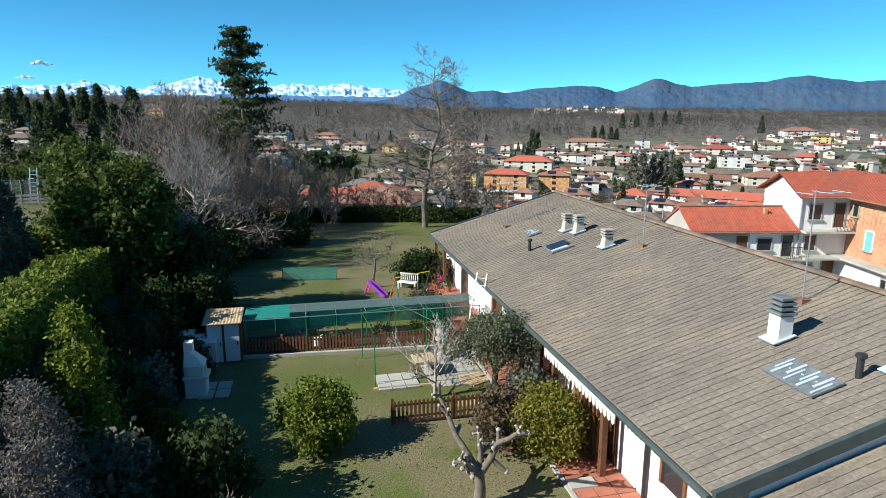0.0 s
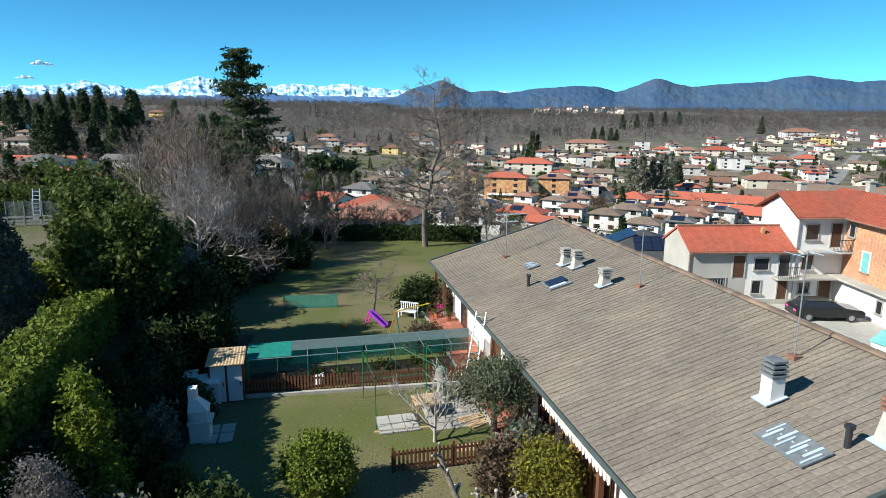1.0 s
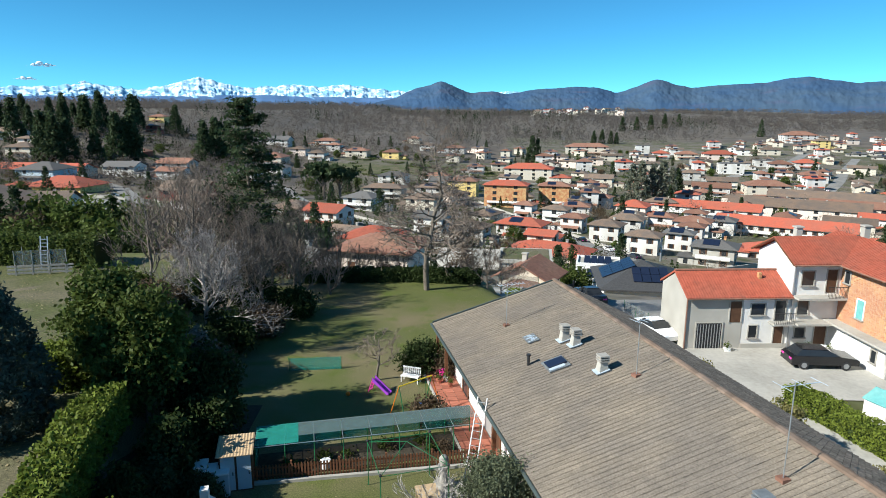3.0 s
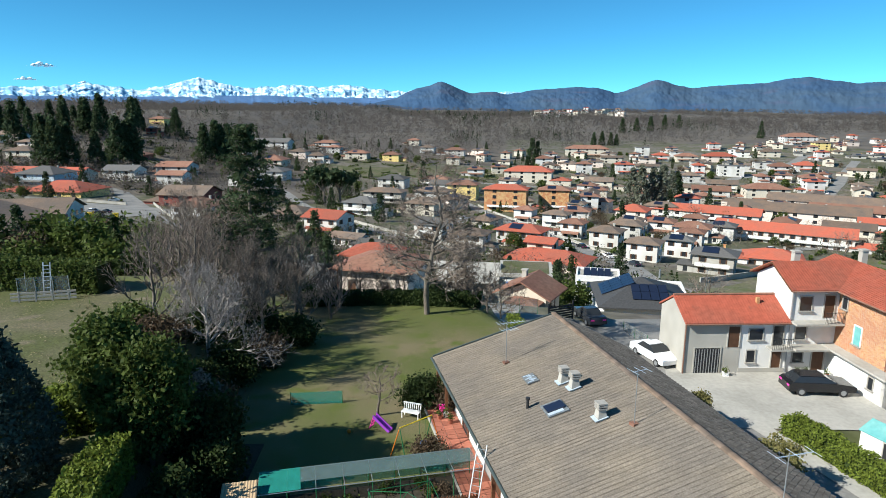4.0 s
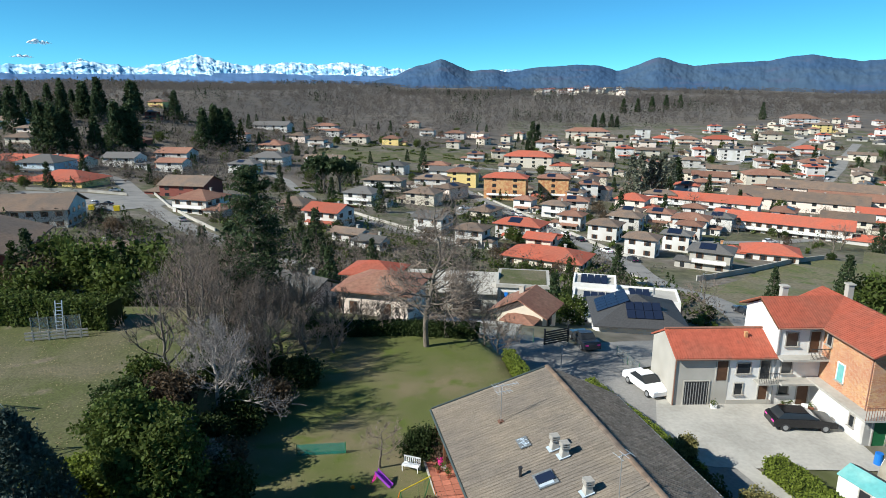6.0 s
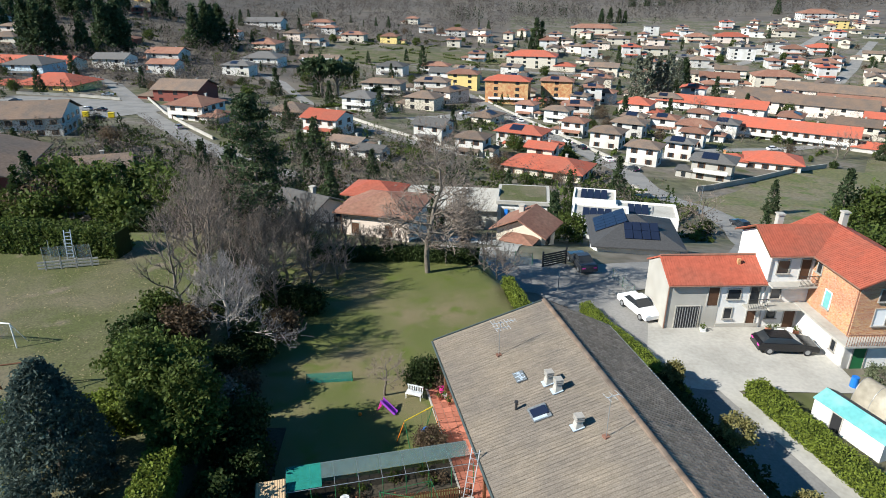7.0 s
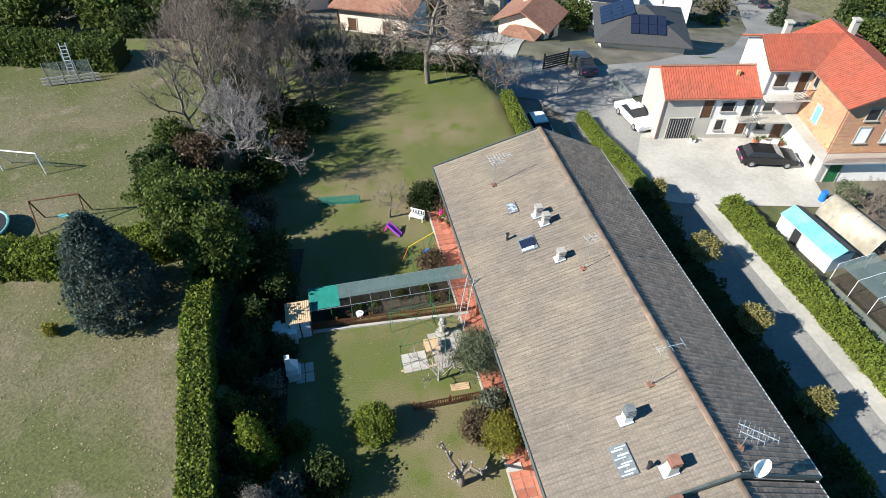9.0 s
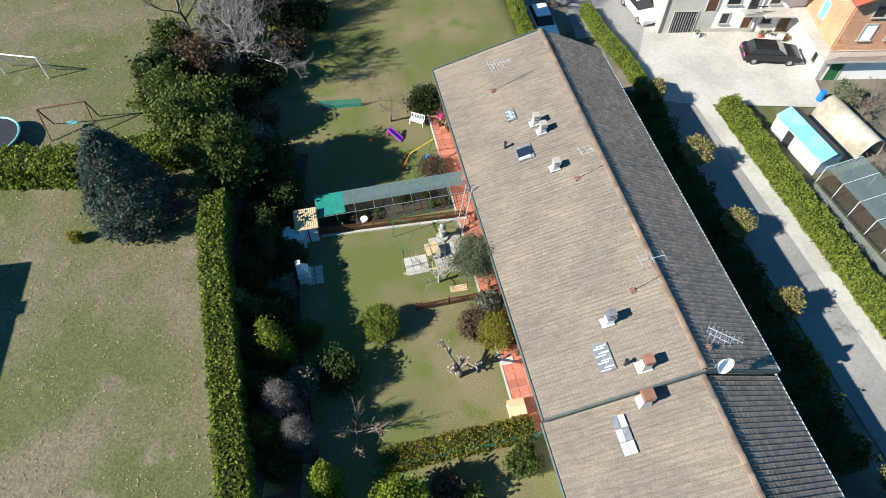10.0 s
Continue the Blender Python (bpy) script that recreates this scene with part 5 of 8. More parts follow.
    f += [(0, k, 3 * k, 2 * k), (2 * k - 1, k - 1, 3 * k - 1, 4 * k - 1)]
    return Shape().add(v, f)


def gabled(x0, x1, y0, y1, z0, eave, top):
    """Walls of a gabled block with its ridge along x."""
    ym = (y0 + y1) / 2
    prof = [(y0, z0), (y1, z0), (y1, eave), (ym, top), (y0, eave)]
    v = [(x0, y, z) for y, z in prof] + [(x1, y, z) for y, z in prof]
    n = 5
    return Shape().add(v, [tuple(reversed(range(n))), tuple(range(n, 2 * n))] + [(i, (i + 1) % n, n + (i + 1) % n, n + i) for i in range(n)])


def farm_wing():
    h = root("farm_wing", FARM, "low grey and white farm wing with an orange clay roof", "house")
    gabled(0, 4.6, 0, 5.0, -1, 4.35, 5.75).lay("grey_wall", M_GREYP, h, "rough grey plastered wall")
    gabled(4.6, 8.5, 0.02, 4.98, -1, 4.35, 5.75).lay("wall", M_WHITE, h, "white plastered wall")
    Shape().box(4.6, 8.35, -0.03, 0.02, -1, 0.45).lay("plinth", M_GREYP, h)
    tiled_roof(-0.12, 8.42, -0.35, 4.38, 2.5, 5.9).lay("roof", M_ORANGE, h)
    tiled_roof(-0.12, 8.42, 5.35, 4.38, 2.5, 5.9, 0.4).lay("back_roof", M_ORANGE, h)
    Shape().tube((-0.1, 2.5, 5.94), (8.4, 2.5, 5.94), 0.12, None, 6).lay("ridge_tile", M_RUST, h)
    Shape().tube((-0.12, -0.41, 4.3), (8.35, -0.41, 4.3), 0.06, None, 6).lay("gutter", M_RUST, h)
    Shape().tube((0.05, -0.08, 0), (0.05, -0.08, 4.2), 0.045, None, 6).lay("downpipe", M_RUST, h)
    gate = opening(h, 0.95, 3.0, 0.0, 2.2, 0, M_DARKMETAL, name="garage_gate", sill=False)
    for i in range(9):
        Shape().box(1.05 + i * 0.225, 1.09 + i * 0.225, -0.07, -0.02, 0.1, 2.1).lay("bar", M_METAL, gate)
    opening(h, 3.55, 4.45, 2.25, 4.0, 0, M_SHUTTER, name="door", sill=False)
    opening(h, 5.25, 6.35, 2.85, 3.75, 0.02)
    opening(h, 5.2, 5.85, 0.95, 1.95, 0.02)
    opening(h, 7.2, 8.0, 2.35, 4.0, 0.02, name="door", sill=False)
    opening(h, 7.25, 8.0, 0.0, 2.0, 0.02, M_SHUTTER, name="door", sill=False)
    b = Shape().box(6.7, 8.36, -0.95, 0.02, 2.2, 2.34).lay("balcony", M_CONC, h)
    for i in range(12):
        Shape().box(6.72 + i * 0.145, 6.74 + i * 0.145, -0.93, -0.91, 2.34, 3.2).lay("baluster", M_DARKMETAL, b)
    Shape().box(6.7, 8.36, -0.95, -0.9, 3.2, 3.25).lay("handrail", M_DARKMETAL, b)
    Shape().box(6.4, 6.65, 1.5, 1.75, 5.0, 5.9).lay("chimney", M_BRICKM, h)
    return h


def tall_house():
    h = root("farm_house", FARM @ pose(-0.95, 0, 0), "tall white farm house of three storeys with balconies", "house")
    gabled(9.3, 13.2, 0, 5.3, -1, 7.1, 8.45).lay("wall", M_WHITE, h)
    tiled_roof(8.9, 16.1, -0.6, 7.08, 2.6, 8.68).lay("roof", M_ORANGE, h)
    tiled_roof(8.9, 16.1, 5.9, 7.08, 2.6, 8.68, 0.4).lay("back_roof", M_ORANGE, h)
    Shape().tube((8.9, -0.6, 6.98), (8.9, 2.6, 8.58), 0.07, None, 4).tube((8.9, 5.9, 6.98), (8.9, 2.6, 8.58), 0.07, None, 4).lay("verge", M_WOOD, h, "brown wooden verge board")
    Shape().tube((8.9, -0.65, 7.0), (12.7, -0.65, 7.0), 0.06, None, 6).lay("gutter", M_RUST, h)
    opening(h, 10.0, 10.95, 5.25, 6.4, 0)
    opening(h, 12.0, 12.8, 4.65, 6.5, 0, M_SHUTTER, name="door", sill=False)
    opening(h, 9.9, 10.75, 2.85, 4.0, 0)
    opening(h, 9.9, 10.7, 0.95, 1.75, 0)
    opening(h, 11.5, 12.45, 0.0, 2.05, 0, M_SHUTTER, name="door", sill=False)
    for z, x0, y0 in ((4.3, 9.32, -1.05), (2.3, 9.32, -1.3)):
        b = Shape().box(x0, 13.4, y0, 0, z, z + 0.16).lay("balcony", M_CONC, h)
        if z > 4:
            for i in range(16):
                Shape().box(11.6 + i * 0.11, 11.62 + i * 0.11, y0 + 0.02, y0 + 0.04, z + 0.16, z + 1.05).lay("baluster", M_DARKMETAL, b)
            Shape().box(11.55, 13.4, y0, y0 + 0.05, z + 1.05, z + 1.1).lay("handrail", M_DARKMETAL, b)
    Shape().tube((9.36, -0.08, 0), (9.36, -0.08, 7.0), 0.045, None, 6).lay("downpipe", M_METAL, h)
    return h


def brick_wing():
    h = root("brick_wing", FARM @ pose(-1.2, 0, 0), "orange brick wing with a red clay roof and a terrace", "house")
    x0, x1, y0, y1, eave, top = 13.4, 19.3, -5.9, 5.2, 7.02, 8.5
    xm = (x0 + x1) / 2
    prof = [(x0, -1), (x1, -1), (x1, eave), (xm, top), (x0, eave)]
    v = [(x, y0, z) for x, z in prof] + [(x, y1, z) for x, z in prof]
    Shape().add(v, [(0, 1, 2, 3, 4), (9, 8, 7, 6, 5)] + [(i, 5 + i, 5 + (i + 1) % 5, (i + 1) % 5) for i in range(5)]).lay("brick_wall", M_BRICKW, h, "orange brick wall")
    swap = pose(0, 0, 0, 0, 0, 90)
    # slopes run along y: built along x, then turned
    tiled_roof(y0 - 0.6, y1 + 0.4, -(x0 - 0.6), eave + 0.0, -xm, top + 0.12, 0.24).lay("roof", M_ORANGE, h, m=swap)
    tiled_roof(y0 - 0.6, y1 + 0.4, -(x1 + 0.6), eave + 0.0, -xm, top + 0.12, 0.4).lay("back_roof", M_ORANGE, h, m=swap)
    Shape().tube((x0 - 0.64, y0 - 0.6, eave - 0.06), (x0 - 0.64, 0.0, eave - 0.06), 0.06, None, 6).lay("gutter", M_RUST, h)
    Shape().tube((x0 - 0.04, y0 + 0.12, 2.5), (x0 - 0.04, y0 + 0.12, 7.0), 0.045, None, 6).lay("downpipe", M_RUST, h)
    Shape().box(12.9, 13.42, -6.6, 0.0, -1, 2.32).lay("ground_floor_wall", M_WHITE, h, "white plastered ground floor")
    Shape().box(12.9, 19.3, -6.6, -5.9, -1, 2.32).lay("front_ground_floor_wall", M_WHITE, h, "white plastered ground floor")
    t = Shape().box(12.3, 13.44, -7.3, -0.02, 2.34, 2.5).box(13.44, 19.7, -7.3, -5.88, 2.34, 2.5).lay("terrace", M_CONC, h, "pale concrete terrace slab")
    for i in range(37):
        Shape().box(12.34 + i * 0.2, 12.37 + i * 0.2, -7.28, -7.25, 2.5, 3.45).lay("baluster", M_RUST, t)
    Shape().box(12.3, 19.7, -7.29, -7.24, 3.45, 3.5).lay("handrail", M_RUST, t)
    left = pose(0, 0, 0, 0, 0, -90)
    o = opening(h, 2.2, 2.95, 3.3, 4.75, x0, M_TEAL, M_WPAINT, turn=left)
    o["label"] = "turquoise shuttered window"
    opening(h, 0.5, 1.05, 5.6, 6.5, x0, M_GLASS, M_STONE, turn=left)
    opening(h, 5.0, 5.5, 0.9, 1.8, 12.9, M_GLASS, M_STONE, turn=left)
    for x in (15.0, 17.2):
        opening(h, x, x + 0.9, 3.5, 4.9, y0, M_WPAINT, M_STONE)
        opening(h, x, x + 0.9, 5.6, 6.6, y0, M_GLASS, M_STONE)
    opening(h, 13.6, 14.6, 0, 2.1, -6.6, M_GREENPAINT, M_STONE, name="door", sill=False)
    for x, y in ((11.4, 3.3), (17.4, 3.6)):
        Shape().box(x, x + 0.5, y, y + 0.5, 7.6, 9.25).box(x - 0.08, x + 0.58, y - 0.08, y + 0.58, 9.25, 9.37).lay("chimney", M_GREYP, h)
    return h


def brick_material():
    m = material("brick_wall", (0.46, 0.21, 0.10), vary=0.25, scale=7, rough=0.92, second=(0.55, 0.33, 0.14), second_scale=0.5, bump=0.3)
    n, l = m.node_tree.nodes, m.node_tree.links
    b = n["Principled BSDF"]
    src = b.inputs["Base Color"].links[0].from_socket
    tc, br, sep, comb, add = n.new("ShaderNodeTexCoord"), n.new("ShaderNodeTexBrick"), n.new("ShaderNodeSeparateXYZ"), n.new("ShaderNodeCombineXYZ"), n.new("ShaderNodeMath")
    l.new(tc.outputs["Object"], sep.inputs[0])
    l.new(sep.outputs[0], add.inputs[0])
    l.new(sep.outputs[1], add.inputs[1])
    l.new(add.outputs[0], comb.inputs[0])
    l.new(sep.outputs[2], comb.inputs[1])
    l.new(comb.outputs[0], br.inputs["Vector"])
    br.inputs["Scale"].default_value = 1.0
    br.inputs["Brick Width"].default_value, br.inputs["Row Height"].default_value, br.inputs["Mortar Size"].default_value = 0.26, 0.075, 0.008
    br.inputs["Mortar"].default_value = (0.5, 0.42, 0.32, 1)
    l.new(src, br.inputs["Color1"])
    br.inputs["Color2"].default_value = (0.36, 0.12, 0.06, 1)
    l.new(br.outputs[0], b.inputs["Base Color"])
    return m


M_BRICKW = brick_material()
farm_wing()
tall_house()
brick_wing()


# ---- vehicles ----
def car(x, y, turn, paint, label, z=None, estate=True, length=4.6):
    zz = gz(x, y) + 0.1 if z is None else z
    c = root("car", pose(x, y, zz, 0, 0, turn), label, "car", "parked cars")
    k = length / 4.6
    w = 0.88
    side = [(-2.3, 0.35), (2.28, 0.35), (2.3, 0.72), (2.1, 0.86), (1.05, 1.0), (-2.05, 1.02), (-2.28, 0.85)]
    v = [(a * k, -w, b) for a, b in side] + [(a * k, w, b) for a, b in side]
    n = len(side)
    s = Shape().add(v, [tuple(range(n)), tuple(reversed(range(n, 2 * n)))] + [(i, n + i, n + (i + 1) % n, (i + 1) % n) for i in range(n)])
    body = s.lay("body", paint, c)
    back = -2.0 if estate else -1.35
    low = [(1.02, 0.99), (0.25, 1.42), (-1.55 if estate else -0.75, 1.45), (back, 1.0)]
    v = [(a * k, -0.8 if i in (0, 3) else -0.66, b) for i, (a, b) in enumerate(low)] + [(a * k, 0.8 if i in (0, 3) else 0.66, b) for i, (a, b) in enumerate(low)]
    Shape().add(v, [(0, 1, 2, 3), (7, 6, 5, 4), (0, 4, 5, 1), (2, 6, 7, 3), (3, 7, 4, 0)]).lay("glasshouse", M_GLASS, c, "dark windows")
    t = [(0.2, 1.435), (-1.52 if estate else -0.7, 1.465)]
    Shape().add([(t[0][0] * k, -0.66, t[0][1]), (t[1][0] * k, -0.66, t[1][1]), (t[1][0] * k, 0.66, t[1][1]), (t[0][0] * k, 0.66, t[0][1]),
                 (t[0][0] * k, -0.64, t[0][1] + 0.03), (t[1][0] * k, -0.64, t[1][1] + 0.03), (t[1][0] * k, 0.64, t[1][1] + 0.03), (t[0][0] * k, 0.64, t[0][1] + 0.03)],
                [(0, 1, 2, 3), (7, 6, 5, 4), (0, 4, 5, 1), (1, 5, 6, 2), (2, 6, 7, 3), (3, 7, 4, 0)]).lay("roof_panel", paint, c)
    for a in (1.42, -1.42):
        for sgn in (-1, 1):
            wh = Shape().tube((a * k, sgn * 0.68, 0.32), (a * k, sgn * 0.9, 0.32), 0.33, None, 14).lay("wheel", M_DARKMETAL, c)
            Shape().tube((a * k, sgn * 0.9, 0.32), (a * k, sgn * 0.915, 0.32), 0.2, None, 10).lay("rim", M_METAL, wh)
    for sgn in (-0.6, 0.6):
        Shape().box(2.2 * k, 2.29 * k, sgn - 0.2, sgn + 0.2, 0.62, 0.78).lay("headlight", M_LEADFLASH, c)
        Shape().box(-2.3 * k, -2.2 * k, sgn - 0.18, sgn + 0.18, 0.7, 0.84).lay("tail_light", M_PINKPL, c)
    return c


M_BLACKCAR = material("black_car_paint", (0.012, 0.012, 0.014), rough=0.15, vary=0.05, spec=0.6)
M_WHITECAR = material("white_car_paint", (0.8, 0.8, 0.8), rough=0.2, vary=0.03, spec=0.5)
M_GREYCAR = material("dark_grey_car_paint", (0.05, 0.055, 0.065), rough=0.2, vary=0.05, spec=0.5, metal=0.3)
M_SILVERCAR = material("silver_car_paint", (0.35, 0.36, 0.38), rough=0.25, vary=0.05, spec=0.5, metal=0.5)
car(27.9, 44.0, -4, M_BLACKCAR, "black estate car parked in the concrete yard", length=4.8)
car(17.9, 50.6, -72, M_WHITECAR, "white car parked beside the farm wing", estate=False)
car(8.8, 48.2, -78, M_WHITECAR, "white car parked beside the lawn hedge", z=gz(8.8, 48.2) + 0.06)
car(14.5, 60.2, 100, M_GREYCAR, "dark grey car parked before a gate", estate=False)
car(55.6, 109.8, 100, M_GREYCAR, "dark pick-up parked beside the winding street")
for i, (x, y, a, p) in enumerate(((41.7, 208, 105, M_WHITECAR), (44.6, 199, 105, M_BLACKCAR), (48.6, 181, 105, M_WHITECAR), (52.4, 169, 110, M_GREYCAR), (28.5, 256, 104, M_SILVERCAR), (30.6, 250, 104, M_WHITECAR), (17.5, 270, 20, M_GREYCAR), (21, 268, 20, M_SILVERCAR), (9, 262, 25, M_WHITECAR), (115, 215, 10, M_WHITECAR), (-157, 233, 10, M_GREYCAR), (-150, 227, 10, M_SILVERCAR), (-147, 224, 14, M_GREYCAR),
                                   (-136, 229, 170, M_BLACKCAR), (-132, 224, 170, M_WHITECAR), (-126, 223, 170, M_SILVERCAR), (-121, 223, 170, M_BLACKCAR), (-113, 206, 10, M_BLACKCAR), (-138, 262, 20, M_WHITECAR), (246, 520, 60, M_WHITECAR), (262, 530, 60, M_BLACKCAR), (272, 541, 60, M_WHITECAR), (290, 556, 55, M_SILVERCAR), (268, 437, 50, M_WHITECAR), (37, 225, 104, M_GREYCAR), (-84, 198, 130, M_SILVERCAR))):
    car(x, y, a, p, {M_BLACKCAR: "black", M_WHITECAR: "white", M_GREYCAR: "dark grey", M_SILVERCAR: "silver"}[p] + " car parked in a town street", estate=bool(i % 2), length=4.2 + 0.1 * (i % 5))

for x, y in ((-119.6, 210.6), (-111.6, 211.6)):
    bn = root("recycling_bin", pose(x, y, gz(x, y) + 0.16, 0, 0, 12), "bright yellow recycling container on the car park", "container", "recycling containers")
    Shape().box(-0.9, 0.9, -0.75, 0.75, 0.12, 1.5).lay("body", M_YELLOWPAINT, bn)
    Shape().prism([(-0.95, -0.8, 1.5), (0.95, -0.8, 1.5), (0.95, 0.8, 1.5), (-0.95, 0.8, 1.5)], (0, 0, 0.22)).lay("lid", M_YELLOWPAINT, bn)
    for sx in (-0.7, 0.5):
        Shape().box(sx, sx + 0.2, -0.6, 0.6, 0, 0.12).lay("foot", M_DARKMETAL, bn)

# ---- houses just beyond the lane ----
M_SLATE = material("dark_slate_roof", (0.06, 0.06, 0.062), vary=0.25, scale=5, rough=0.7, bump=0.3, bump_scale=12)
SOLAR = pose(23.6, 73.2, -8.4, 0, 0, -8)


def solar_house():
    h = root("solar_house", SOLAR, "low white house with a dark hipped roof and solar panels", "house")
    Shape().box(-4.6, 4.9, -5.0, 4.6, -2, 3.3).lay("wall", M_WHITE, h)
    hip_roof(9.6, 9.6, 2.35, 0.7, False).lay("roof", M_SLATE, h, m=pose(0.1, -0.2, 3.35))
    for i in range(5):
        opening(h, -3.9 + i * 1.75, -3.1 + i * 1.75, 0.8, 2.2, -5.0, M_GLASS, M_GREYP)
    ang = math.degrees(math.atan2(2.35, 5.5))
    for i in range(4):
        for j in range(2):
            Shape().box(-1.7 + i * 1.02, -0.75 + i * 1.02, j * 1.45, 1.4 + j * 1.45, 0.09, 0.14).lay("solar_panel", M_SOLAR, h, m=pose(0.3, -4.3, 3.35 + 2.35 * 1.4 / 5.5, ang))
    for i in range(5):
        for j in range(3):
            Shape().box(-2.2 + i * 0.95, -1.3 + i * 0.95, j * 1.35, 1.3 + j * 1.35, 0.09, 0.14).lay("solar_panel", M_SOLAR, h, m=pose(-4.6, 0.6, 3.35 + 2.35 * 0.8 / 5.5, 0, 0, -90) @ pose(0, 0, 0, ang))
    Shape().tube((2.5, 1.5, 5.2), (2.5, 1.5, 6.2), 0.12, None, 8).lay("flue", M_METAL, h)
    return h


solar_house()


def modern_house(x, y, turn, z, w, d, top, label, solar=4):
    h = root("modern_house", pose(x, y, z, 0, 0, turn), label, "house")
    Shape().box(-w / 2, w / 2, -d / 2, d / 2, -2, top).lay("wall", M_WHITE, h)
    Shape().box(-w / 2 + 0.3, w / 2 - 0.3, -d / 2 + 0.3, d / 2 - 0.3, top, top + 0.05).lay("roof", M_CONC, h, "pale flat roof")
    p = Shape()
    for a, b, c, e in ((-w / 2, w / 2, -d / 2, -d / 2 + 0.3), (-w / 2, w / 2, d / 2 - 0.3, d / 2), (-w / 2, -w / 2 + 0.3, -d / 2 + 0.3, d / 2 - 0.3), (w / 2 - 0.3, w / 2, -d / 2 + 0.3, d / 2 - 0.3)):
        p.box(a, b, c, e, top, top + 0.35)
    p.lay("parapet", M_WHITE, h)
    for i in range(solar):
        for j in range(2):
            Shape().box(-0.5, 0.5, -0.8, 0.8, 0, 0.05).lay("solar_panel", M_SOLAR, h, m=pose(-w / 4 + i * 1.1, -d / 6 + j * 1.8, top + 0.35, 18))
    for i in range(max(2, int(w / 3))):
        opening(h, -w / 2 + 1 + i * 3, -w / 2 + 2.4 + i * 3, 0.6, 2.2, -d / 2, M_GLASS, M_GREYP)
    return h


modern_house(24.0, 90.5, -14, -13.6, 8.5, 8.0, 4.4, "white modern house with flat roofs and solar panels")
modern_house(32.5, 95.0, -14, -14.4, 9.5, 7.0, 4.2, "white modern house with flat roofs and a terrace", 3)
modern_house(25.5, 101.0, -14, -15.2, 7.0, 6.0, 5.6, "white modern block with a flat solar roof", 4)


def pink_house():
    h = root("pink_house", pose(-7.3, 69.6, -3.9, 0, 0, -14), "pale pink house with a weathered orange clay roof", "house")
    Shape().box(-3.6, 4.4, -3.6, 4.0, -2, 3.66).lay("wall", M_PINK, h)
    hip_roof(8.0, 7.6, 1.35, 0.75, False).lay("roof", M_RUST, h, "weathered orange clay roof", m=pose(0.4, 0.2, 3.75))
    hip_roof(6.0, 5.0, 1.1, 0.6, False).lay("upper_roof", M_ORANGE, h, "bright orange clay roof", m=pose(-2.2, 4.4, 3.95))
    Shape().box(-5.0, 0.6, 2.2, 6.6, -2, 3.86).lay("back_wall", M_PINK, h)
    opening(h, -2.4, -1.5, 1.0, 2.4, -3.6, M_SHUTTER)
    opening(h, 1.6, 2.5, 1.0, 2.4, -3.6, M_SHUTTER)
    Shape().tube((-3.6, -3.68, 0), (-3.6, -3.68, 4), 0.06, None, 6).lay("downpipe", M_WOOD, h)
    return h


pink_house()


def concrete_house():
    h = root("concrete_house", pose(7.6, 92.5, -13.2, 0, 0, -8), "unfinished pale concrete house with a flat green roof", "house")
    Shape().box(-12.5, 1.0, -4.0, 5.5, -2, 5.6).lay("wall", M_CONC, h)
    Shape().add([(-13.2, -4.8, 5.6), (1.0, -4.8, 5.6), (1.0, 0.6, 7.4), (-13.2, 0.6, 7.4), (1.0, 6.2, 5.6), (-13.2, 6.2, 5.6),
                 (-13.2, -4.8, 5.45), (1.0, -4.8, 5.45), (1.0, 6.2, 5.45), (-13.2, 6.2, 5.45)],
                [(0, 1, 2, 3), (3, 2, 4, 5), (6, 9, 8, 7), (0, 6, 7, 1), (4, 8, 9, 5), (1, 7, 8, 4, 2), (0, 3, 5, 9, 6)]).lay("roof", M_CONC, h, "pale sheet roof")
    Shape().box(1.0, 8.4, -3.0, 5.0, -2, 6.2).lay("tower_wall", M_WHITE, h)
    Shape().box(0.7, 8.7, -3.3, 5.3, 6.2, 6.7).lay("parapet", M_CONC, h)
    Shape().box(1.2, 8.2, -2.8, 4.8, 6.7, 6.74).lay("green_roof", M_FIELD, h, "dry planted roof")
    for i in range(4):
        opening(h, -11.4 + i * 2.9, -10.0 + i * 2.9, 2.8, 4.4, -4.0, M_GLASS, M_GREYP)
    opening(h, 1.6, 3.4, 0.2, 5.4, -3.0, M_GREYP, M_GREYP, sill=False)
    opening(h, 4.2, 5.4, 3.4, 4.8, -3.0, M_GLASS, M_GREYP)
    Shape().prism([(2.0, -5.2, 0.0), (2.5, -5.2, 0.0), (2.5, -3.1, 5.4), (2.0, -3.1, 5.4)], (0, -0.12, 0.05)).lay("chute", M_BLUEPL, h, "blue rubble chute")
    return h


concrete_house()
house(10.6, 75.0, 5.2, 6.0, 1, 62, M_CREAM, M_RUST, gable=True, label="small cream house with a steep brown tiled roof", rise=1.9, over=0.8)
house(-21.5, 84.0, 13.0, 9.5, 1, -32, M_PINK, M_GREYR, gable=True, label="pink house with a broad grey tiled gable roof", rise=2.4, over=0.8)
house(-36.0, 76.0, 8.5, 6.0, 1, -35, M_WHITE, M_RUST, gable=True, label="small white house with a weathered clay roof")
house(-54.5, 92.0, 12.0, 9.0, 1, -10, M_CREAM, M_RUST, label="low house with a weathered orange hipped roof")
house(-56.5, 72.5, 15.0, 12.0, 2, 108, M_REDP, M_BROWN, gable=True, label="dark brown house with a broad brown tiled roof", over=1.0, rise=2.2, sill=0.00)
house(-70.0, 118.0, 17.0, 13.0, 1, 18, M_WHITE, M_BROWN, gable=True, label="white house with a broad brown gable roof", over=0.9)


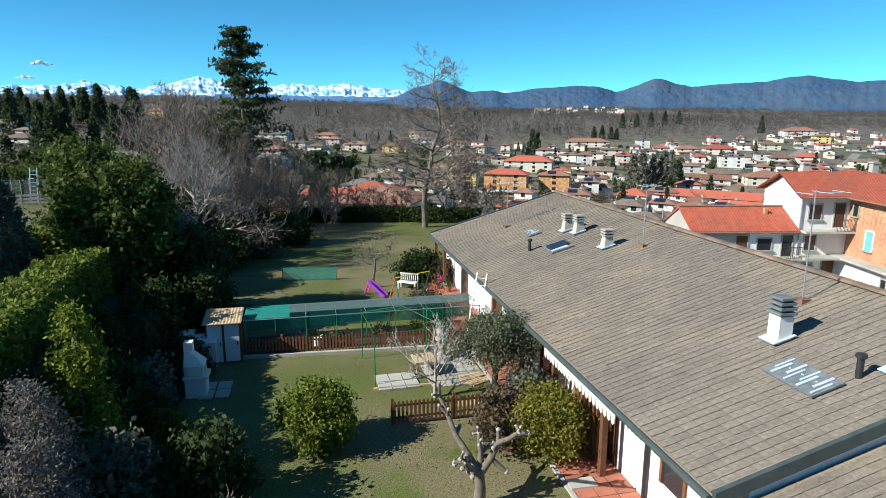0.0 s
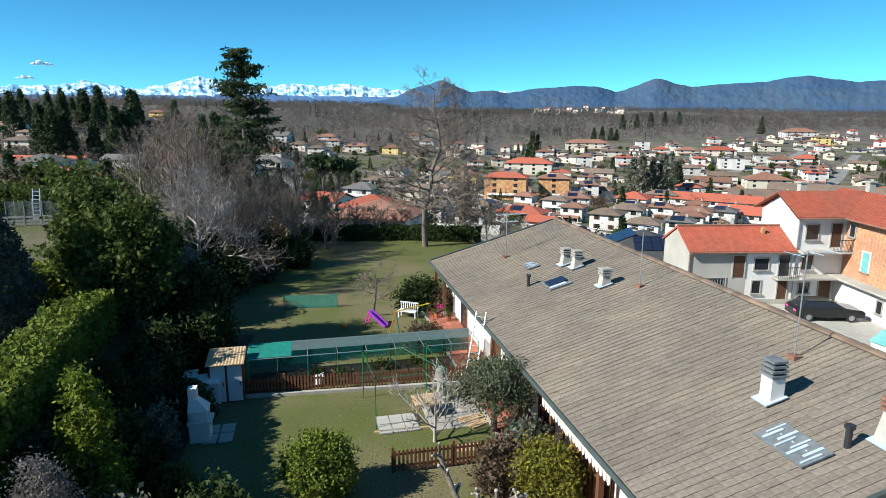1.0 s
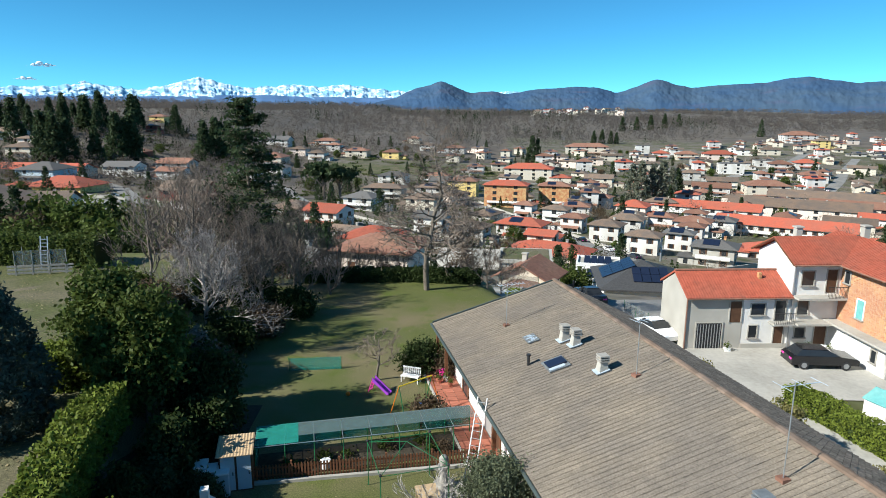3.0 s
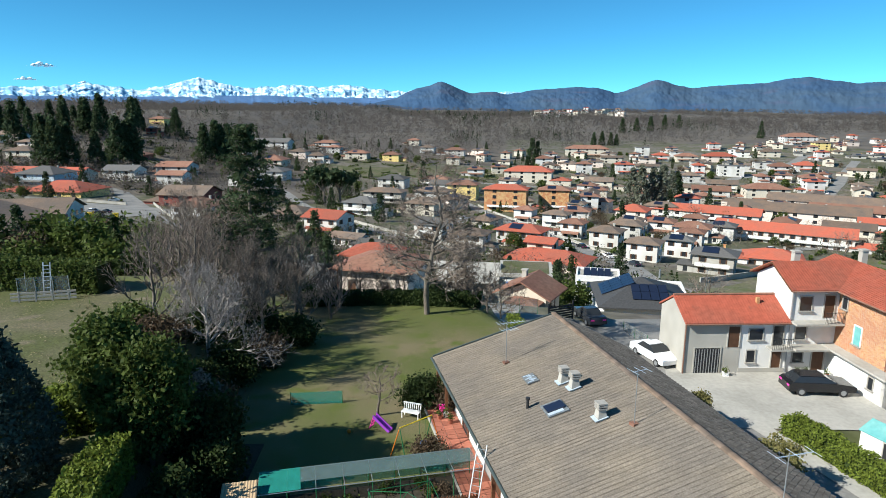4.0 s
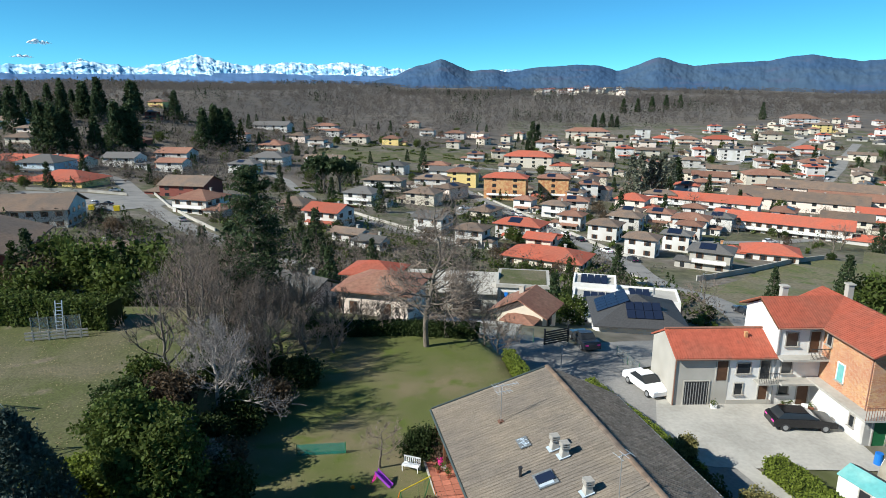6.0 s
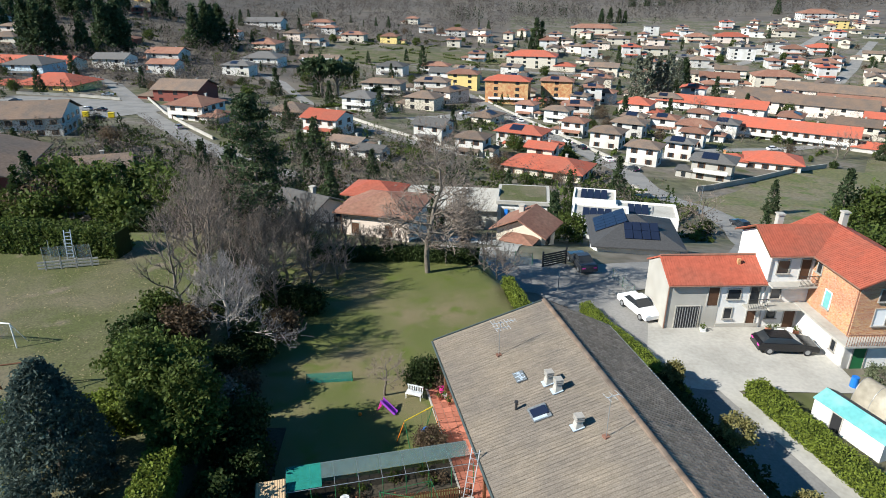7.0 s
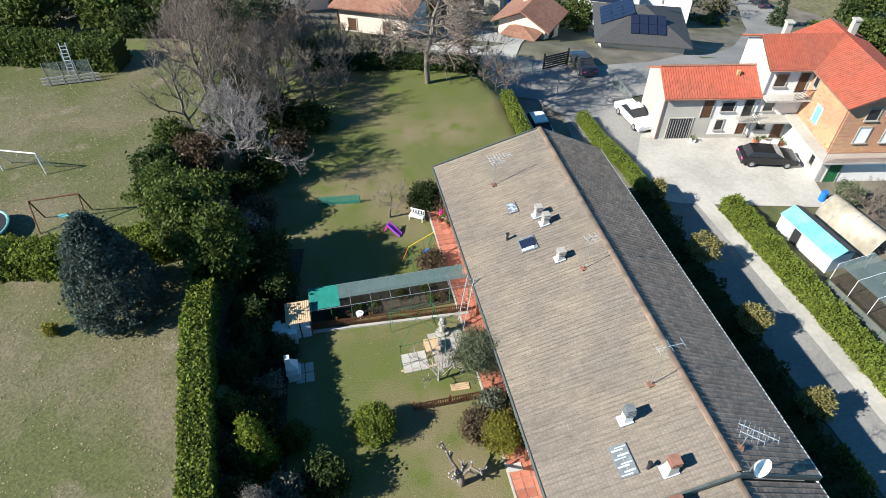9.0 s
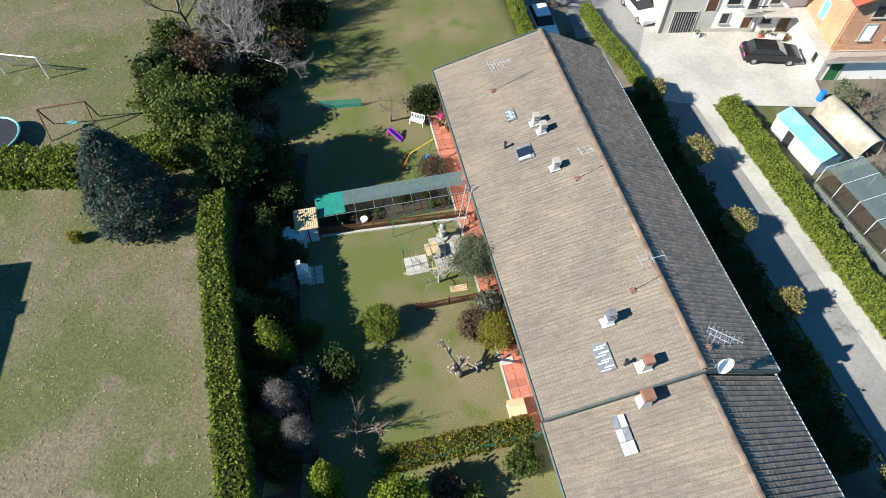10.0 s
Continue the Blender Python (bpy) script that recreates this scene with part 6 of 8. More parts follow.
# ---- roof of the long house: tiles, ridge, chimneys, skylights, aerials ----
TO_HOUSE = HOUSE.inverted()
SL = math.atan2(Z_TOP - Z_L, -EAVE_L)
SR = math.atan2(Z_TOP - Z_R, EAVE_R)


def roof_z(x, drop=0.0):
    return (Z_TOP + x * math.tan(SL) if x < 0 else Z_TOP - x * math.tan(SR)) - drop


def tile_mesh(name, w, ln, t, mat, roll=0.0):
    """A roof tile lying along its slope: raised lower edge, a rolled side."""
    v = [(-w / 2, 0, t * 0.5), (w / 2, 0, t * 0.5), (w / 2, ln, 0), (-w / 2, ln, 0), (-w / 2, 0, t * 1.6), (w * 0.28, 0, t * 1.6), (w * 0.28, ln, t), (-w / 2, ln, t),
         (w * 0.38, 0, t * 2.1 + roll), (w / 2, 0, t * 2.1 + roll * 0.7), (w / 2, ln, t * 1.5 + roll * 0.7), (w * 0.38, ln, t * 1.5 + roll)]
    f = [(0, 1, 9, 8, 5, 4), (4, 5, 6, 7), (5, 8, 11, 6), (8, 9, 10, 11), (1, 2, 10, 9), (3, 0, 4, 7), (2, 3, 7, 6, 11, 10)]
    return Shape().add(v, f).mesh(name, mat)


def tile_slope(owner, side, y_from, y_to, drop, mat, singles=0):
    """Courses of tiles over one slope; the first columns as pieces of their own, the rest joined."""
    rng = np.random.default_rng(5)
    w, step, t = (0.22, 0.33, 0.014) if side < 0 else (0.26, 0.33, 0.026)
    run = -EAVE_L if side < 0 else EAVE_R
    ang = SL if side < 0 else SR
    length = run / math.cos(ang)
    rows, cols = int(length / step), int(abs(y_to - y_from) / w)
    me = tile_mesh("tile", w * (0.985 if side < 0 else 0.88), step * (1.06 if side < 0 else 0.93), t, mat, 0.010 if side < 0 else 0.055)
    co = np.array([v.co for v in me.vertices])
    polys = [tuple(p.vertices) for p in me.polygons]
    sv, sf, made = [], [], 0
    for c in range(cols):
        for r in range(rows):
            y = y_from + (c + 0.5) * w * (1 if y_to > y_from else -1)
            s = r * step
            x = (EAVE_L + s * math.cos(ang)) if side < 0 else (EAVE_R - s * math.cos(ang))
            z = (Z_L if side < 0 else Z_R) + s * math.sin(ang) - drop - 0.045
            tw = rng.normal() * 0.006
            m = Matrix.Translation((x, y, z + rng.uniform(0, 0.008))) @ pose(0, 0, 0, 0, 0, -90 if side < 0 else 90) @ pose(0, 0, 0, math.degrees(ang) + rng.normal() * 0.4, 0, math.degrees(tw))
            if made < singles:
                place("tile", me, owner, m=m)
                made += 1
            else:
                a = np.array(m)
                sv.append(co @ a[:3, :3].T + a[:3, 3])
                k = (len(sv) - 1) * len(co)
                sf += [tuple(i + k for i in p) for p in polys]
    big = bpy.data.meshes.new("tiles")
    big.from_pydata(np.concatenate(sv).tolist(), [], sf)
    big.materials.append(mat)
    tagged(place("tiles", big, owner), kind="stuff")


def kid(owner, name):
    return [o for o in owner.children if o.name.split(".")[0] == name][0]


def loc(wx, wy):
    p = TO_HOUSE @ Vector((wx, wy, 0))
    return p.x, p.y


def roof_chimney(wx, wy, w, h, kind):
    x, y = loc(wx, wy)
    z = roof_z(x)
    c = Shape()
    if kind == "tapered":
        a, b = w * 0.75, w * 0.42
        c.add([(-a, -a, -0.5), (a, -a, -0.5), (a, a, -0.5), (-a, a, -0.5), (-b, -b, h), (b, -b, h), (b, b, h), (-b, b, h)],
              [(3, 2, 1, 0), (4, 5, 6, 7), (0, 1, 5, 4), (1, 2, 6, 5), (2, 3, 7, 6), (3, 0, 4, 7)])
        ch = c.lay("chimney", M_CONC, row_house, "pale tapered chimney with a slatted cap", m=pose(x, y, z))
        for i in range(3):
            Shape().box(-b - 0.06, b + 0.06, -b - 0.06, b + 0.06, h + 0.02 + i * 0.11, h + 0.08 + i * 0.11).lay("cap_tile", M_RUST if h > 0.5 else M_STONE, ch)
        Shape().box(-b + 0.04, b - 0.04, -b + 0.04, b - 0.04, h, h + 0.28).lay("flue", M_DARKMETAL, ch)
    else:
        c.box(-w / 2, w / 2, -w / 2, w / 2, -0.5, h)
        ch = c.lay("chimney", M_WHITE, row_house, "white chimney with a louvred concrete cap", m=pose(x, y, z))
        for i in range(4):
            e = w * 0.62 - i * 0.012
            Shape().box(-e, e, -e, e, h + 0.04 + i * 0.12, h + 0.10 + i * 0.12).lay("louvre", M_LEADDARK, ch)
        Shape().box(-w * 0.4, w * 0.4, -w * 0.4, w * 0.4, h, h + 0.44).lay("flue", M_DARKMETAL, ch)
    tilt = pose(0, 0, 0, 0, -math.degrees(SL), 0)
    Shape().box(-w * 0.95, w * 0.75, -w * 0.7, w * 0.7, 0.05, 0.08).lay("flashing", M_LEADFLASH, ch, m=tilt)


roof_chimney(8.15, 14.45, 0.38, 0.6, "louvred")
roof_chimney(9.45, 12.0, 0.42, 0.65, "tapered")
roof_chimney(5.98, 27.3, 0.36, 0.48, "tapered")
roof_chimney(5.62, 28.05, 0.36, 0.48, "tapered")
roof_chimney(6.50, 24.4, 0.36, 0.42, "tapered")


def roof_pad(wx, wy, name, label, build):
    x, y = loc(wx, wy)
    p = new(name)
    p.parent = row_house
    p.matrix_basis = pose(x, y, roof_z(x) + 0.02) @ pose(0, 0, 0, 0, -math.degrees(SL), 0)
    p["label"] = label
    build(p)
    return p


def glazed(n_, w, ln, glass):
    def build(p):
        for i in range(n_):
            Shape().box(-ln / 2 + 0.19 * ((i * 7) % 3), ln / 2 - 0.17 * ((i * 5 + 1) % 3), -w / 2 + i * w / n_, -w / 2 + (i + 0.42 + 0.2 * (i % 2)) * w / n_, 0.05, 0.075).lay("strip", M_LEADFLASH, p)
        Shape().box(-ln / 2 - 0.05, ln / 2 + 0.05, -w / 2 - 0.06, w / 2 + 0.04, 0.0, 0.045).lay("sheet", M_LEADDARK, p)
        if glass:
            Shape().box(-0.42, 0.42, -0.3, 0.3, 0.04, 0.13).lay("pane", M_SOLAR, p)
    return build


roof_pad(7.72, 12.65, "skylight", "patched roof light of silvery metal strips", glazed(11, 1.35, 0.7, False))
roof_pad(4.86, 25.95, "skylight", "dark roof window with pale metal flashing", glazed(2, 1.0, 0.9, True))
roof_pad(4.2, 29.1, "skylight", "patched roof light of silvery metal strips", glazed(7, 0.8, 0.5, False))
for wx, wy in ((8.63, 12.2), (3.75, 26.6)):
    x, y = loc(wx, wy)
    Shape().tube((x, y, roof_z(x) - 0.1), (x, y, roof_z(x) + 0.42), 0.07, None, 8).tube((x, y, roof_z(x) + 0.42), (x, y, roof_z(x) + 0.5), 0.11, 0.11, 8).lay("vent_pipe", M_DARKMETAL, row_house, "dark vent pipe")

for h_, y0, y1, drop in ((row_house, 0.0, -25.3, 0.0), (row_house_2, -25.3, -36.0, 0.45)):
    n_ = int((y0 - y1) / 0.42)
    for i in range(n_):
        ya = y0 - i * 0.42
        s = Shape()
        ring = [(0.17 * math.cos(a), 0.09 * math.sin(a)) for a in (0, 0.8, 1.57, 2.34, 3.14)]
        v = [(x, ya, Z_TOP - drop + 0.0 + z) for x, z in ring] + [(x * 0.9, ya - 0.45, Z_TOP - drop - 0.012 + z) for x, z in ring]
        s.add(v, [(k, k + 1, 6 + k, 5 + k) for k in range(4)] + [(0, 4, 3, 2, 1), (5, 6, 7, 8, 9)])
        s.lay("ridge_tile", M_BROWN, h_)
    e0, e1 = y0 + 0.02, y1
    Shape().tube((EAVE_L - 0.07, e0, Z_L - drop - 0.12), (EAVE_L - 0.07, e1, Z_L - drop - 0.12), 0.075, None, 8).lay("gutter", M_COPPER, h_, "grey-green metal gutter")
    # White here paints in the sunlight along the lane-side gutter.
    Shape().tube((EAVE_R + 0.07, e0, Z_R - drop - 0.10), (EAVE_R + 0.07, e1, Z_R - drop - 0.10), 0.07, None, 8).lay("gutter", M_WPAINT, h_, "metal gutter coloured white for its sunlit edge")
# verge boards at both ends
for y, z in ((0.03, 0.0), (-25.33, 0.0)):
    for xa, za, xb, zb in ((EAVE_L, Z_L, 0, Z_TOP), (0, Z_TOP, EAVE_R, Z_R)):
        Shape().add([(xa, y - 0.05, za - 0.24), (xb, y - 0.05, zb - 0.24), (xb, y + 0.05, zb - 0.24), (xa, y + 0.05, za - 0.24), (xa, y - 0.05, za + 0.03), (xb, y - 0.05, zb + 0.03), (xb, y + 0.05, zb + 0.03), (xa, y + 0.05, za + 0.03)],
                    [(3, 2, 1, 0), (4, 5, 6, 7), (0, 1, 5, 4), (1, 2, 6, 5), (2, 3, 7, 6), (3, 0, 4, 7)]).lay("verge", M_COPPER, row_house, "grey-green metal verge")


def aerial(wx, wy, height, turn, label, booms=((1.0, 1.3, 9), (0.78, 0.8, 5)), lean=0.0):
    x, y = loc(wx, wy)
    p = HOUSE @ Vector((x, y, roof_z(x)))
    a = root("tv_aerial", pose(p.x, p.y, p.z - 0.05, 0, lean, turn), label, "aerial")
    Shape().box(-0.14, 0.14, -0.14, 0.14, 0.0, 0.12).lay("base", M_RUST, a)
    Shape().tube((0, 0, 0), (0, 0, height), 0.02, None, 6).lay("mast", M_METAL, a)
    for f, ln, n in booms:
        z = height * f
        b = Shape().tube((-ln * 0.35, 0, z), (ln * 0.65, 0, z), 0.014, None, 5).lay("boom", M_LEADFLASH, a)
        for i in range(n):
            t = -ln * 0.33 + ln * 0.96 * i / (n - 1)
            hw = 0.34 - 0.018 * i
            Shape().tube((t, -hw, z + 0.02), (t, hw, z + 0.02), 0.008, None, 4).lay("element", M_LEADFLASH, b)
    return a


aerial(3.24, 31.5, 2.3, 20, "thin metal television aerial on the roof", ((0.98, 1.5, 8), (0.82, 0.9, 5)))
aerial(7.6, 23.4, 2.4, 25, "tall thin metal mast on the roof", ((0.97, 0.7, 3),))
aerial(9.52, 16.0, 3.0, 15, "tall thin metal mast on a red base", ((0.97, 1.3, 3),), 0.0)
dish_at = HOUSE @ Vector((0.6, -25.2, Z_TOP - 0.2))
sat = root("satellite_dish", pose(dish_at.x, dish_at.y, dish_at.z - 0.1, 0, 0, 200), "white satellite dish beside a metal aerial on the ridge", "satellite dish")
Shape().tube((0, 0, 0), (0, 0, 0.7), 0.03, None, 6).lay("mast", M_METAL, sat)
dish = Shape()
rings = [[(0.11 * k * math.cos(i * math.pi / 8), 0.02 * k * k, 0.11 * k * math.sin(i * math.pi / 8)) for i in range(16)] for k in range(1, 5)]
v = [(0, 0, 0)] + [p for r in rings for p in r]
f = [(0, 1 + i, 1 + (i + 1) % 16) for i in range(16)] + [(1 + k * 16 + i, 17 + k * 16 + i, 17 + k * 16 + (i + 1) % 16, 1 + k * 16 + (i + 1) % 16) for k in range(3) for i in range(16)]
dish.add(v, f).lay("dish", M_WPAINT, sat, smooth=True, m=pose(0, 0.05, 0.75, 25))
aerial(12.6, 12.9, 1.6, -30, "metal television aerial beside the dish", ((0.98, 1.6, 9), (0.7, 1.0, 5)))
# small chimney and roof light of the next house
x_, y_ = loc(9.3, 10.5)
ch = Shape().add([(-0.34, -0.34, -0.5), (0.34, -0.34, -0.5), (0.34, 0.34, -0.5), (-0.34, 0.34, -0.5), (-0.2, -0.2, 0.7), (0.2, -0.2, 0.7), (0.2, 0.2, 0.7), (-0.2, 0.2, 0.7)],
                 [(3, 2, 1, 0), (4, 5, 6, 7), (0, 1, 5, 4), (1, 2, 6, 5), (2, 3, 7, 6), (3, 0, 4, 7)]).lay("chimney", M_CONC, row_house_2, "pale tapered chimney", m=pose(x_, y_, roof_z(x_, 0.45)))
for i in range(3):
    Shape().box(-0.27, 0.27, -0.27, 0.27, 0.72 + i * 0.12, 0.79 + i * 0.12).lay("cap_tile", M_RUST, ch)
x_, y_ = loc(8.27, 9.0)
sk = new("skylight")
sk.parent = row_house_2
sk.matrix_basis = pose(x_, y_, roof_z(x_, 0.45) + 0.03) @ pose(0, 0, 0, 0, -math.degrees(SL), 0)
for i in range(3):
    for j in range(2):
        Shape().box(-0.3 + j * 0.32, 0.0 + j * 0.32, -0.85 + i * 0.62, -0.27 + i * 0.62, 0.03, 0.08).lay("pane", M_LEADFLASH if (i + j) % 2 or i == 0 else M_LEADDARK, sk)

# garden front: doors, posts, awning, terrace
lt = pose(0, 0, 0, 0, 0, -90)
# Dark panes and doors on the flat wall paint in the shaded loggia recess.
for a, b, z0, z1, mat, nm in ((4.2, 5.2, 0.0, 2.1, M_GLASS, "glass_door"), (9.6, 10.6, 0.0, 2.1, M_SHUTTER, "door"), (12.0, 14.2, 0.0, 2.15, M_GLASS, "glass_door"), (15.2, 17.2, 0.0, 2.15, M_GLASS, "glass_door"), (18.0, 20.4, 0.0, 2.2, M_SHUTTER, "door"), (22.6, 23.4, 0.9, 2.0, M_GLASS, "window")):
    opening(row_house, a, b, z0, z1, -6.6, mat, M_WOOD, name=nm, turn=lt, sill=False)
for y in (-0.4, -2.6, -11.4, -14.8, -17.6, -20.8):
    Shape().box(-7.25, -7.1, y - 0.08, y + 0.08, -0.1, Z_L - 0.15).lay("post", M_WOOD, row_house, "brown wooden post")
Shape().tube((-6.7, -22.0, 0), (-6.7, -22.0, 2.4), 0.05, None, 6).lay("downpipe", M_DARKMETAL, row_house)
aw = root("awning", HOUSE @ pose(-7.45, -19.6, 2.28), "rolled cream awning with a scalloped valance under the eave", "awning")
for i in range(22):
    Shape().prism([(0, -2.2 + i * 0.2, 0), (0.0, -2.0 + i * 0.2, 0), (0.0, -2.03 + i * 0.2, -0.26), (0.0, -2.1 + i * 0.2, -0.32), (0.0, -2.17 + i * 0.2, -0.26)], (0.02, 0, 0)).lay("scallop", M_PALE, aw)
Shape().tube((0.06, -2.2, 0.02), (0.06, 2.2, 0.02), 0.05, None, 8).lay("roller", M_PALE, aw)
for i in range(9):
    Shape().box(-7.0, -6.95, -20.6 + i * 0.24, -20.48 + i * 0.24, 0.0, 1.9).lay("slat", M_WOOD, row_house, "brown wooden slat")

terrace = root("terrace", HOUSE, "terracotta tiled walk along the garden front", "terrace", kind="structure")
Shape().box(-8.15, -6.6, -25.2, -0.3, -0.3, 0.04).lay("bed", M_CONC, terrace)
tm = Shape().box(-0.235, 0.235, -0.235, 0.235, 0.0, 0.03).mesh("tile", M_TERRA)
for i in range(3):
    for j in range(50):
        place("tile", tm, terrace, m=pose(-7.88 + i * 0.495, -0.6 - j * 0.495, 0.042))
Shape().box(-8.25, -8.15, -25.2, -0.3, -0.3, 0.08).lay("kerb", M_CONC, terrace)


# ---- garden things ----
def see_through(mat, amount):
    t = mat.node_tree
    tr, mx = t.nodes.new("ShaderNodeBsdfTransparent"), t.nodes.new("ShaderNodeMixShader")
    mx.inputs[0].default_value = amount
    t.links.new(t.nodes["Principled BSDF"].outputs[0], mx.inputs[1])
    t.links.new(tr.outputs[0], mx.inputs[2])
    t.links.new(mx.outputs[0], t.nodes["Material Output"].inputs["Surface"])
    return mat


see_through(M_NETSHEET, 0.62)
M_NETGREEN = see_through(material("teal_shade_net", (0.03, 0.30, 0.24), rough=0.8, vary=0.2, scale=4), 0.5)
M_WIRE = see_through(material("grey_wire_mesh", (0.25, 0.27, 0.26), rough=0.6, vary=0.1), 0.75)


def picket_fence(a, b, height, label, gap=0.125, kerb=False):
    a, b = Vector((*a, 0)), Vector((*b, 0))
    ln = (b - a).length
    f = root("picket_fence", pose(a.x, a.y, 0, 0, 0, math.degrees(math.atan2(b.y - a.y, b.x - a.x))), label, "fence")
    me = Shape().prism([(-0.035, -0.012, 0.06), (0.035, -0.012, 0.06), (0.035, -0.012, height - 0.05), (0, -0.012, height), (-0.035, -0.012, height - 0.05)], (0, 0.024, 0)).mesh("picket", M_WOOD)
    for i in range(int(ln / gap)):
        place("picket", me, f, m=pose(0.06 + i * gap, -0.03, 0))
    for z in (0.2, height - 0.2):
        Shape().box(0, ln, -0.018, 0.018, z, z + 0.06).lay("rail", M_WOOD, f)
    n = max(2, int(ln / 1.6))
    for i in range(n + 1):
        Shape().box(ln * i / n - 0.04, ln * i / n + 0.04, 0.02, 0.10, -0.1, height + 0.06).lay("post", M_WOOD, f)
    if kerb:
        Shape().box(-0.6, ln + 0.1, -0.28, -0.12, -0.1, 0.12).lay("kerb", M_CONC, f, "pale concrete kerb")
    return f


picket_fence((-8.0, 22.35), (1.35, 23.85), 0.72, "low dark wooden picket fence along the vegetable bed", kerb=True)
picket_fence((-1.48, 17.12), (2.2, 17.95), 0.78, "low brown wooden picket fence across the lawn")
picket_fence((2.6, 18.6), (3.4, 15.9), 0.8, "low dark wooden picket fence beside the terrace")

# net tunnel over the vegetable bed
ang = math.degrees(math.atan2(2.1, 9.2))
tun = root("vegetable_tunnel", pose(-7.6, 22.9, 0, 0, 0, ang), "long vegetable bed under a grey-green net on a metal frame", "garden tunnel")
Shape().box(0, 9.3, -0.3, 1.5, -0.1, 0.06).lay("soil", M_SOIL, tun, "dark turned soil")
for i in range(9):
    for y in (-0.25, 1.45):
        Shape().tube((i * 1.16, y, 0), (i * 1.16, y, 1.35), 0.02, None, 5).lay("post", M_GREENPAINT, tun)
for y in (-0.25, 1.45):
    Shape().tube((0, y, 1.35), (9.3, y, 1.35), 0.018, None, 5).lay("rail", M_METAL, tun)
for i in range(9):
    Shape().tube((i * 1.16, -0.25, 1.35), (i * 1.16, 1.45, 1.35), 0.014, None, 5).lay("crossbar", M_METAL, tun)
Shape().box(1.7, 9.25, 0.35, 1.48, 1.365, 1.372).lay("net", M_NETSHEET, tun, "grey-green translucent net")
Shape().box(0, 9.3, 1.46, 1.468, 0.35, 1.36).lay("back_net", M_NETGREEN, tun, "teal shade net")
Shape().box(0, 1.7, -0.2, 1.48, 1.365, 1.372).lay("end_net", M_NETGREEN, tun, "teal shade net")
Shape().box(-0.01, -0.002, -0.2, 1.46, 0.2, 1.36).lay("side_net", M_NETGREEN, tun, "teal shade net")
rng = np.random.default_rng(77)
for i in range(16):
    x, y = rng.uniform(0.6, 9.0), rng.uniform(-0.1, 1.2)
    p = rng.normal(size=(130, 3)) * np.array([0.16, 0.16, 0.12]) + np.array([x, y, 0.2])
    v, f = leaf_cards(rng, p, 0.06)
    place("plant", mesh_np("plant", v, f, M_LEAF if i % 3 else M_LEAF_BROWN), tun)
bucket = root("bucket", pose(-4.9, 23.35, 0.06), "white plastic tub standing in the bed", "tub")
Shape().tube((0, 0, 0), (0, 0, 0.34), 0.17, 0.23, 12).lay("tub", M_WPAINT, bucket)
Shape().tube((-0.2, 0, 0.34), (0.2, 0, 0.5), 0.012, None, 5).lay("handle", M_WPAINT, bucket)

# sheds by the bed
shed = root("garden_shed", pose(-8.1, 22.3, 0, 0, 0, ang) @ Matrix.Scale(0.88, 4), "small shed with pale doors and a corrugated yellowish roof", "shed")
Shape().box(-0.75, 0.65, -0.55, 0.75, 0, 1.75).lay("body", M_WOOD, shed)
for x in (-0.68, 0.0):
    d = Shape().box(x, x + 0.58, -0.6, -0.55, 0.08, 1.68).lay("door", M_BLUEP, shed, "pale blue-white door")
    Shape().box(x + 0.48, x + 0.52, -0.64, -0.6, 0.8, 0.95).lay("handle", M_DARKMETAL, d)
cor = []
for i in range(25):
    cor.append((-0.85 + i * 0.065, 0.02 * (i % 2)))
v = [(x, -0.75, 1.78 + z) for x, z in cor] + [(x, 0.9, 1.95 + z) for x, z in cor] + [(x, -0.75, 1.76) for x, z in cor] + [(x, 0.9, 1.93) for x, z in cor]
k = len(cor)
Shape().add(v, [(i, i + 1, k + i + 1, k + i) for i in range(k - 1)] + [(2 * k + i + 1, 2 * k + i, 3 * k + i, 3 * k + i + 1) for i in range(k - 1)] + [(i + 1, i, 2 * k + i, 2 * k + i + 1) for i in range(k - 1)]).lay("roof", M_PALEWOOD, shed, "corrugated yellowish sheet roof")
for i, (x, h_) in enumerate(((-9.35, 1.15), (-9.0, 1.0), (-8.5, 0.95))):
    cb = root("storage_box", pose(x, 21.75 - 0.05 * i, 0, 0, 0, ang), "pale blue-grey plastic storage cabinet beside the shed", "cabinet", "storage cabinets")
    Shape().box(-0.2, 0.24, -0.3, 0.3, 0, h_).lay("body", M_BLUEP, cb)
    Shape().box(-0.23, 0.27, -0.33, 0.33, h_, h_ + 0.06).lay("lid", M_WPAINT, cb)

# masonry barbecue
bbq = root("barbecue", pose(-8.0, 19.2, 0, 0, 0, 12) @ Matrix.Scale(0.8, 4), "white masonry barbecue with a stepped chimney", "barbecue")
Shape().box(-0.45, 0.35, -0.4, 0.4, 0, 0.8).lay("base", M_WHITE, bbq)
Shape().box(-0.5, 0.45, -0.45, 0.45, 0.8, 0.9).lay("hearth", M_WHITE, bbq)
Shape().box(-0.45, -0.3, -0.4, 0.4, 0.9, 1.35).box(-0.45, 0.3, -0.4, -0.28, 0.9, 1.35).box(-0.45, 0.3, 0.28, 0.4, 0.9, 1.35).lay("firebox", M_WHITE, bbq)
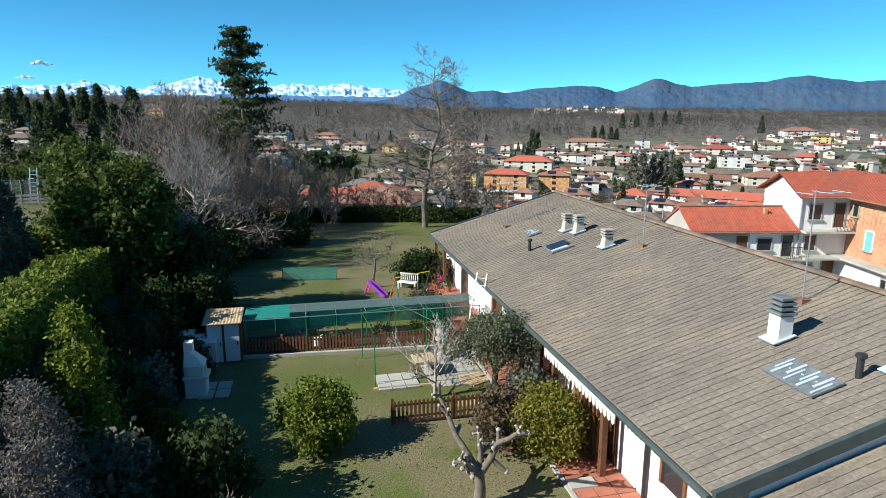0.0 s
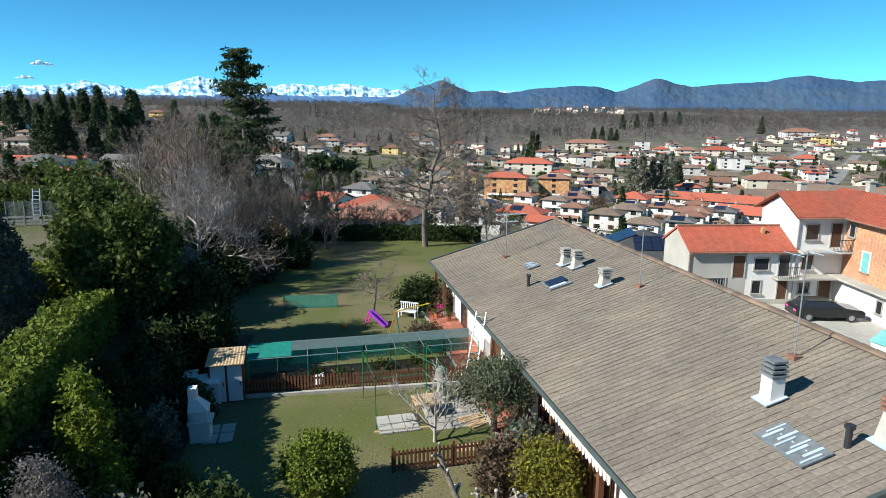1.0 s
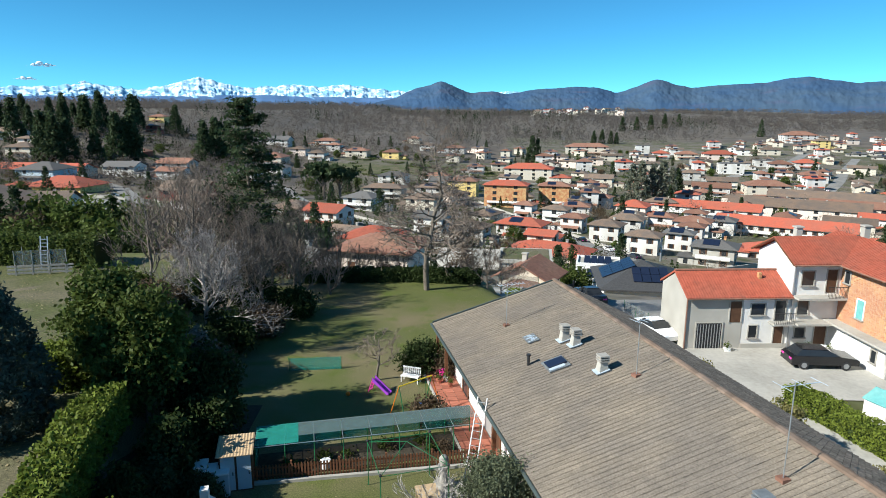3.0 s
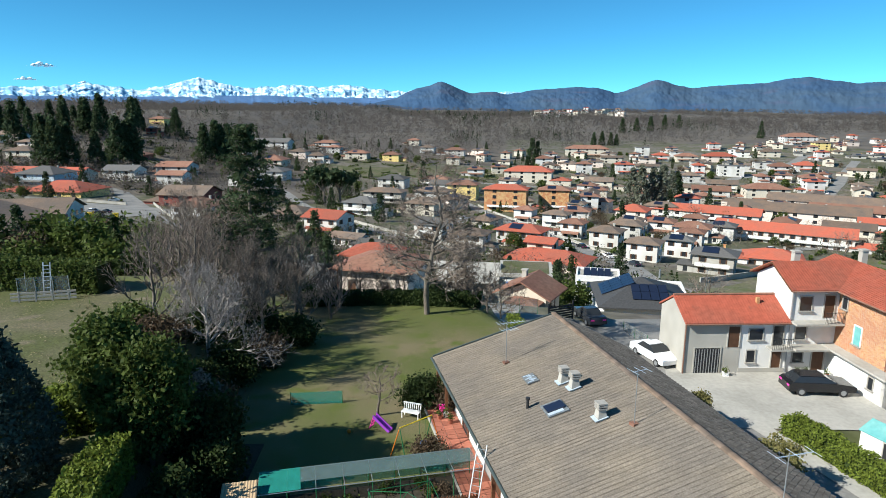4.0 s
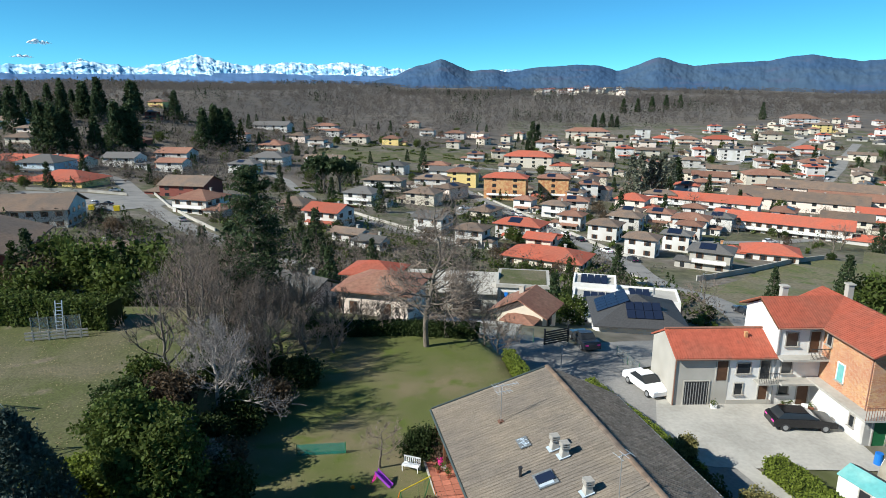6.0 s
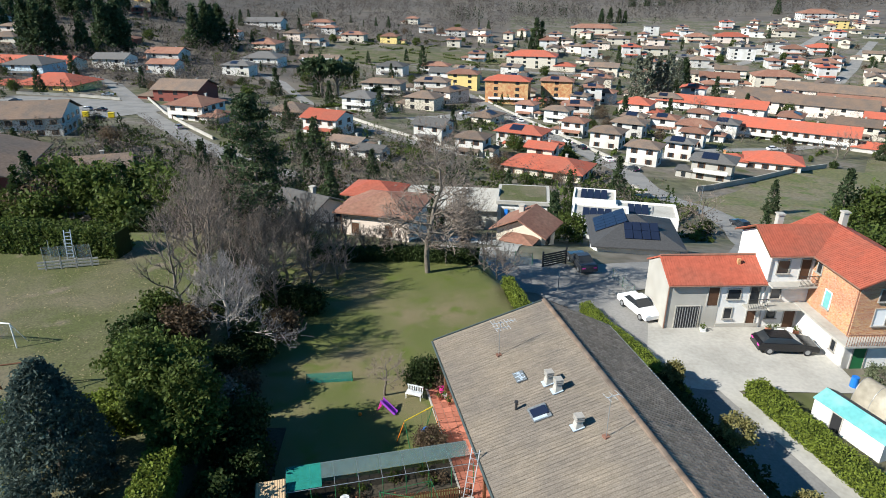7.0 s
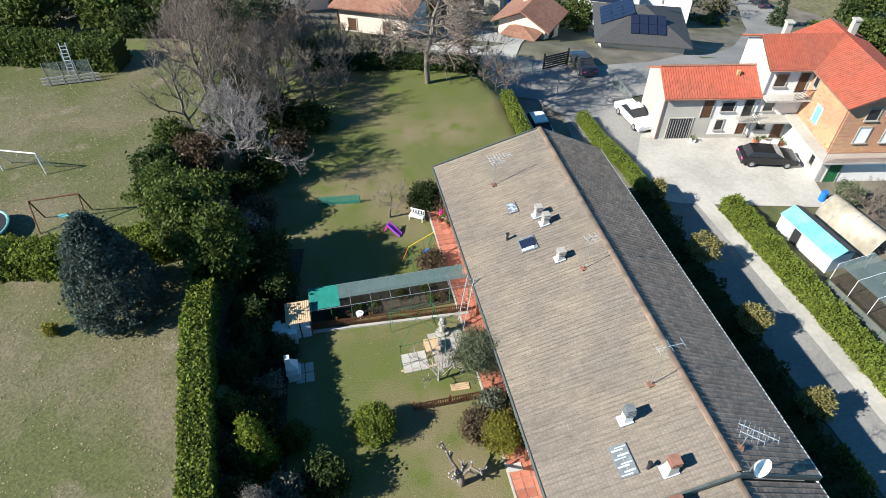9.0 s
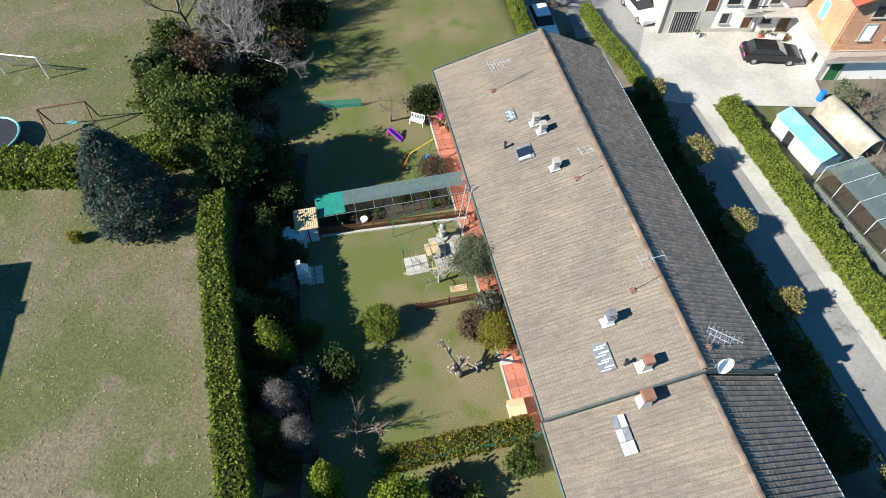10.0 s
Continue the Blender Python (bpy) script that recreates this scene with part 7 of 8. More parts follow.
Shape().add([(-0.45, -0.4, 1.35), (0.35, -0.4, 1.35), (0.35, 0.4, 1.35), (-0.45, 0.4, 1.35), (-0.42, -0.18, 1.85), (-0.08, -0.18, 1.85), (-0.08, 0.18, 1.85), (-0.42, 0.18, 1.85)],
            [(3, 2, 1, 0), (4, 5, 6, 7), (0, 1, 5, 4), (1, 2, 6, 5), (2, 3, 7, 6), (3, 0, 4, 7)]).lay("hood", M_WHITE, bbq)
Shape().box(-0.42, -0.08, -0.18, 0.18, 1.85, 2.3).lay("flue", M_WHITE, bbq)
slab = Shape().box(-0.22, 0.22, -0.3, 0.3, 0, 0.05).mesh("paving_slab", M_CONC)


def paving(x, y, turn, nx, ny, dx, dy, label):
    p = root("paving", pose(x, y, 0.0, 0, 0, turn), label, "paving", kind="structure")
    for i in range(nx):
        for j in range(ny):
            place("slab", slab, p, m=pose(i * dx, j * dy, 0.01, 0, 0, (i * 7 + j * 3) % 5 - 2))


paving(-7.7, 19.05, 12, 2, 2, 0.5, 0.66, "pale concrete slabs beside the barbecue")
paving(-1.95, 19.75, 14, 3, 2, 0.47, 0.64, "pale concrete slabs laid on the lawn")
plank = root("timber_plank", pose(-2.3, 19.55, 0.0, 0, 0, 12), "long pale timber plank lying on the lawn", "timber")
Shape().box(0, 2.0, -0.05, 0.05, 0, 0.06).lay("plank", M_PALEWOOD, plank)
stone_bed = root("paved_bed", pose(0.35, 21.1, 0, 0, 0, 15), "grey paved patch round the stone fountain", "paving", kind="structure")
for i in range(4):
    for j in range(5):
        Shape().box(i * 0.5 - 1.0, i * 0.5 - 0.53, j * 0.5 - 1.2, j * 0.5 - 0.73, -0.05, 0.03 + 0.008 * ((i * 3 + j) % 3)).lay("stone", M_STONE, stone_bed)
ft = root("stone_fountain", pose(-0.05, 22.2, 0), "weathered stone garden fountain with a carved column", "fountain")
Shape().tube((0, 0, 0), (0, 0, 0.18), 0.42, 0.36, 12).lay("basin", M_STONE, ft)
Shape().tube((0, 0, 0.18), (0, 0, 0.8), 0.17, 0.13, 10).tube((0, 0, 0.8), (0, 0, 0.9), 0.24, 0.24, 10).lay("column", M_STONE, ft)
Shape().ball((0, 0, 1.1), 0.2, 10, 6, (1, 1, 1.2)).lay("finial", M_STONE, ft, smooth=True)
crate = root("wooden_table", pose(-0.65, 20.95, 0, 0, 0, 15), "low pale pinkish wooden garden table", "table")
Shape().box(-0.4, 0.4, -0.45, 0.45, 0.52, 0.58).lay("tabletop", M_PALEWOOD, crate)
for sx in (-0.34, 0.34):
    for sy in (-0.38, 0.38):
        Shape().box(sx - 0.03, sx + 0.03, sy - 0.03, sy + 0.03, 0, 0.52).lay("leg", M_PALEWOOD, crate)
for i, (x, y, t_) in enumerate(((1.0, 20.6, 25), (1.3, 20.3, 40), (0.9, 18.6, 10))):
    w_ = root("timber_stack", pose(x, y, 0, 0, 0, t_), "small stack of weathered boards on the ground", "timber")
    for j in range(4):
        Shape().box(-0.5, 0.5, -0.22 + j * 0.11, -0.13 + j * 0.11, 0.0, 0.05).lay("board", M_PALEWOOD, w_)
gz_ = root("gazebo_frame", pose(-1.45, 21.4, 0, 0, 0, 17), "bare dark green metal gazebo frame on the lawn", "gazebo frame")
for sx in (-1.25, 1.25):
    for sy in (-1.25, 1.25):
        Shape().tube((sx, sy, 0), (sx, sy, 1.85), 0.02, None, 5).lay("post", M_GREENPAINT, gz_)
        Shape().tube((sx, sy, 1.85), (0, 0, 2.35), 0.014, None, 5).lay("rafter", M_GREENPAINT, gz_)
        Shape().ball((sx, sy, 1.9), 0.06, 8, 5).lay("knob", M_DARKMETAL, gz_)
for sx in (-1.25, 1.25):
    Shape().tube((sx, -1.25, 1.85), (sx, 1.25, 1.85), 0.014, None, 5).lay("rail", M_GREENPAINT, gz_)
    Shape().tube((-1.25, sx, 1.85), (1.25, sx, 1.85), 0.014, None, 5).lay("rail", M_GREENPAINT, gz_)
ld = root("ladder", look((0.95, 22.5, 0.0), (1.55, 24.0, 2.9)), "pale aluminium ladder leaning on the eave", "ladder")
for sx in (-0.2, 0.2):
    Shape().box(sx - 0.02, sx + 0.02, -0.03, 0.03, -3.3, 0).lay("rail", M_METAL, ld)
for i in range(11):
    Shape().tube((-0.2, 0, -0.2 - i * 0.29), (0.2, 0, -0.2 - i * 0.29), 0.014, None, 5).lay("rung", M_METAL, ld)

# pollarded tree near the terrace
def pollard(x, y):
    t = root("pollarded_tree", pose(x, y, 0, 0, 0, 10) @ Matrix.Scale(1.1, 4), "hard-pruned tree with pale cut stubs", "tree")
    rng = np.random.default_rng(8)
    segs, cuts = [((0, 0, -0.05), (0.03, 0, 0.45), 0.15, 0.12), ((0.03, 0, 0.45), (0.0, 0.02, 0.8), 0.12, 0.11)], []
    for a, ln in ((2.2, 1.1), (0.3, 1.0), (1.2, 0.55), (3.3, 0.5)):
        p, d, r = np.array([0, 0, 0.75]), np.array([math.cos(a) * 0.75, math.sin(a) * 0.75, 0.8]), 0.095
        for s in range(4):
            q = p + d / np.linalg.norm(d) * ln * 0.42
            segs.append((p, q, r, r * 0.82))
            for _ in range(2):
                e = q + (d * 0.5 + rng.normal(size=3) * 0.7) * 0.22
                segs.append((q, e, r * 0.6, r * 0.5))
                cuts.append((e, r * 0.5))
            p, r = q, r * 0.82
            d = d + rng.normal(size=3) * 0.3
        cuts.append((p, r))
    v, f = tubes([(np.array(a, float), np.array(b, float), r, q) for a, b, r, q in segs], 7)
    place("trunk", mesh_np("trunk", v, f, M_BARK, True), t)
    for e, r in cuts:
        Shape().ball(e, r * 1.25, 7, 5).lay("cut_stub", M_WHITEBARK, t)


pollard(0.85, 13.2)
pc = root("garden_box", pose(3.75, 11.25, 0, 0, 0, 12), "peach-coloured garden chest beside the terrace", "chest")
Shape().box(-0.4, 0.4, -0.38, 0.38, 0, 0.62).lay("body", M_PEACH, pc)
Shape().add([(-0.45, -0.43, 0.62), (0.45, -0.43, 0.62), (0.45, 0.43, 0.62), (-0.45, 0.43, 0.62), (-0.4, 0, 0.8), (0.4, 0, 0.8)], [(0, 1, 5, 4), (2, 3, 4, 5), (1, 2, 5), (3, 0, 4), (3, 2, 1, 0)]).lay("lid", M_PEACH, pc)
st = root("stone_step", pose(3.45, 14.0, 0, 0, 0, 12), "pale stone step at the edge of the terrace", "step")
Shape().box(-0.35, 0.35, -0.2, 0.2, -0.05, 0.12).lay("tread", M_CONC, st)

# play lawn
sw = root("swing_set", pose(-1.4, 28.15, 0, 0, 0, 41), "children's swing with yellow bar and orange and green legs", "swing")
Shape().tube((-1.0, 0, 1.75), (1.0, 0, 1.75), 0.03, None, 6).lay("crossbar", M_YELLOWPAINT, sw)
for sx, m1, m2 in ((-1.0, M_ORANGEPAINT, M_GREENPAINT), (1.0, M_GREENPAINT, M_ORANGEPAINT)):
    Shape().tube((sx, 0, 1.75), (sx * 1.1, 0.65, 0), 0.025, None, 6).lay("leg", m1, sw)
    Shape().tube((sx, 0, 1.75), (sx * 1.1, -0.65, 0), 0.025, None, 6).lay("leg", m2, sw)
for sx in (0.2, 0.6):
    Shape().tube((sx, 0, 1.75), (sx, 0, 0.5), 0.008, None, 4).lay("rope", M_GREENPAINT, sw)
Shape().box(0.15, 0.65, -0.13, 0.13, 0.46, 0.5).lay("seat", M_BLUEPL, sw)
sl = root("slide", pose(-3.35, 30.6, 0, 0, 0, -25) @ Matrix.Scale(0.75, 4), "small purple and pink plastic slide", "slide")
Shape().prism([(-0.5, -0.2, 0.85), (0.6, -0.2, 0.05), (0.75, -0.2, 0.05), (0.75, -0.2, 0.12), (0.62, -0.2, 0.14), (-0.5, -0.2, 0.95)][::-1], (0, 0.4, 0)).lay("chute", M_PURPLE, sl)
for sy in (-0.24, 0.2):
    Shape().prism([(-0.55, sy, 0.85), (0.6, sy, 0.05), (0.75, sy, 0.05), (0.75, sy, 0.22), (0.62, sy, 0.26), (-0.55, sy, 1.12)][::-1], (0, 0.04, 0)).lay("side", M_PURPLE, sl)
    Shape().tube((-0.5, sy + 0.02, 0.95), (-0.85, sy + 0.02, 0), 0.035, None, 6).lay("leg", M_PINKPL, sl)
for i in range(3):
    Shape().box(-0.62 - i * 0.09, -0.54 - i * 0.09, -0.22, 0.22, 0.62 - i * 0.24, 0.66 - i * 0.24).lay("step", M_PINKPL, sl)
bn = root("garden_bench", pose(-1.85, 31.95, 0, 0, 0, -20) @ Matrix.Scale(0.85, 4), "white garden bench with a curved back", "bench")
Shape().box(-0.6, 0.6, -0.25, 0.25, 0.4, 0.46).lay("seat", M_WPAINT, bn)
for i in range(9):
    Shape().box(-0.58 + i * 0.14, -0.52 + i * 0.14, 0.22, 0.26, 0.5, 0.9 - 0.02 * abs(i - 4)).lay("slat", M_WPAINT, bn)
Shape().box(-0.62, 0.62, 0.21, 0.27, 0.86, 0.94).lay("top_rail", M_WPAINT, bn)
for sx in (-0.58, 0.54):
    for sy in (-0.24, 0.2):
        Shape().box(sx, sx + 0.05, sy, sy + 0.05, 0, 0.4).lay("leg", M_WPAINT, bn)
bl = Shape().ball((0, 0, 0.12), 0.12, 12, 8).lay("ball", M_ORANGEPAINT, smooth=True, m=pose(-5.0, 30.2, 0))
tagged(bl, "orange plastic ball lying on the lawn", "ball")
for i, (x, y, col) in enumerate(((-0.15, 32.4, M_PINKPL), (0.05, 31.9, M_WPAINT), (-0.3, 31.7, M_TERRA), (0.3, 31.2, M_TERRA))):
    pt = root("flower_pot", pose(x, y, 0.07), ("white" if col is M_WPAINT else "pink" if col is M_PINKPL else "terracotta") + " flower pot on the tiled terrace", "pot", "terrace pots")
    Shape().tube((0, 0, 0), (0, 0, 0.26), 0.11, 0.16, 10).lay("pot", col, pt)
    p = rng.normal(size=(90, 3)) * 0.1 + np.array([0, 0, 0.36])
    v, f = leaf_cards(rng, p, 0.05)
    place("plant", mesh_np("plant", v, f, M_LEAF if i else M_PINKPL), pt)


def net_fence(a, b, h, mat, label, name="net_fence", gap=1.5, z=None):
    a, b = Vector((*a, 0)), Vector((*b, 0))
    ln = (b - a).length
    f = root(name, pose(a.x, a.y, gz(a.x, a.y) if z is None else z, 0, 0, math.degrees(math.atan2(b.y - a.y, b.x - a.x))), label, "fence")
    Shape().box(0, ln, -0.004, 0.004, 0.02, h).lay("net", mat, f)
    n = max(1, int(ln / gap))
    for i in range(n + 1):
        Shape().tube((ln * i / n, 0, -0.1), (ln * i / n, 0, h + 0.06), 0.02, None, 5).lay("post", M_GREENPAINT, f)
    return f


net_fence((-3.3, 8.05), (4.8, 9.8), 1.05, M_NETGREEN, "teal net fence between two gardens", z=0.0)
net_fence((-8.8, 33.4), (-5.9, 33.7), 0.75, M_NETGREEN, "short teal net fence on the lawn", z=0.0)
net_fence((-4.5, 57.2), (8.5, 54.8), 1.3, M_WIRE, "wire mesh fence on posts behind the lawn")
net_fence((18.2, 53.5), (17.2, 57.5), 1.2, M_WIRE, "wire mesh fence beside the lane")

# Real bed soil; the dark strip also puts the border's deep shade into colour.
bed = strip("planting_bed", [(-3.6, -6.0), (-6.8, 5.0), (-9.3, 14.0), (-10.2, 19.5), (-10.6, 24.0), (-10.8, 29.0)], 3.4, M_SOIL, "bare soil of the planting bed, kept dark to deepen its shade", "bed", lift=0.03, step=1.0)

# ---- the field ----
goal = root("football_goal", pose(-28.6, 34.0, 2.4, 0, 0, -8), "white football goal with a net on the dry field", "football goal")
for sx in (-1.6, 1.6):
    Shape().tube((sx, 0, 0), (sx, 0, 1.75), 0.045, None, 8).lay("post", M_WPAINT, goal)
    Shape().tube((sx, 0, 1.72), (sx, 0.9, 0.0), 0.025, None, 6).lay("stay", M_WPAINT, goal)
Shape().tube((-1.6, 0, 1.75), (1.6, 0, 1.75), 0.045, None, 8).lay("crossbar", M_WPAINT, goal)
Shape().add([(-1.6, 0.02, 1.72), (1.6, 0.02, 1.72), (1.6, 0.9, 0.02), (-1.6, 0.9, 0.02)], [(0, 1, 2, 3)]).lay("net", M_WIRE, goal)
tr_ = root("trampoline", pose(-28.0, 27.6, 2.4), "round trampoline with a blue-grey rim beside the hedge", "trampoline")
for i in range(24):
    a, b = 2 * math.pi * i / 24, 2 * math.pi * (i + 1) / 24
    Shape().tube((1.6 * math.cos(a), 1.6 * math.sin(a), 0.75), (1.6 * math.cos(b), 1.6 * math.sin(b), 0.75), 0.08, None, 6).lay("rim", M_TEAL, tr_)
Shape().tube((0, 0, 0.72), (0, 0, 0.74), 1.55, None, 24).lay("mat", M_DARKMETAL, tr_)
for i in range(6):
    a = math.pi * i / 3
    Shape().tube((1.5 * math.cos(a), 1.5 * math.sin(a), 0), (1.5 * math.cos(a), 1.5 * math.sin(a), 0.75), 0.03, None, 6).lay("leg", M_METAL, tr_)
fs = root("garden_swing", pose(-23.6, 29.0, 2.4, 0, 0, 15), "wooden swing frame beside the field hedge", "swing")
Shape().tube((-1.4, 0, 2.0), (1.4, 0, 2.0), 0.05, None, 6).lay("crossbar", M_WOOD, fs)
for sx in (-1.4, 1.4):
    for sy in (-0.8, 0.8):
        Shape().tube((sx, 0, 2.0), (sx, sy, 0), 0.045, None, 6).lay("leg", M_WOOD, fs)
Shape().box(-0.3, 0.3, -0.15, 0.15, 0.5, 0.55).lay("seat", M_TEAL, fs)
for sx in (-0.3, 0.3):
    Shape().tube((sx, 0, 2.0), (sx, 0, 0.55), 0.01, None, 4).lay("rope", M_PALEWOOD, fs)
pen = root("animal_pen", pose(-32.4, 45.2, 2.4, 0, 0, 14), "small wire pen behind weathered pallets in the field", "pen")
for i in range(4):
    pl = Shape()
    for k_ in range(3):
        pl.box(0, 1.1, -0.02, 0.02, 0.1 + k_ * 0.26, 0.24 + k_ * 0.26)
    pl.box(0.5, 0.6, -0.03, 0.03, 0, 0.8)
    pl.lay("pallet", M_STONE, pen, "weathered grey pallet", m=pose(i * 1.12, 0, 0))
for x in (0.4, 1.6, 2.8, 3.9):
    Shape().tube((x, 0.4, 0), (x, 0.4, 1.8), 0.03, None, 5).lay("post", M_METAL, pen)
    Shape().tube((x, 2.0, 0), (x, 2.0, 1.8), 0.03, None, 5).lay("post", M_METAL, pen)
Shape().box(0.4, 3.9, 0.4, 0.41, 0, 1.8).lay("mesh", M_WIRE, pen)
l2 = root("stepladder", pose(-30.9, 47.2, 2.4, -12, 0, 10), "pale aluminium stepladder leaning in the hedge", "ladder")
for sx in (-0.25, 0.25):
    Shape().box(sx - 0.03, sx + 0.03, -0.03, 0.03, 0, 2.6).lay("rail", M_LEADFLASH, l2)
for i in range(8):
    Shape().box(-0.25, 0.25, -0.04, 0.04, 0.3 + i * 0.29, 0.34 + i * 0.29).lay("rung", M_LEADFLASH, l2)
leaf_tree(201, (0.35, 0.35, 0.45), 0.4, M_LEAF_YELLOW, 0.07, 900, "small golden shrub beside the blue cypress", at(-20.6, 20.2), name="bush", clumps=30, spread=0.08)

# Out of view: added so that its shadow falls on the field's corner.
house(-34.5, 9.5, 8.0, 9.0, 2, 8, M_CREAM, M_BROWN, label="unseen cream house added to shade the dry field")


def turf(name, seed, count, x0, x1, y0, y1, inside, mat, label, size):
    """Loose tufts and leaves of grass lying over the mown ground."""
    rng = np.random.default_rng(seed)
    x, y = rng.uniform(x0, x1, count), rng.uniform(y0, y1, count)
    dense = np.sin(x * 1.7 + 2 * np.sin(y * 0.9)) + np.sin(y * 1.3 + 1.5 * np.sin(x * 0.7)) + rng.normal(size=count) * 0.9
    keep = inside(x, y) & (dense > 0)
    x, y = x[keep], y[keep]
    c = np.stack([x, y, ground(x, y) + 0.015], 1)
    v, f = leaf_cards(rng, c, size, 0.7, 0.0)
    v = v.reshape(-1, 4, 3)
    v[:, :, 2] = c[:, None, 2] + np.abs(v[:, :, 2] - c[:, None, 2]) * 0.45
    tagged(new(name, mesh_np(name, v.reshape(-1, 3), f, mat)), label, "grass", kind="stuff")


edge = lambda x, y: np.where(y < 22, -12.6 + (20 - y) * 0.3, -13.2 - (y - 22) * 0.22)
lawn_part = lambda x, y: (x > edge(x, y) + 3.5) & ((x - 6.53) * 0.977 + (y - 36.26) * 0.215 < np.where(y < 36, -8.4, 0.4))
field_part = lambda x, y: (x < edge(x, y) - 0.8)
turf("lawn_tufts", 71, 26000, -10, 5, 3, 52, lawn_part, M_TUFT, "uneven green tufts in the lawn", 0.028)
turf("dry_tufts", 72, 9000, -10, 5, 3, 52, lawn_part, M_DRYTUFT, "dry straw-coloured blades in the lawn", 0.04)
turf("field_tufts", 73, 9000, -40, -8, 0, 47, field_part, M_TUFT, "green weeds scattered over the dry field", 0.035)
turf("field_straw", 74, 26000, -40, -8, 0, 47, field_part, M_DRYTUFT, "bleached dry grass over the field", 0.06)

# ---- plots beyond the lane ----
gs = root("greenhouse_shed", pose(27.5, 33.6, -4.1, 0, 0, -70) @ Matrix.Scale(0.88, 4), "white garden shed with a teal and grey curved roof", "shed")
Shape().box(-2.9, 2.9, -1.15, 1.15, 0, 1.7).lay("body", M_WHITE, gs)
Shape().add([(-3.0, -1.25, 1.68), (3.0, -1.25, 1.68), (3.0, 0, 2.3), (-3.0, 0, 2.3), (-3.0, -1.25, 1.62), (3.0, -1.25, 1.62), (3.0, 0, 2.24), (-3.0, 0, 2.24)], [(0, 1, 2, 3), (7, 6, 5, 4), (0, 4, 5, 1), (0, 3, 7, 4), (1, 5, 6, 2)]).lay("teal_roof", M_TEAL, gs, "teal sheet roof slope")
Shape().add([(-3.0, 1.25, 1.68), (-3.0, 0, 2.304), (3.0, 0, 2.304), (3.0, 1.25, 1.68), (-3.0, 1.25, 1.62), (-3.0, 0, 2.24), (3.0, 0, 2.24), (3.0, 1.25, 1.62)], [(3, 2, 1, 0), (4, 5, 6, 7), (0, 4, 7, 3), (0, 1, 5, 4), (2, 3, 7, 6)]).lay("grey_roof", M_GREYR, gs, "dark grey sheet roof slope")
opening(gs, -1.2, -0.4, 0.0, 1.5, -1.15, M_DARKMETAL, M_GREYP, name="door", sill=False)
tunnel = root("polytunnel", pose(31.2, 35.0, -4.1, 0, 0, -70), "cream plastic polytunnel over a garden bed", "polytunnel")
arc = [(1.1 * math.cos(a), 1.9 * math.sin(a)) for a in np.linspace(0, math.pi, 11)]
v = [(-2.6, y, z) for y, z in arc] + [(2.6, y, z) for y, z in arc] + [(-2.6, y * 0.97, z * 0.97) for y, z in arc] + [(2.6, y * 0.97, z * 0.97) for y, z in arc]
Shape().add(v, [(i, i + 1, 12 + i, 11 + i) for i in range(10)] + [(23 + i, 22 + i, 33 + i, 34 + i) for i in range(10)] + [(i + 1, i, 22 + i, 23 + i) for i in range(10)] + [(11 + i, 12 + i, 34 + i, 33 + i) for i in range(10)]).lay("cover", M_POLY, tunnel, smooth=True)
for x in (-2.6, -1.3, 0, 1.3, 2.6):
    s = Shape()
    for (a, b), (c, d) in zip(arc, arc[1:]):
        s.tube((x, a * 1.01, b * 1.01), (x, c * 1.01, d * 1.01), 0.02, None, 4, False)
    s.lay("hoop", M_METAL, tunnel)
cage = root("fruit_cage", pose(30.2, 27.6, -4.1, 0, 0, -70), "netted fruit cage on thin white poles over dark soil", "fruit cage")
Shape().box(-3.4, 3.4, -1.6, 1.6, -0.1, 0.05).lay("soil", M_SOIL, cage)
Shape().box(-3.4, 3.4, -1.6, 1.6, 1.6, 1.606).lay("net", M_NETSHEET, cage)
for x in (-3.4, -1.7, 0, 1.7, 3.4):
    for y in (-1.6, 1.6):
        Shape().tube((x, y, 0), (x, y, 1.6), 0.02, None, 5).lay("pole", M_WPAINT, cage)
    Shape().tube((x, -1.6, 1.61), (x, 1.6, 1.61), 0.018, None, 5).lay("crossbar", M_WPAINT, cage)
bb = root("water_butt", pose(30.6, 38.9, -4.0), "bright blue plastic barrel in the yard corner", "barrel")
Shape().tube((0, 0, 0), (0, 0, 0.8), 0.28, 0.26, 12).lay("barrel", M_BLUEPL, bb)
Shape().tube((0, 0, 0.8), (0, 0, 0.84), 0.27, None, 12).lay("lid", M_BLUEPL, bb)
tagged(Shape().tube((0, 0, 0), (0, 0, 2.3), 0.05, None, 6).lay("sign_post", M_METAL, m=pose(11.2, 54.8, gz(11.2, 54.8))), "thin grey metal sign post beside the lane", "post")
bare_tree(210, 2.2, 0.07, "bare shrub in the plot beyond the yard", m=at(33.5, 37.2), first=0.05, levels=4, kids=4, limbs=9, limb=0.7, lean=0.6, name="bare_shrub")
leaf_tree(211, (1.0, 1.0, 0.95), 1.0, M_LEAF_OLIVE, 0.09, 3600, "dark evergreen shrub before the brick wing", at(32.4, 38.6), name="bush", clumps=70, spread=0.16)
for i, (x, y) in enumerate(((32.5, 30.5), (33.5, 26.0), (34.5, 22.0), (30.5, 22.0), (35.5, 33.0))):
    bare_tree(212 + i, 2.4, 0.06, "leafless fruit tree in the vegetable plot", m=at(x, y), first=0.15, levels=4, kids=3, limbs=8, limb=0.6, lean=0.6, name="fruit_tree")
white_fence = net_fence((26.6, 29.2), (29.6, 20.5), 1.1, M_WIRE, "thin wire fence along the hedge", name="wire_fence")
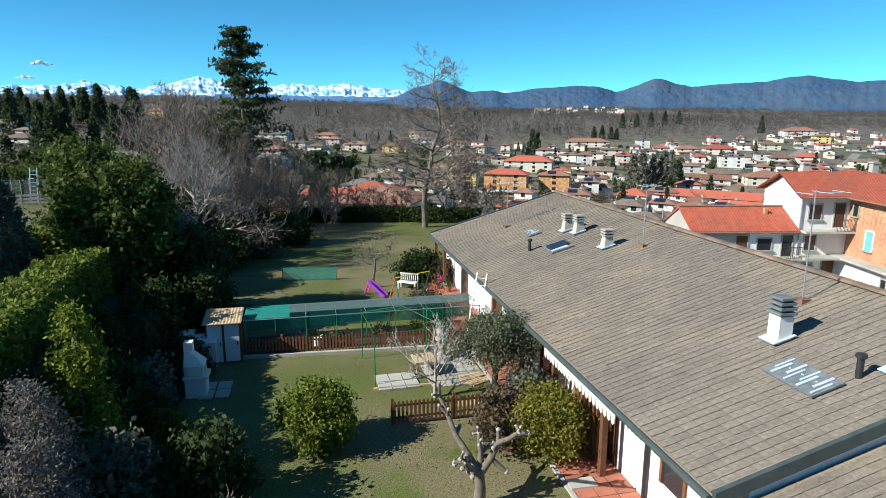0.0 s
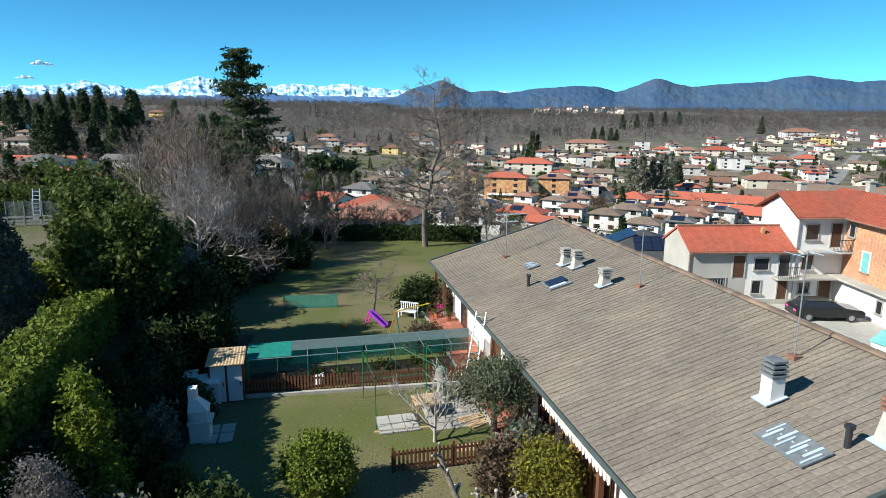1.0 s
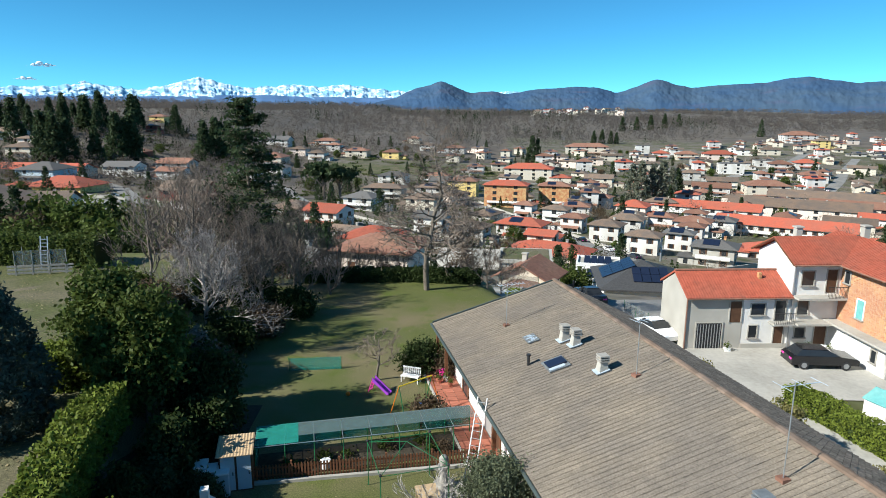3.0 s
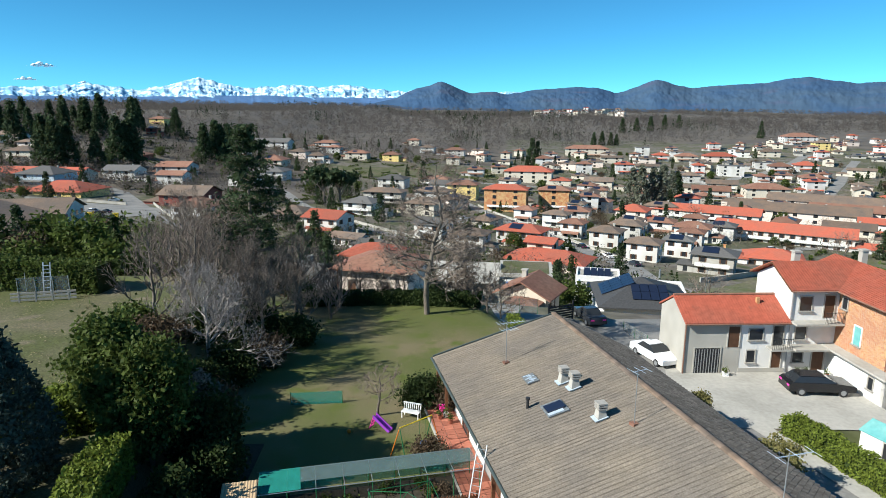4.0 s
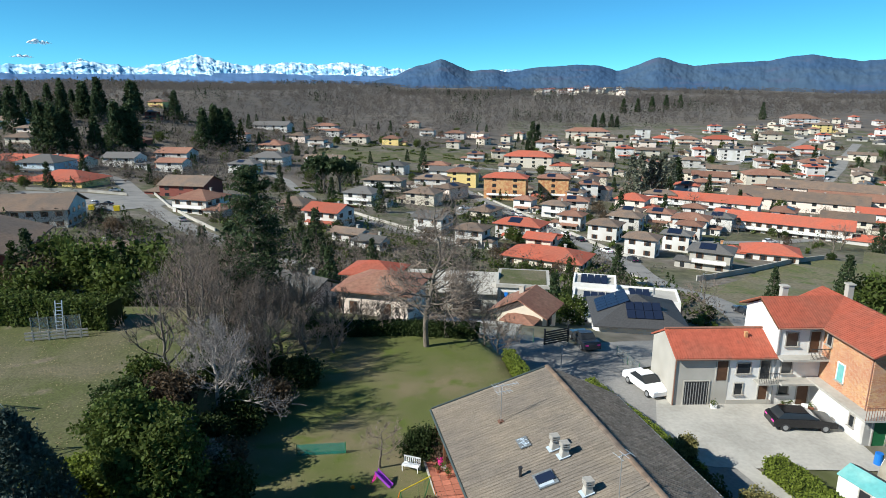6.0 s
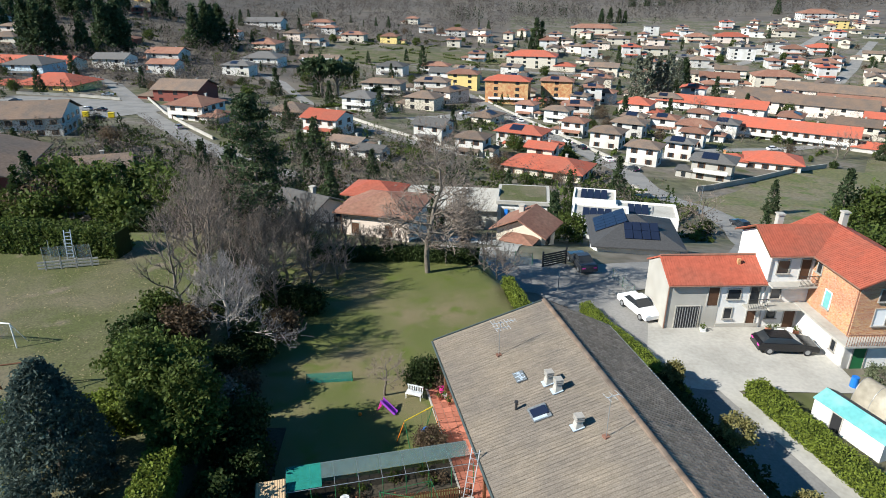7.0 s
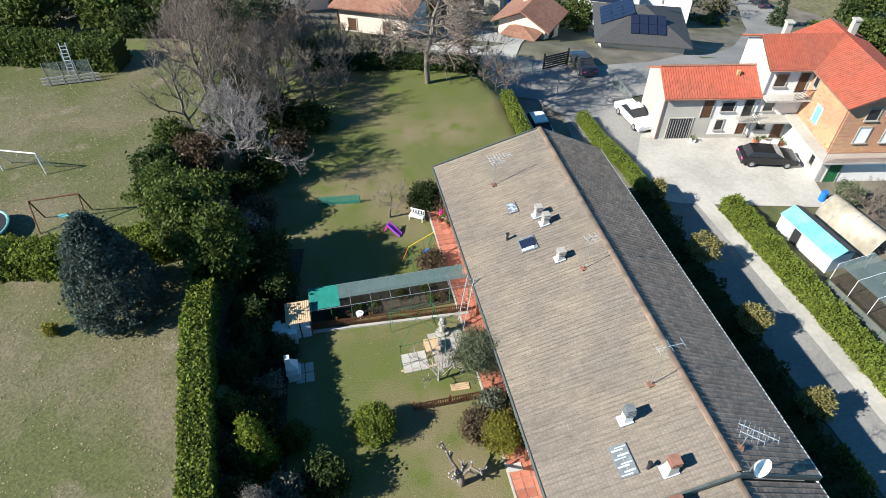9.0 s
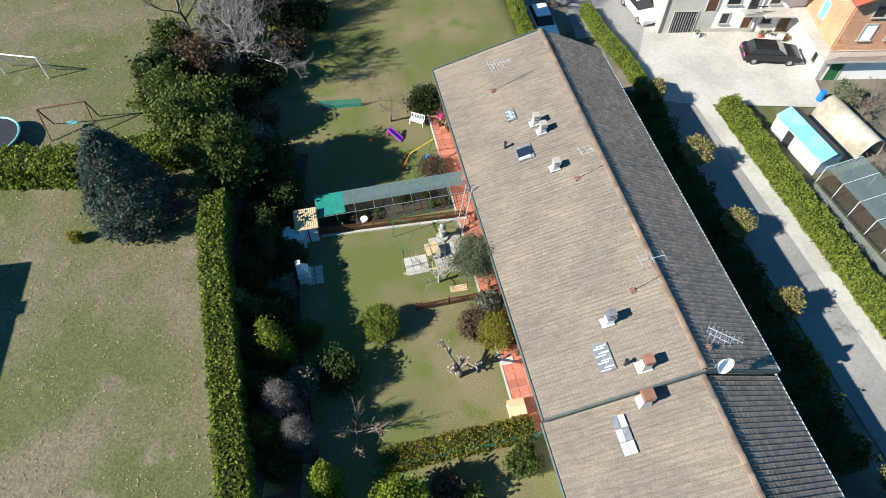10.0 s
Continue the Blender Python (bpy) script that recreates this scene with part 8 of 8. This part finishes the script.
for i, (x, y) in enumerate(((22.4, 47.0), (28.1, 47.0), (28.7, 47.0), (30.2, 46.6))):
    pt = root("planter", pose(x, y, -4.05), "small planter against the farm house wall", "planter", "yard planters")
    Shape().box(-0.22, 0.22, -0.16, 0.16, 0, 0.3).lay("box", M_TERRA if i % 2 else M_WPAINT, pt)
    p = rng.normal(size=(120, 3)) * 0.14 + np.array([0, 0, 0.45])
    v, f = leaf_cards(rng, p, 0.06)
    place("plant", mesh_np("plant", v, f, M_LEAF), pt)
for x, y in ((28.6, 46.2), (29.5, 46.4)):
    c = root("garden_chair", pose(x, y, -4.05, 0, 0, 160), "white plastic garden chair in the yard", "chair", "yard chairs")
    Shape().box(-0.24, 0.24, -0.24, 0.24, 0.4, 0.44).lay("seat", M_WPAINT, c)
    Shape().box(-0.24, 0.24, 0.2, 0.24, 0.44, 0.85).lay("backrest", M_WPAINT, c)
    for sx in (-0.22, 0.18):
        for sy in (-0.22, 0.18):
            Shape().box(sx, sx + 0.04, sy, sy + 0.04, 0, 0.4).lay("leg", M_WPAINT, c)
# dark sliding gate and posts by the lane
gt = root("sliding_gate", pose(12.4, 60.6, gz(12.4, 60.6), 0, 0, 25), "black metal slatted gate beside the lane", "gate")
for i in range(6):
    Shape().box(-2.2, 0.6, -0.02, 0.02, 0.15 + i * 0.25, 0.32 + i * 0.25).lay("slat", M_DARKMETAL, gt)
for x in (-2.25, 0.65):
    Shape().box(x - 0.07, x + 0.07, -0.07, 0.07, 0, 1.9).lay("post", M_DARKMETAL, gt)
for i, (x, y, h_) in enumerate(((1.85, 57.2, 5.5), (51.0, 118.0, 6.0), (46.0, 152.0, 6.5), (38.0, 205.0, 6.5))):
    lp = root("street_lamp" if i else "utility_pole", pose(x, y, gz(x, y), 0, 0, 30 * i), "thin grey metal street lamp" if i else "weathered wooden utility pole behind the lawn", "street lamp" if i else "pole")
    Shape().tube((0, 0, -0.2), (0, 0, h_), 0.11 if not i else 0.07, 0.08 if not i else 0.045, 8).lay("pole", M_METAL if i else M_BARK, lp)
    Shape().tube((0, 0, h_ - 0.1), (0.9, 0, h_ + 0.1), 0.03, None, 6).lay("arm", M_METAL, lp)
    Shape().box(0.7, 1.1, -0.1, 0.1, h_ + 0.06, h_ + 0.16).lay("lantern", M_STONE, lp)


# ---- streets of the town ----
STREETS = [
    ("street_main", [(2, 358), (14, 320), (24, 277), (34, 237), (41, 209), (47, 179), (51, 166), (50, 148), (50, 132), (54, 124), (55, 114), (54, 105), (50, 92), (42, 78), (33, 66), (24, 60), (15, 57)], 6.5),
    ("street_side", [(26, 272), (13, 262), (2, 250), (-12, 240)], 13),
    ("street_west", [(-174, 317), (-153, 298), (-126, 256), (-105, 223), (-88, 200), (-72, 179), (-50, 154), (-28, 136), (-6, 122), (14, 116)], 7),
    ("street_middle", [(-114, 376), (-85, 336), (-59, 274), (-51, 253), (-29, 221), (-12, 198), (2, 182), (20, 178)], 5),
    ("street_north", [(160, 340), (215, 392), (262, 428), (306, 486), (345, 543), (417, 640)], 8),
    ("street_east", [(51, 172), (80, 205), (119, 217), (134, 226), (150, 227), (175, 222)], 5.5),
    ("street_upper", [(190, 470), (237, 513), (257, 528), (309, 577), (383, 675), (421, 702)], 9),
    ("street_row", [(75, 262), (112, 290), (150, 262), (185, 240)], 5.5),
    ("street_north_west", [(2, 358), (-8, 410), (20, 440), (62, 436), (110, 445), (160, 470)], 6.5),
]
for name, line, wide in STREETS:
    strip(name, line, wide, M_ASPHALT, "pale grey asphalt street among the houses", lift=0.12, step=4)
strip("car_park", [(-166, 232), (-143, 234), (-122, 232), (-106, 224)], 34, M_ASPHALT, "grey asphalt car park below the houses", "car park", lift=0.16, step=4)
strip("meadow", [(-92, 462), (-45, 470), (0, 480), (48, 494)], 56, M_FIELD, "open dry meadow between the houses", "meadow", lift=0.2, step=10)
strip("meadow_right", [(60, 112), (78, 130), (96, 150), (126, 184)], 34, M_MEADOW, "open green meadow below the farm house", "meadow", lift=0.05, step=5)
strip("meadow_far", [(110, 120), (130, 152), (160, 196)], 40, M_MEADOW, "open green meadow below the farm house", "meadow", lift=0.09, step=6)
strip("court", [(2.5, 60), (6.0, 74)], 9, M_CONC, "pale paved court below the lawn", lift=0.08, step=3)


def garden_wall(points, height, label, mat=None, thick=0.3):
    """A low wall along a line, with a slightly wider coping."""
    x0, y0 = points[0]
    t = root("garden_wall", pose(x0, y0, gz(x0, y0)), label, "wall")
    for nm, k0, k1, half in (("wall", -0.6, height, thick / 2), ("coping", height, height + 0.08, thick / 2 + 0.05)):
        sh = Shape()
        for (xa, ya), (xb, yb) in zip(points, points[1:]):
            ln = math.hypot(xb - xa, yb - ya)
            ux, uy = (xb - xa) / ln, (yb - ya) / ln
            n_ = max(1, int(ln / 5))
            for i in range(n_):
                ring = []
                for q in (i / n_, (i + 1) / n_):
                    cx, cy = xa + ux * ln * q, ya + uy * ln * q
                    g = gz(cx, cy) - gz(x0, y0)
                    for sg in (-1, 1):
                        ring += [(cx - uy * half * sg - x0, cy + ux * half * sg - y0, g + k0), (cx - uy * half * sg - x0, cy + ux * half * sg - y0, g + k1)]
                sh.add(ring, [(0, 1, 3, 2), (4, 6, 7, 5), (0, 4, 5, 1), (2, 3, 7, 6), (1, 5, 7, 3), (0, 2, 6, 4)])
        sh.lay(nm, mat or M_CONC, t)
    return t


garden_wall([(62, 147), (85, 164), (102, 178), (118, 188)], 1.3, "long grey retaining wall at the top of the meadow", M_GREYP)
garden_wall([(55, 170), (51, 181), (45, 210), (38, 238), (28, 278), (18, 321)], 0.8, "pale plastered garden wall beside the street")
garden_wall([(-122, 262), (-100, 226), (-84, 204), (-68, 183)], 0.9, "pale garden wall beside the western street")
garden_wall([(-47, 254), (-26, 223), (-9, 201), (4, 186)], 0.9, "pale garden wall beside the lane of the houses")
garden_wall([(46, 147), (46, 134), (38, 128), (28, 124)], 1.0, "white garden wall of the modern houses")
garden_wall([(-170, 254), (-146, 256), (-128, 252)], 1.0, "low pale wall along the car park")


def near_street(x, y, gap):
    for _, line, wide in STREETS:
        for (xa, ya), (xb, yb) in zip(line, line[1:]):
            t = max(0.0, min(1.0, ((x - xa) * (xb - xa) + (y - ya) * (yb - ya)) / ((xb - xa) ** 2 + (yb - ya) ** 2)))
            if (x - xa - t * (xb - xa)) ** 2 + (y - ya - t * (yb - ya)) ** 2 < (wide / 2 + gap) ** 2:
                return True
    return -168 < x < -98 and 205 < y < 256


# ---- the rest of the town ----
rng = np.random.default_rng(42)
taken = [(o.matrix_basis.translation.x, o.matrix_basis.translation.y) for o in scene.objects if o.parent is None and o.get("category") == "house"]


def free(x, y, gap):
    return all((x - a) ** 2 + (y - b) ** 2 > gap * gap for a, b in taken) and not near_street(x, y, min(gap * 0.4, 6.0))


# farther houses: a few built once, then copied over the slope
protos = []
for i, (w, d, st, wall, roof, gable) in enumerate(((12, 9, 2, M_WHITE_DIM, M_RUST, False), (13, 8, 2, M_WHITE_DIM, M_BROWN, True), (11, 9, 2, M_CREAM, M_RUST, False), (15, 9, 2, M_PINK, M_BROWN, False), (12, 9, 3, M_WHITE_DIM, M_ORANGE, False), (12, 8, 1, M_GREYP, M_GREYR, True), (20, 9, 2, M_CREAM, M_BROWN, True), (11, 9, 1, M_CREAM, M_BROWN, False))):
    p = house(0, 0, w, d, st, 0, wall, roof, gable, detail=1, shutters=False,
              label={M_WHITE_DIM: "white", M_CREAM: "cream", M_PINK: "pale pink", M_GREYP: "grey"}[wall] + " house with a " + {M_RUST: "weathered red clay", M_BROWN: "brown tiled", M_ORANGE: "bright orange clay", M_GREYR: "dark grey"}[roof] + " roof on the valley slope")
    protos.append(p)
spots = []
for k in range(2600):
    y = rng.uniform(235, 900)
    x = rng.uniform(-0.02 * y, 0.80 * y) if k % 40 else rng.uniform(-0.72 * y, -0.05 * y)
    if (x > 0 and y > 620 + 0.45 * x) or (x < 0 and y > 560) or (-0.17 * y < x < 0.05 * y and 400 < y < 520):
        continue
    gap = 21 if x > 0 else 40
    if free(x, y, gap) and len(spots) < 130:
        taken.append((x, y))
        spots.append((x, y))
for k, (x, y) in enumerate(spots):
    src = protos[int(rng.integers(0, len(protos)))]
    m = pose(x, y, gz(x, y) - 0.3, 0, 0, float(rng.choice([-30, -14, -10, 60, 76])) + rng.normal() * 6)
    if k < len(protos):
        protos[k].matrix_basis = m
    else:
        copy_thing(src, m)

# village on the far rise
for k in range(26):
    a, d = radians(rng.uniform(7.5, 15.5)), rng.uniform(2050, 2500)
    x, y = d * math.sin(a), d * math.cos(a)
    o = copy_thing(protos[int(rng.integers(0, len(protos)))], Matrix())
    o.matrix_basis = pose(x, y, gz(x, y) + 6, 0, 0, float(rng.uniform(-40, 40))) @ Matrix.Scale(1.5, 4)

# trees and shrubs among the houses: kinds built once, then copied
kinds = [
    (leaf_tree(301, (2.2, 2.2, 2.0), 2.2, M_LEAF, 0.20, 1900, "rounded evergreen tree among the houses", Matrix(), name="garden_tree", clumps=60, spread=0.4, category="tree", trunk=0.15), 5),
    (leaf_tree(302, (1.5, 1.5, 1.2), 1.2, M_LEAF_DARK, 0.17, 1200, "dark evergreen shrub among the houses", Matrix(), name="garden_shrub", clumps=40, spread=0.3), 6),
    (leaf_tree(303, (2.0, 2.0, 2.2), 2.8, M_LEAF_BROWN, 0.15, 1400, "brown leafless garden tree", Matrix(), name="garden_tree", clumps=90, spread=0.45, category="tree", trunk=0.15), 4),
    (cone_tree(304, 8.5, 2.0, M_NEEDLE, 0.26, 1900, "dark green conifer among the houses", Matrix(), clumps=140, spread=0.25, power=0.85, trunk=0.2), 4),
    (cone_tree(305, 6.5, 0.9, M_LEAF_DARK, 0.26, 600, "slim dark cypress among the houses", Matrix(), name="cypress", clumps=90, spread=0.15, power=0.5, trunk=0.15), 2),
    (bare_tree(306, 6.0, 0.14, "leafless garden tree with fine twigs", m=Matrix(), first=0.2, levels=3, kids=4, limbs=9, limb=0.5, lean=0.6, up=0.4, name="bare_garden_tree"), 4),
    (leaf_tree(307, (3.4, 3.4, 1.5), 5.2, M_NEEDLE, 0.4, 1100, "broad umbrella pine among the houses", Matrix(), name="umbrella_pine", clumps=80, spread=0.35, category="tree", trunk=0.25, low=-0.4), 0),
    (cone_tree(308, 13.0, 3.4, M_NEEDLE, 0.5, 2200, "tall dark cedar above the houses", Matrix(), name="cedar", clumps=240, spread=0.4, power=0.8, trunk=0.35), 0),
    (cone_tree(309, 11.0, 2.2, M_LEAF_GREY, 0.36, 1500, "tall grey-green conifer in the town", Matrix(), clumps=180, spread=0.3, power=0.6, trunk=0.25), 0),
]
bag = [k for k, (_, n) in enumerate(kinds) for _ in range(n)]
used = set()


def plant(k, x, y, s, turn):
    m = pose(x, y, gz(x, y) - 0.1, 0, 0, turn) @ Matrix.Scale(s, 4)
    if k in used:
        o = copy_thing(kinds[k][0], Matrix())
        o.matrix_basis = m
    else:
        kinds[k][0].matrix_basis = m
        used.add(k)


plant(7, -219, 358, 2.09, 0)
plant(7, -215, 364, 1.88, 47)
plant(7, -226, 359, 2.12, 94)
plant(7, -203, 371, 1.64, 141)
plant(7, -198, 386, 2.30, 188)
plant(7, -193, 395, 2.36, 235)
plant(7, -195, 391, 2.07, 282)
plant(7, -169, 450, 2.11, 329)
plant(7, -164, 459, 2.28, 16)
plant(7, -160, 474, 2.07, 63)
plant(7, -162, 464, 2.08, 110)
plant(7, -269, 400, 2.14, 157)
plant(7, -282, 436, 1.46, 204)
plant(7, -263, 486, 1.30, 251)
plant(6, -56, 293, 2.55, 298)
plant(6, -49, 296, 2.39, 345)
plant(3, -13, 407, 1.96, 32)
plant(3, -26, 456, 0.98, 79)
plant(3, -33, 159, 1.38, 126)
plant(8, 105, 350, 1.94, 173)
plant(8, 103, 327, 2.20, 220)
plant(8, 110, 330, 2.09, 267)
plant(8, 116, 332, 2.24, 314)
plant(8, 131, 360, 1.85, 1)
plant(7, 152, 408, 1.37, 48)
plant(3, 78, 558, 2.86, 95)
plant(3, 83, 560, 2.58, 142)
plant(7, 189, 801, 1.18, 189)
plant(7, 199, 800, 1.29, 236)
plant(7, 210, 800, 1.18, 283)
plant(7, 298, 1066, 1.79, 330)
plant(7, 331, 1098, 1.69, 17)
plant(7, 355, 1098, 1.91, 64)
plant(7, 399, 1156, 1.94, 111)
plant(7, 451, 1229, 1.81, 158)
plant(7, 217, 800, 1.02, 205)
plant(4, -146, 460, 3.39, 252)
plant(3, 23, 319, 0.98, 299)
plant(3, 458, 922, 2.84, 346)
plant(3, -51, 441, 0.91, 33)
plant(3, -26.5, 118, 1.0, 80)
plant(3, -24, 121, 0.8, 127)
plant(3, 54.0, 98.5, 0.72, 174)
plant(3, 68.3, 123.8, 0.85, 221)
plant(1, 120.5, 188.3, 0.9, 12)
plant(5, 134.8, 206.5, 1.5, 40)
plant(5, 130.0, 203.0, 1.3, 140)
plant(3, 78.0, 116.0, 1.35, 10)
plant(0, 83.0, 115.0, 2.0, 70)
plant(3, 88.0, 117.0, 1.4, 130)
plant(0, 93.0, 119.0, 1.9, 190)
plant(0, 74.0, 108.0, 1.3, 250)
plant(1, 69.0, 104.0, 1.4, 310)
plant(0, 55.5, 79.0, 1.3, 268)
plant(0, 58.5, 77.0, 1.3, 315)
plant(0, 61.0, 82.0, 1.4, 2)
plant(0, 52.5, 84.5, 0.9, 49)
plant(1, 57.0, 86.0, 1.2, 96)
plant(0, 63.0, 76.0, 1.4, 143)
plant(1, 47.5, 76.5, 0.9, 190)
plant(1, 45.0, 70.0, 1.0, 237)
plant(1, 43.5, 66.0, 1.0, 284)
plant(4, 19.0, 82.0, 0.55, 331)
plant(1, 30.5, 79.0, 0.6, 18)
plant(1, 14.5, 88.0, 0.8, 65)
plant(0, 16.0, 108.0, 1.0, 112)
plant(0, 20.0, 111.0, 0.9, 159)
plant(1, 23.5, 108.0, 1.2, 206)
plant(0, -33.5, 61.5, 1.3, 253)
plant(0, -38.0, 66.0, 1.5, 300)
plant(0, -30.5, 66.5, 1.4, 347)
plant(0, -44.0, 69.0, 1.5, 34)
plant(0, -42.0, 60.5, 1.2, 81)
plant(0, -35.5, 70.5, 1.5, 128)
plant(0, -27.0, 64.0, 1.2, 175)
plant(1, -30.0, 58.0, 1.3, 222)
plant(5, -25.0, 59.0, 0.9, 269)
plant(1, -49.0, 79.0, 1.6, 316)
plant(5, -22.0, 57.0, 1.0, 3)
plant(5, -18.0, 58.5, 1.0, 50)
plant(5, -14.5, 57.0, 0.9, 97)
plant(2, -20.5, 63.5, 0.9, 144)
plant(2, -15.5, 62.0, 0.8, 191)
plant(5, -24.5, 69.0, 0.9, 238)
plant(2, -28.0, 75.0, 0.9, 285)
plant(1, -13.5, 58.0, 0.9, 332)
plant(1, -17.0, 66.5, 0.9, 19)
for k in range(22):
    x, y = rng.uniform(-345, -215), rng.uniform(415, 560)
    if free(x, y, 12):
        plant(7, x, y, float(rng.uniform(1.3, 2.2)), 53 * k)
count = 0
for k in range(3000):
    y = 62 + 640 * rng.uniform(0, 1) ** 1.5
    x = rng.uniform(-0.74 * y, 0.76 * y)
    if count >= 620:
        break
    if abs(x - 33) < 9 and y < 112 or (10 < x < 50 and y < 68) or (y < 75 and x > -20) or (-0.17 * y < x < 0.05 * y and 400 < y < 520) or (-125 < x < -80 and 195 < y < 262) or (54 < x < 175 and 90 < y < 196) or not free(x, y, 7.5):
        continue
    count += 1
    s = rng.uniform(0.6, 1.25) * (1.0 if y < 250 else 1.2)
    plant(bag[int(rng.integers(0, len(bag)))], x, y, s, float(rng.uniform(0, 360)))



def town_trees(name, seed, count, mat, label, wide, tall, cards, narrow):
    """Crowns of the smaller trees that fill the gaps between the houses, as one joined mass."""
    rng = np.random.default_rng(seed)
    cs, sizes = [], []
    for k in range(count):
        y = 100 + 520 * rng.uniform(0, 1) ** 1.3
        x = rng.uniform(-0.75, 0.78) * y if k % 2 else rng.uniform(-0.75, 0.05) * y
        if not free(x, y, 8.5) or (54 < x < 175 and 84 < y < 196) or (-130 < x < -78 and 190 < y < 266) or (-0.17 * y < x < 0.06 * y and 405 < y < 520):
            continue
        w, h = wide * rng.uniform(0.6, 1.3), tall * rng.uniform(0.6, 1.3)
        u = rng.uniform(0, 1, cards)
        rad = (1 - u if narrow else np.sqrt(np.clip(1 - (2 * u - 1) ** 2, 0, 1))) * rng.uniform(0.4, 1, cards) * w
        t = rng.uniform(0, 2 * math.pi, cards)
        cs.append(np.stack([x + np.cos(t) * rad, y + np.sin(t) * rad, gz(x, y) + (0.1 + 0.9 * u) * h], 1))
        sizes.append(np.full(cards, w * (0.15 if narrow else 0.10)))
    c, s = np.concatenate(cs), np.concatenate(sizes)[:, None, None]
    v, f = leaf_cards(rng, c, 1.0, 0.6 if narrow else 0.28, 0.5)
    v = (v.reshape(-1, 4, 3) - c[:, None, :]) * s + c[:, None, :]
    tagged(new(name, mesh_np(name, v.reshape(-1, 3), f, mat)), label, "trees", kind="stuff")


town_trees("leafless_garden_trees", 61, 3600, M_FARTWIG, "leafless grey-brown trees filling the gardens of the town", 2.4, 5.5, 120, False)
town_trees("green_garden_shrubs", 62, 1500, M_LEAF_DARK, "dark green shrubs and trees between the houses", 1.8, 4.5, 60, True)

# garden hedges and low walls between the plots, one joined mass
hv, hf = [], []
for k in range(700):
    y = 95 + 480 * rng.uniform(0, 1) ** 1.4
    x = rng.uniform(-0.70 * y, 0.74 * y)
    if not free(x, y, 6.5) or (-125 < x < -80 and 195 < y < 262) or (54 < x < 175 and 84 < y < 196):
        continue
    a = radians(float(rng.choice([-30, 60])) + rng.normal() * 5)
    ln, h_ = rng.uniform(6, 18), rng.uniform(0.7, 1.6)
    n_ = int(ln * 9)
    t = rng.uniform(-0.5, 0.5, n_) * ln
    q = np.stack([x + math.cos(a) * t + rng.normal(size=n_) * 0.25, y + math.sin(a) * t + rng.normal(size=n_) * 0.25, np.zeros(n_)], 1)
    q[:, 2] = ground(q[:, 0], q[:, 1]) + rng.uniform(0.1, 1, n_) * h_
    v, f = leaf_cards(rng, q, 0.42, 0.8)
    hf.append(f + sum(len(b) for b in hv))
    hv.append(v)
tagged(new("garden_hedges", mesh_np("garden_hedges", np.concatenate(hv), np.concatenate(hf), M_LEAF)), "clipped green hedges between the gardens of the town", "hedges", kind="stuff")

# ---- roof tiles, last ----
tile_slope(kid(row_house, "roof_slope"), -1, -25.25, 0.0, 0.0, M_TILE_L, singles=300)
tile_slope(kid(row_house, "dark_roof_slope"), 1, -25.25, 0.0, 0.0, M_TILE_D)
tile_slope(kid(row_house_2, "roof_slope"), -1, -25.4, -37.0, 0.45, M_TILE_L)
tile_slope(kid(row_house_2, "dark_roof_slope"), 1, -25.4, -37.0, 0.45, M_TILE_D)
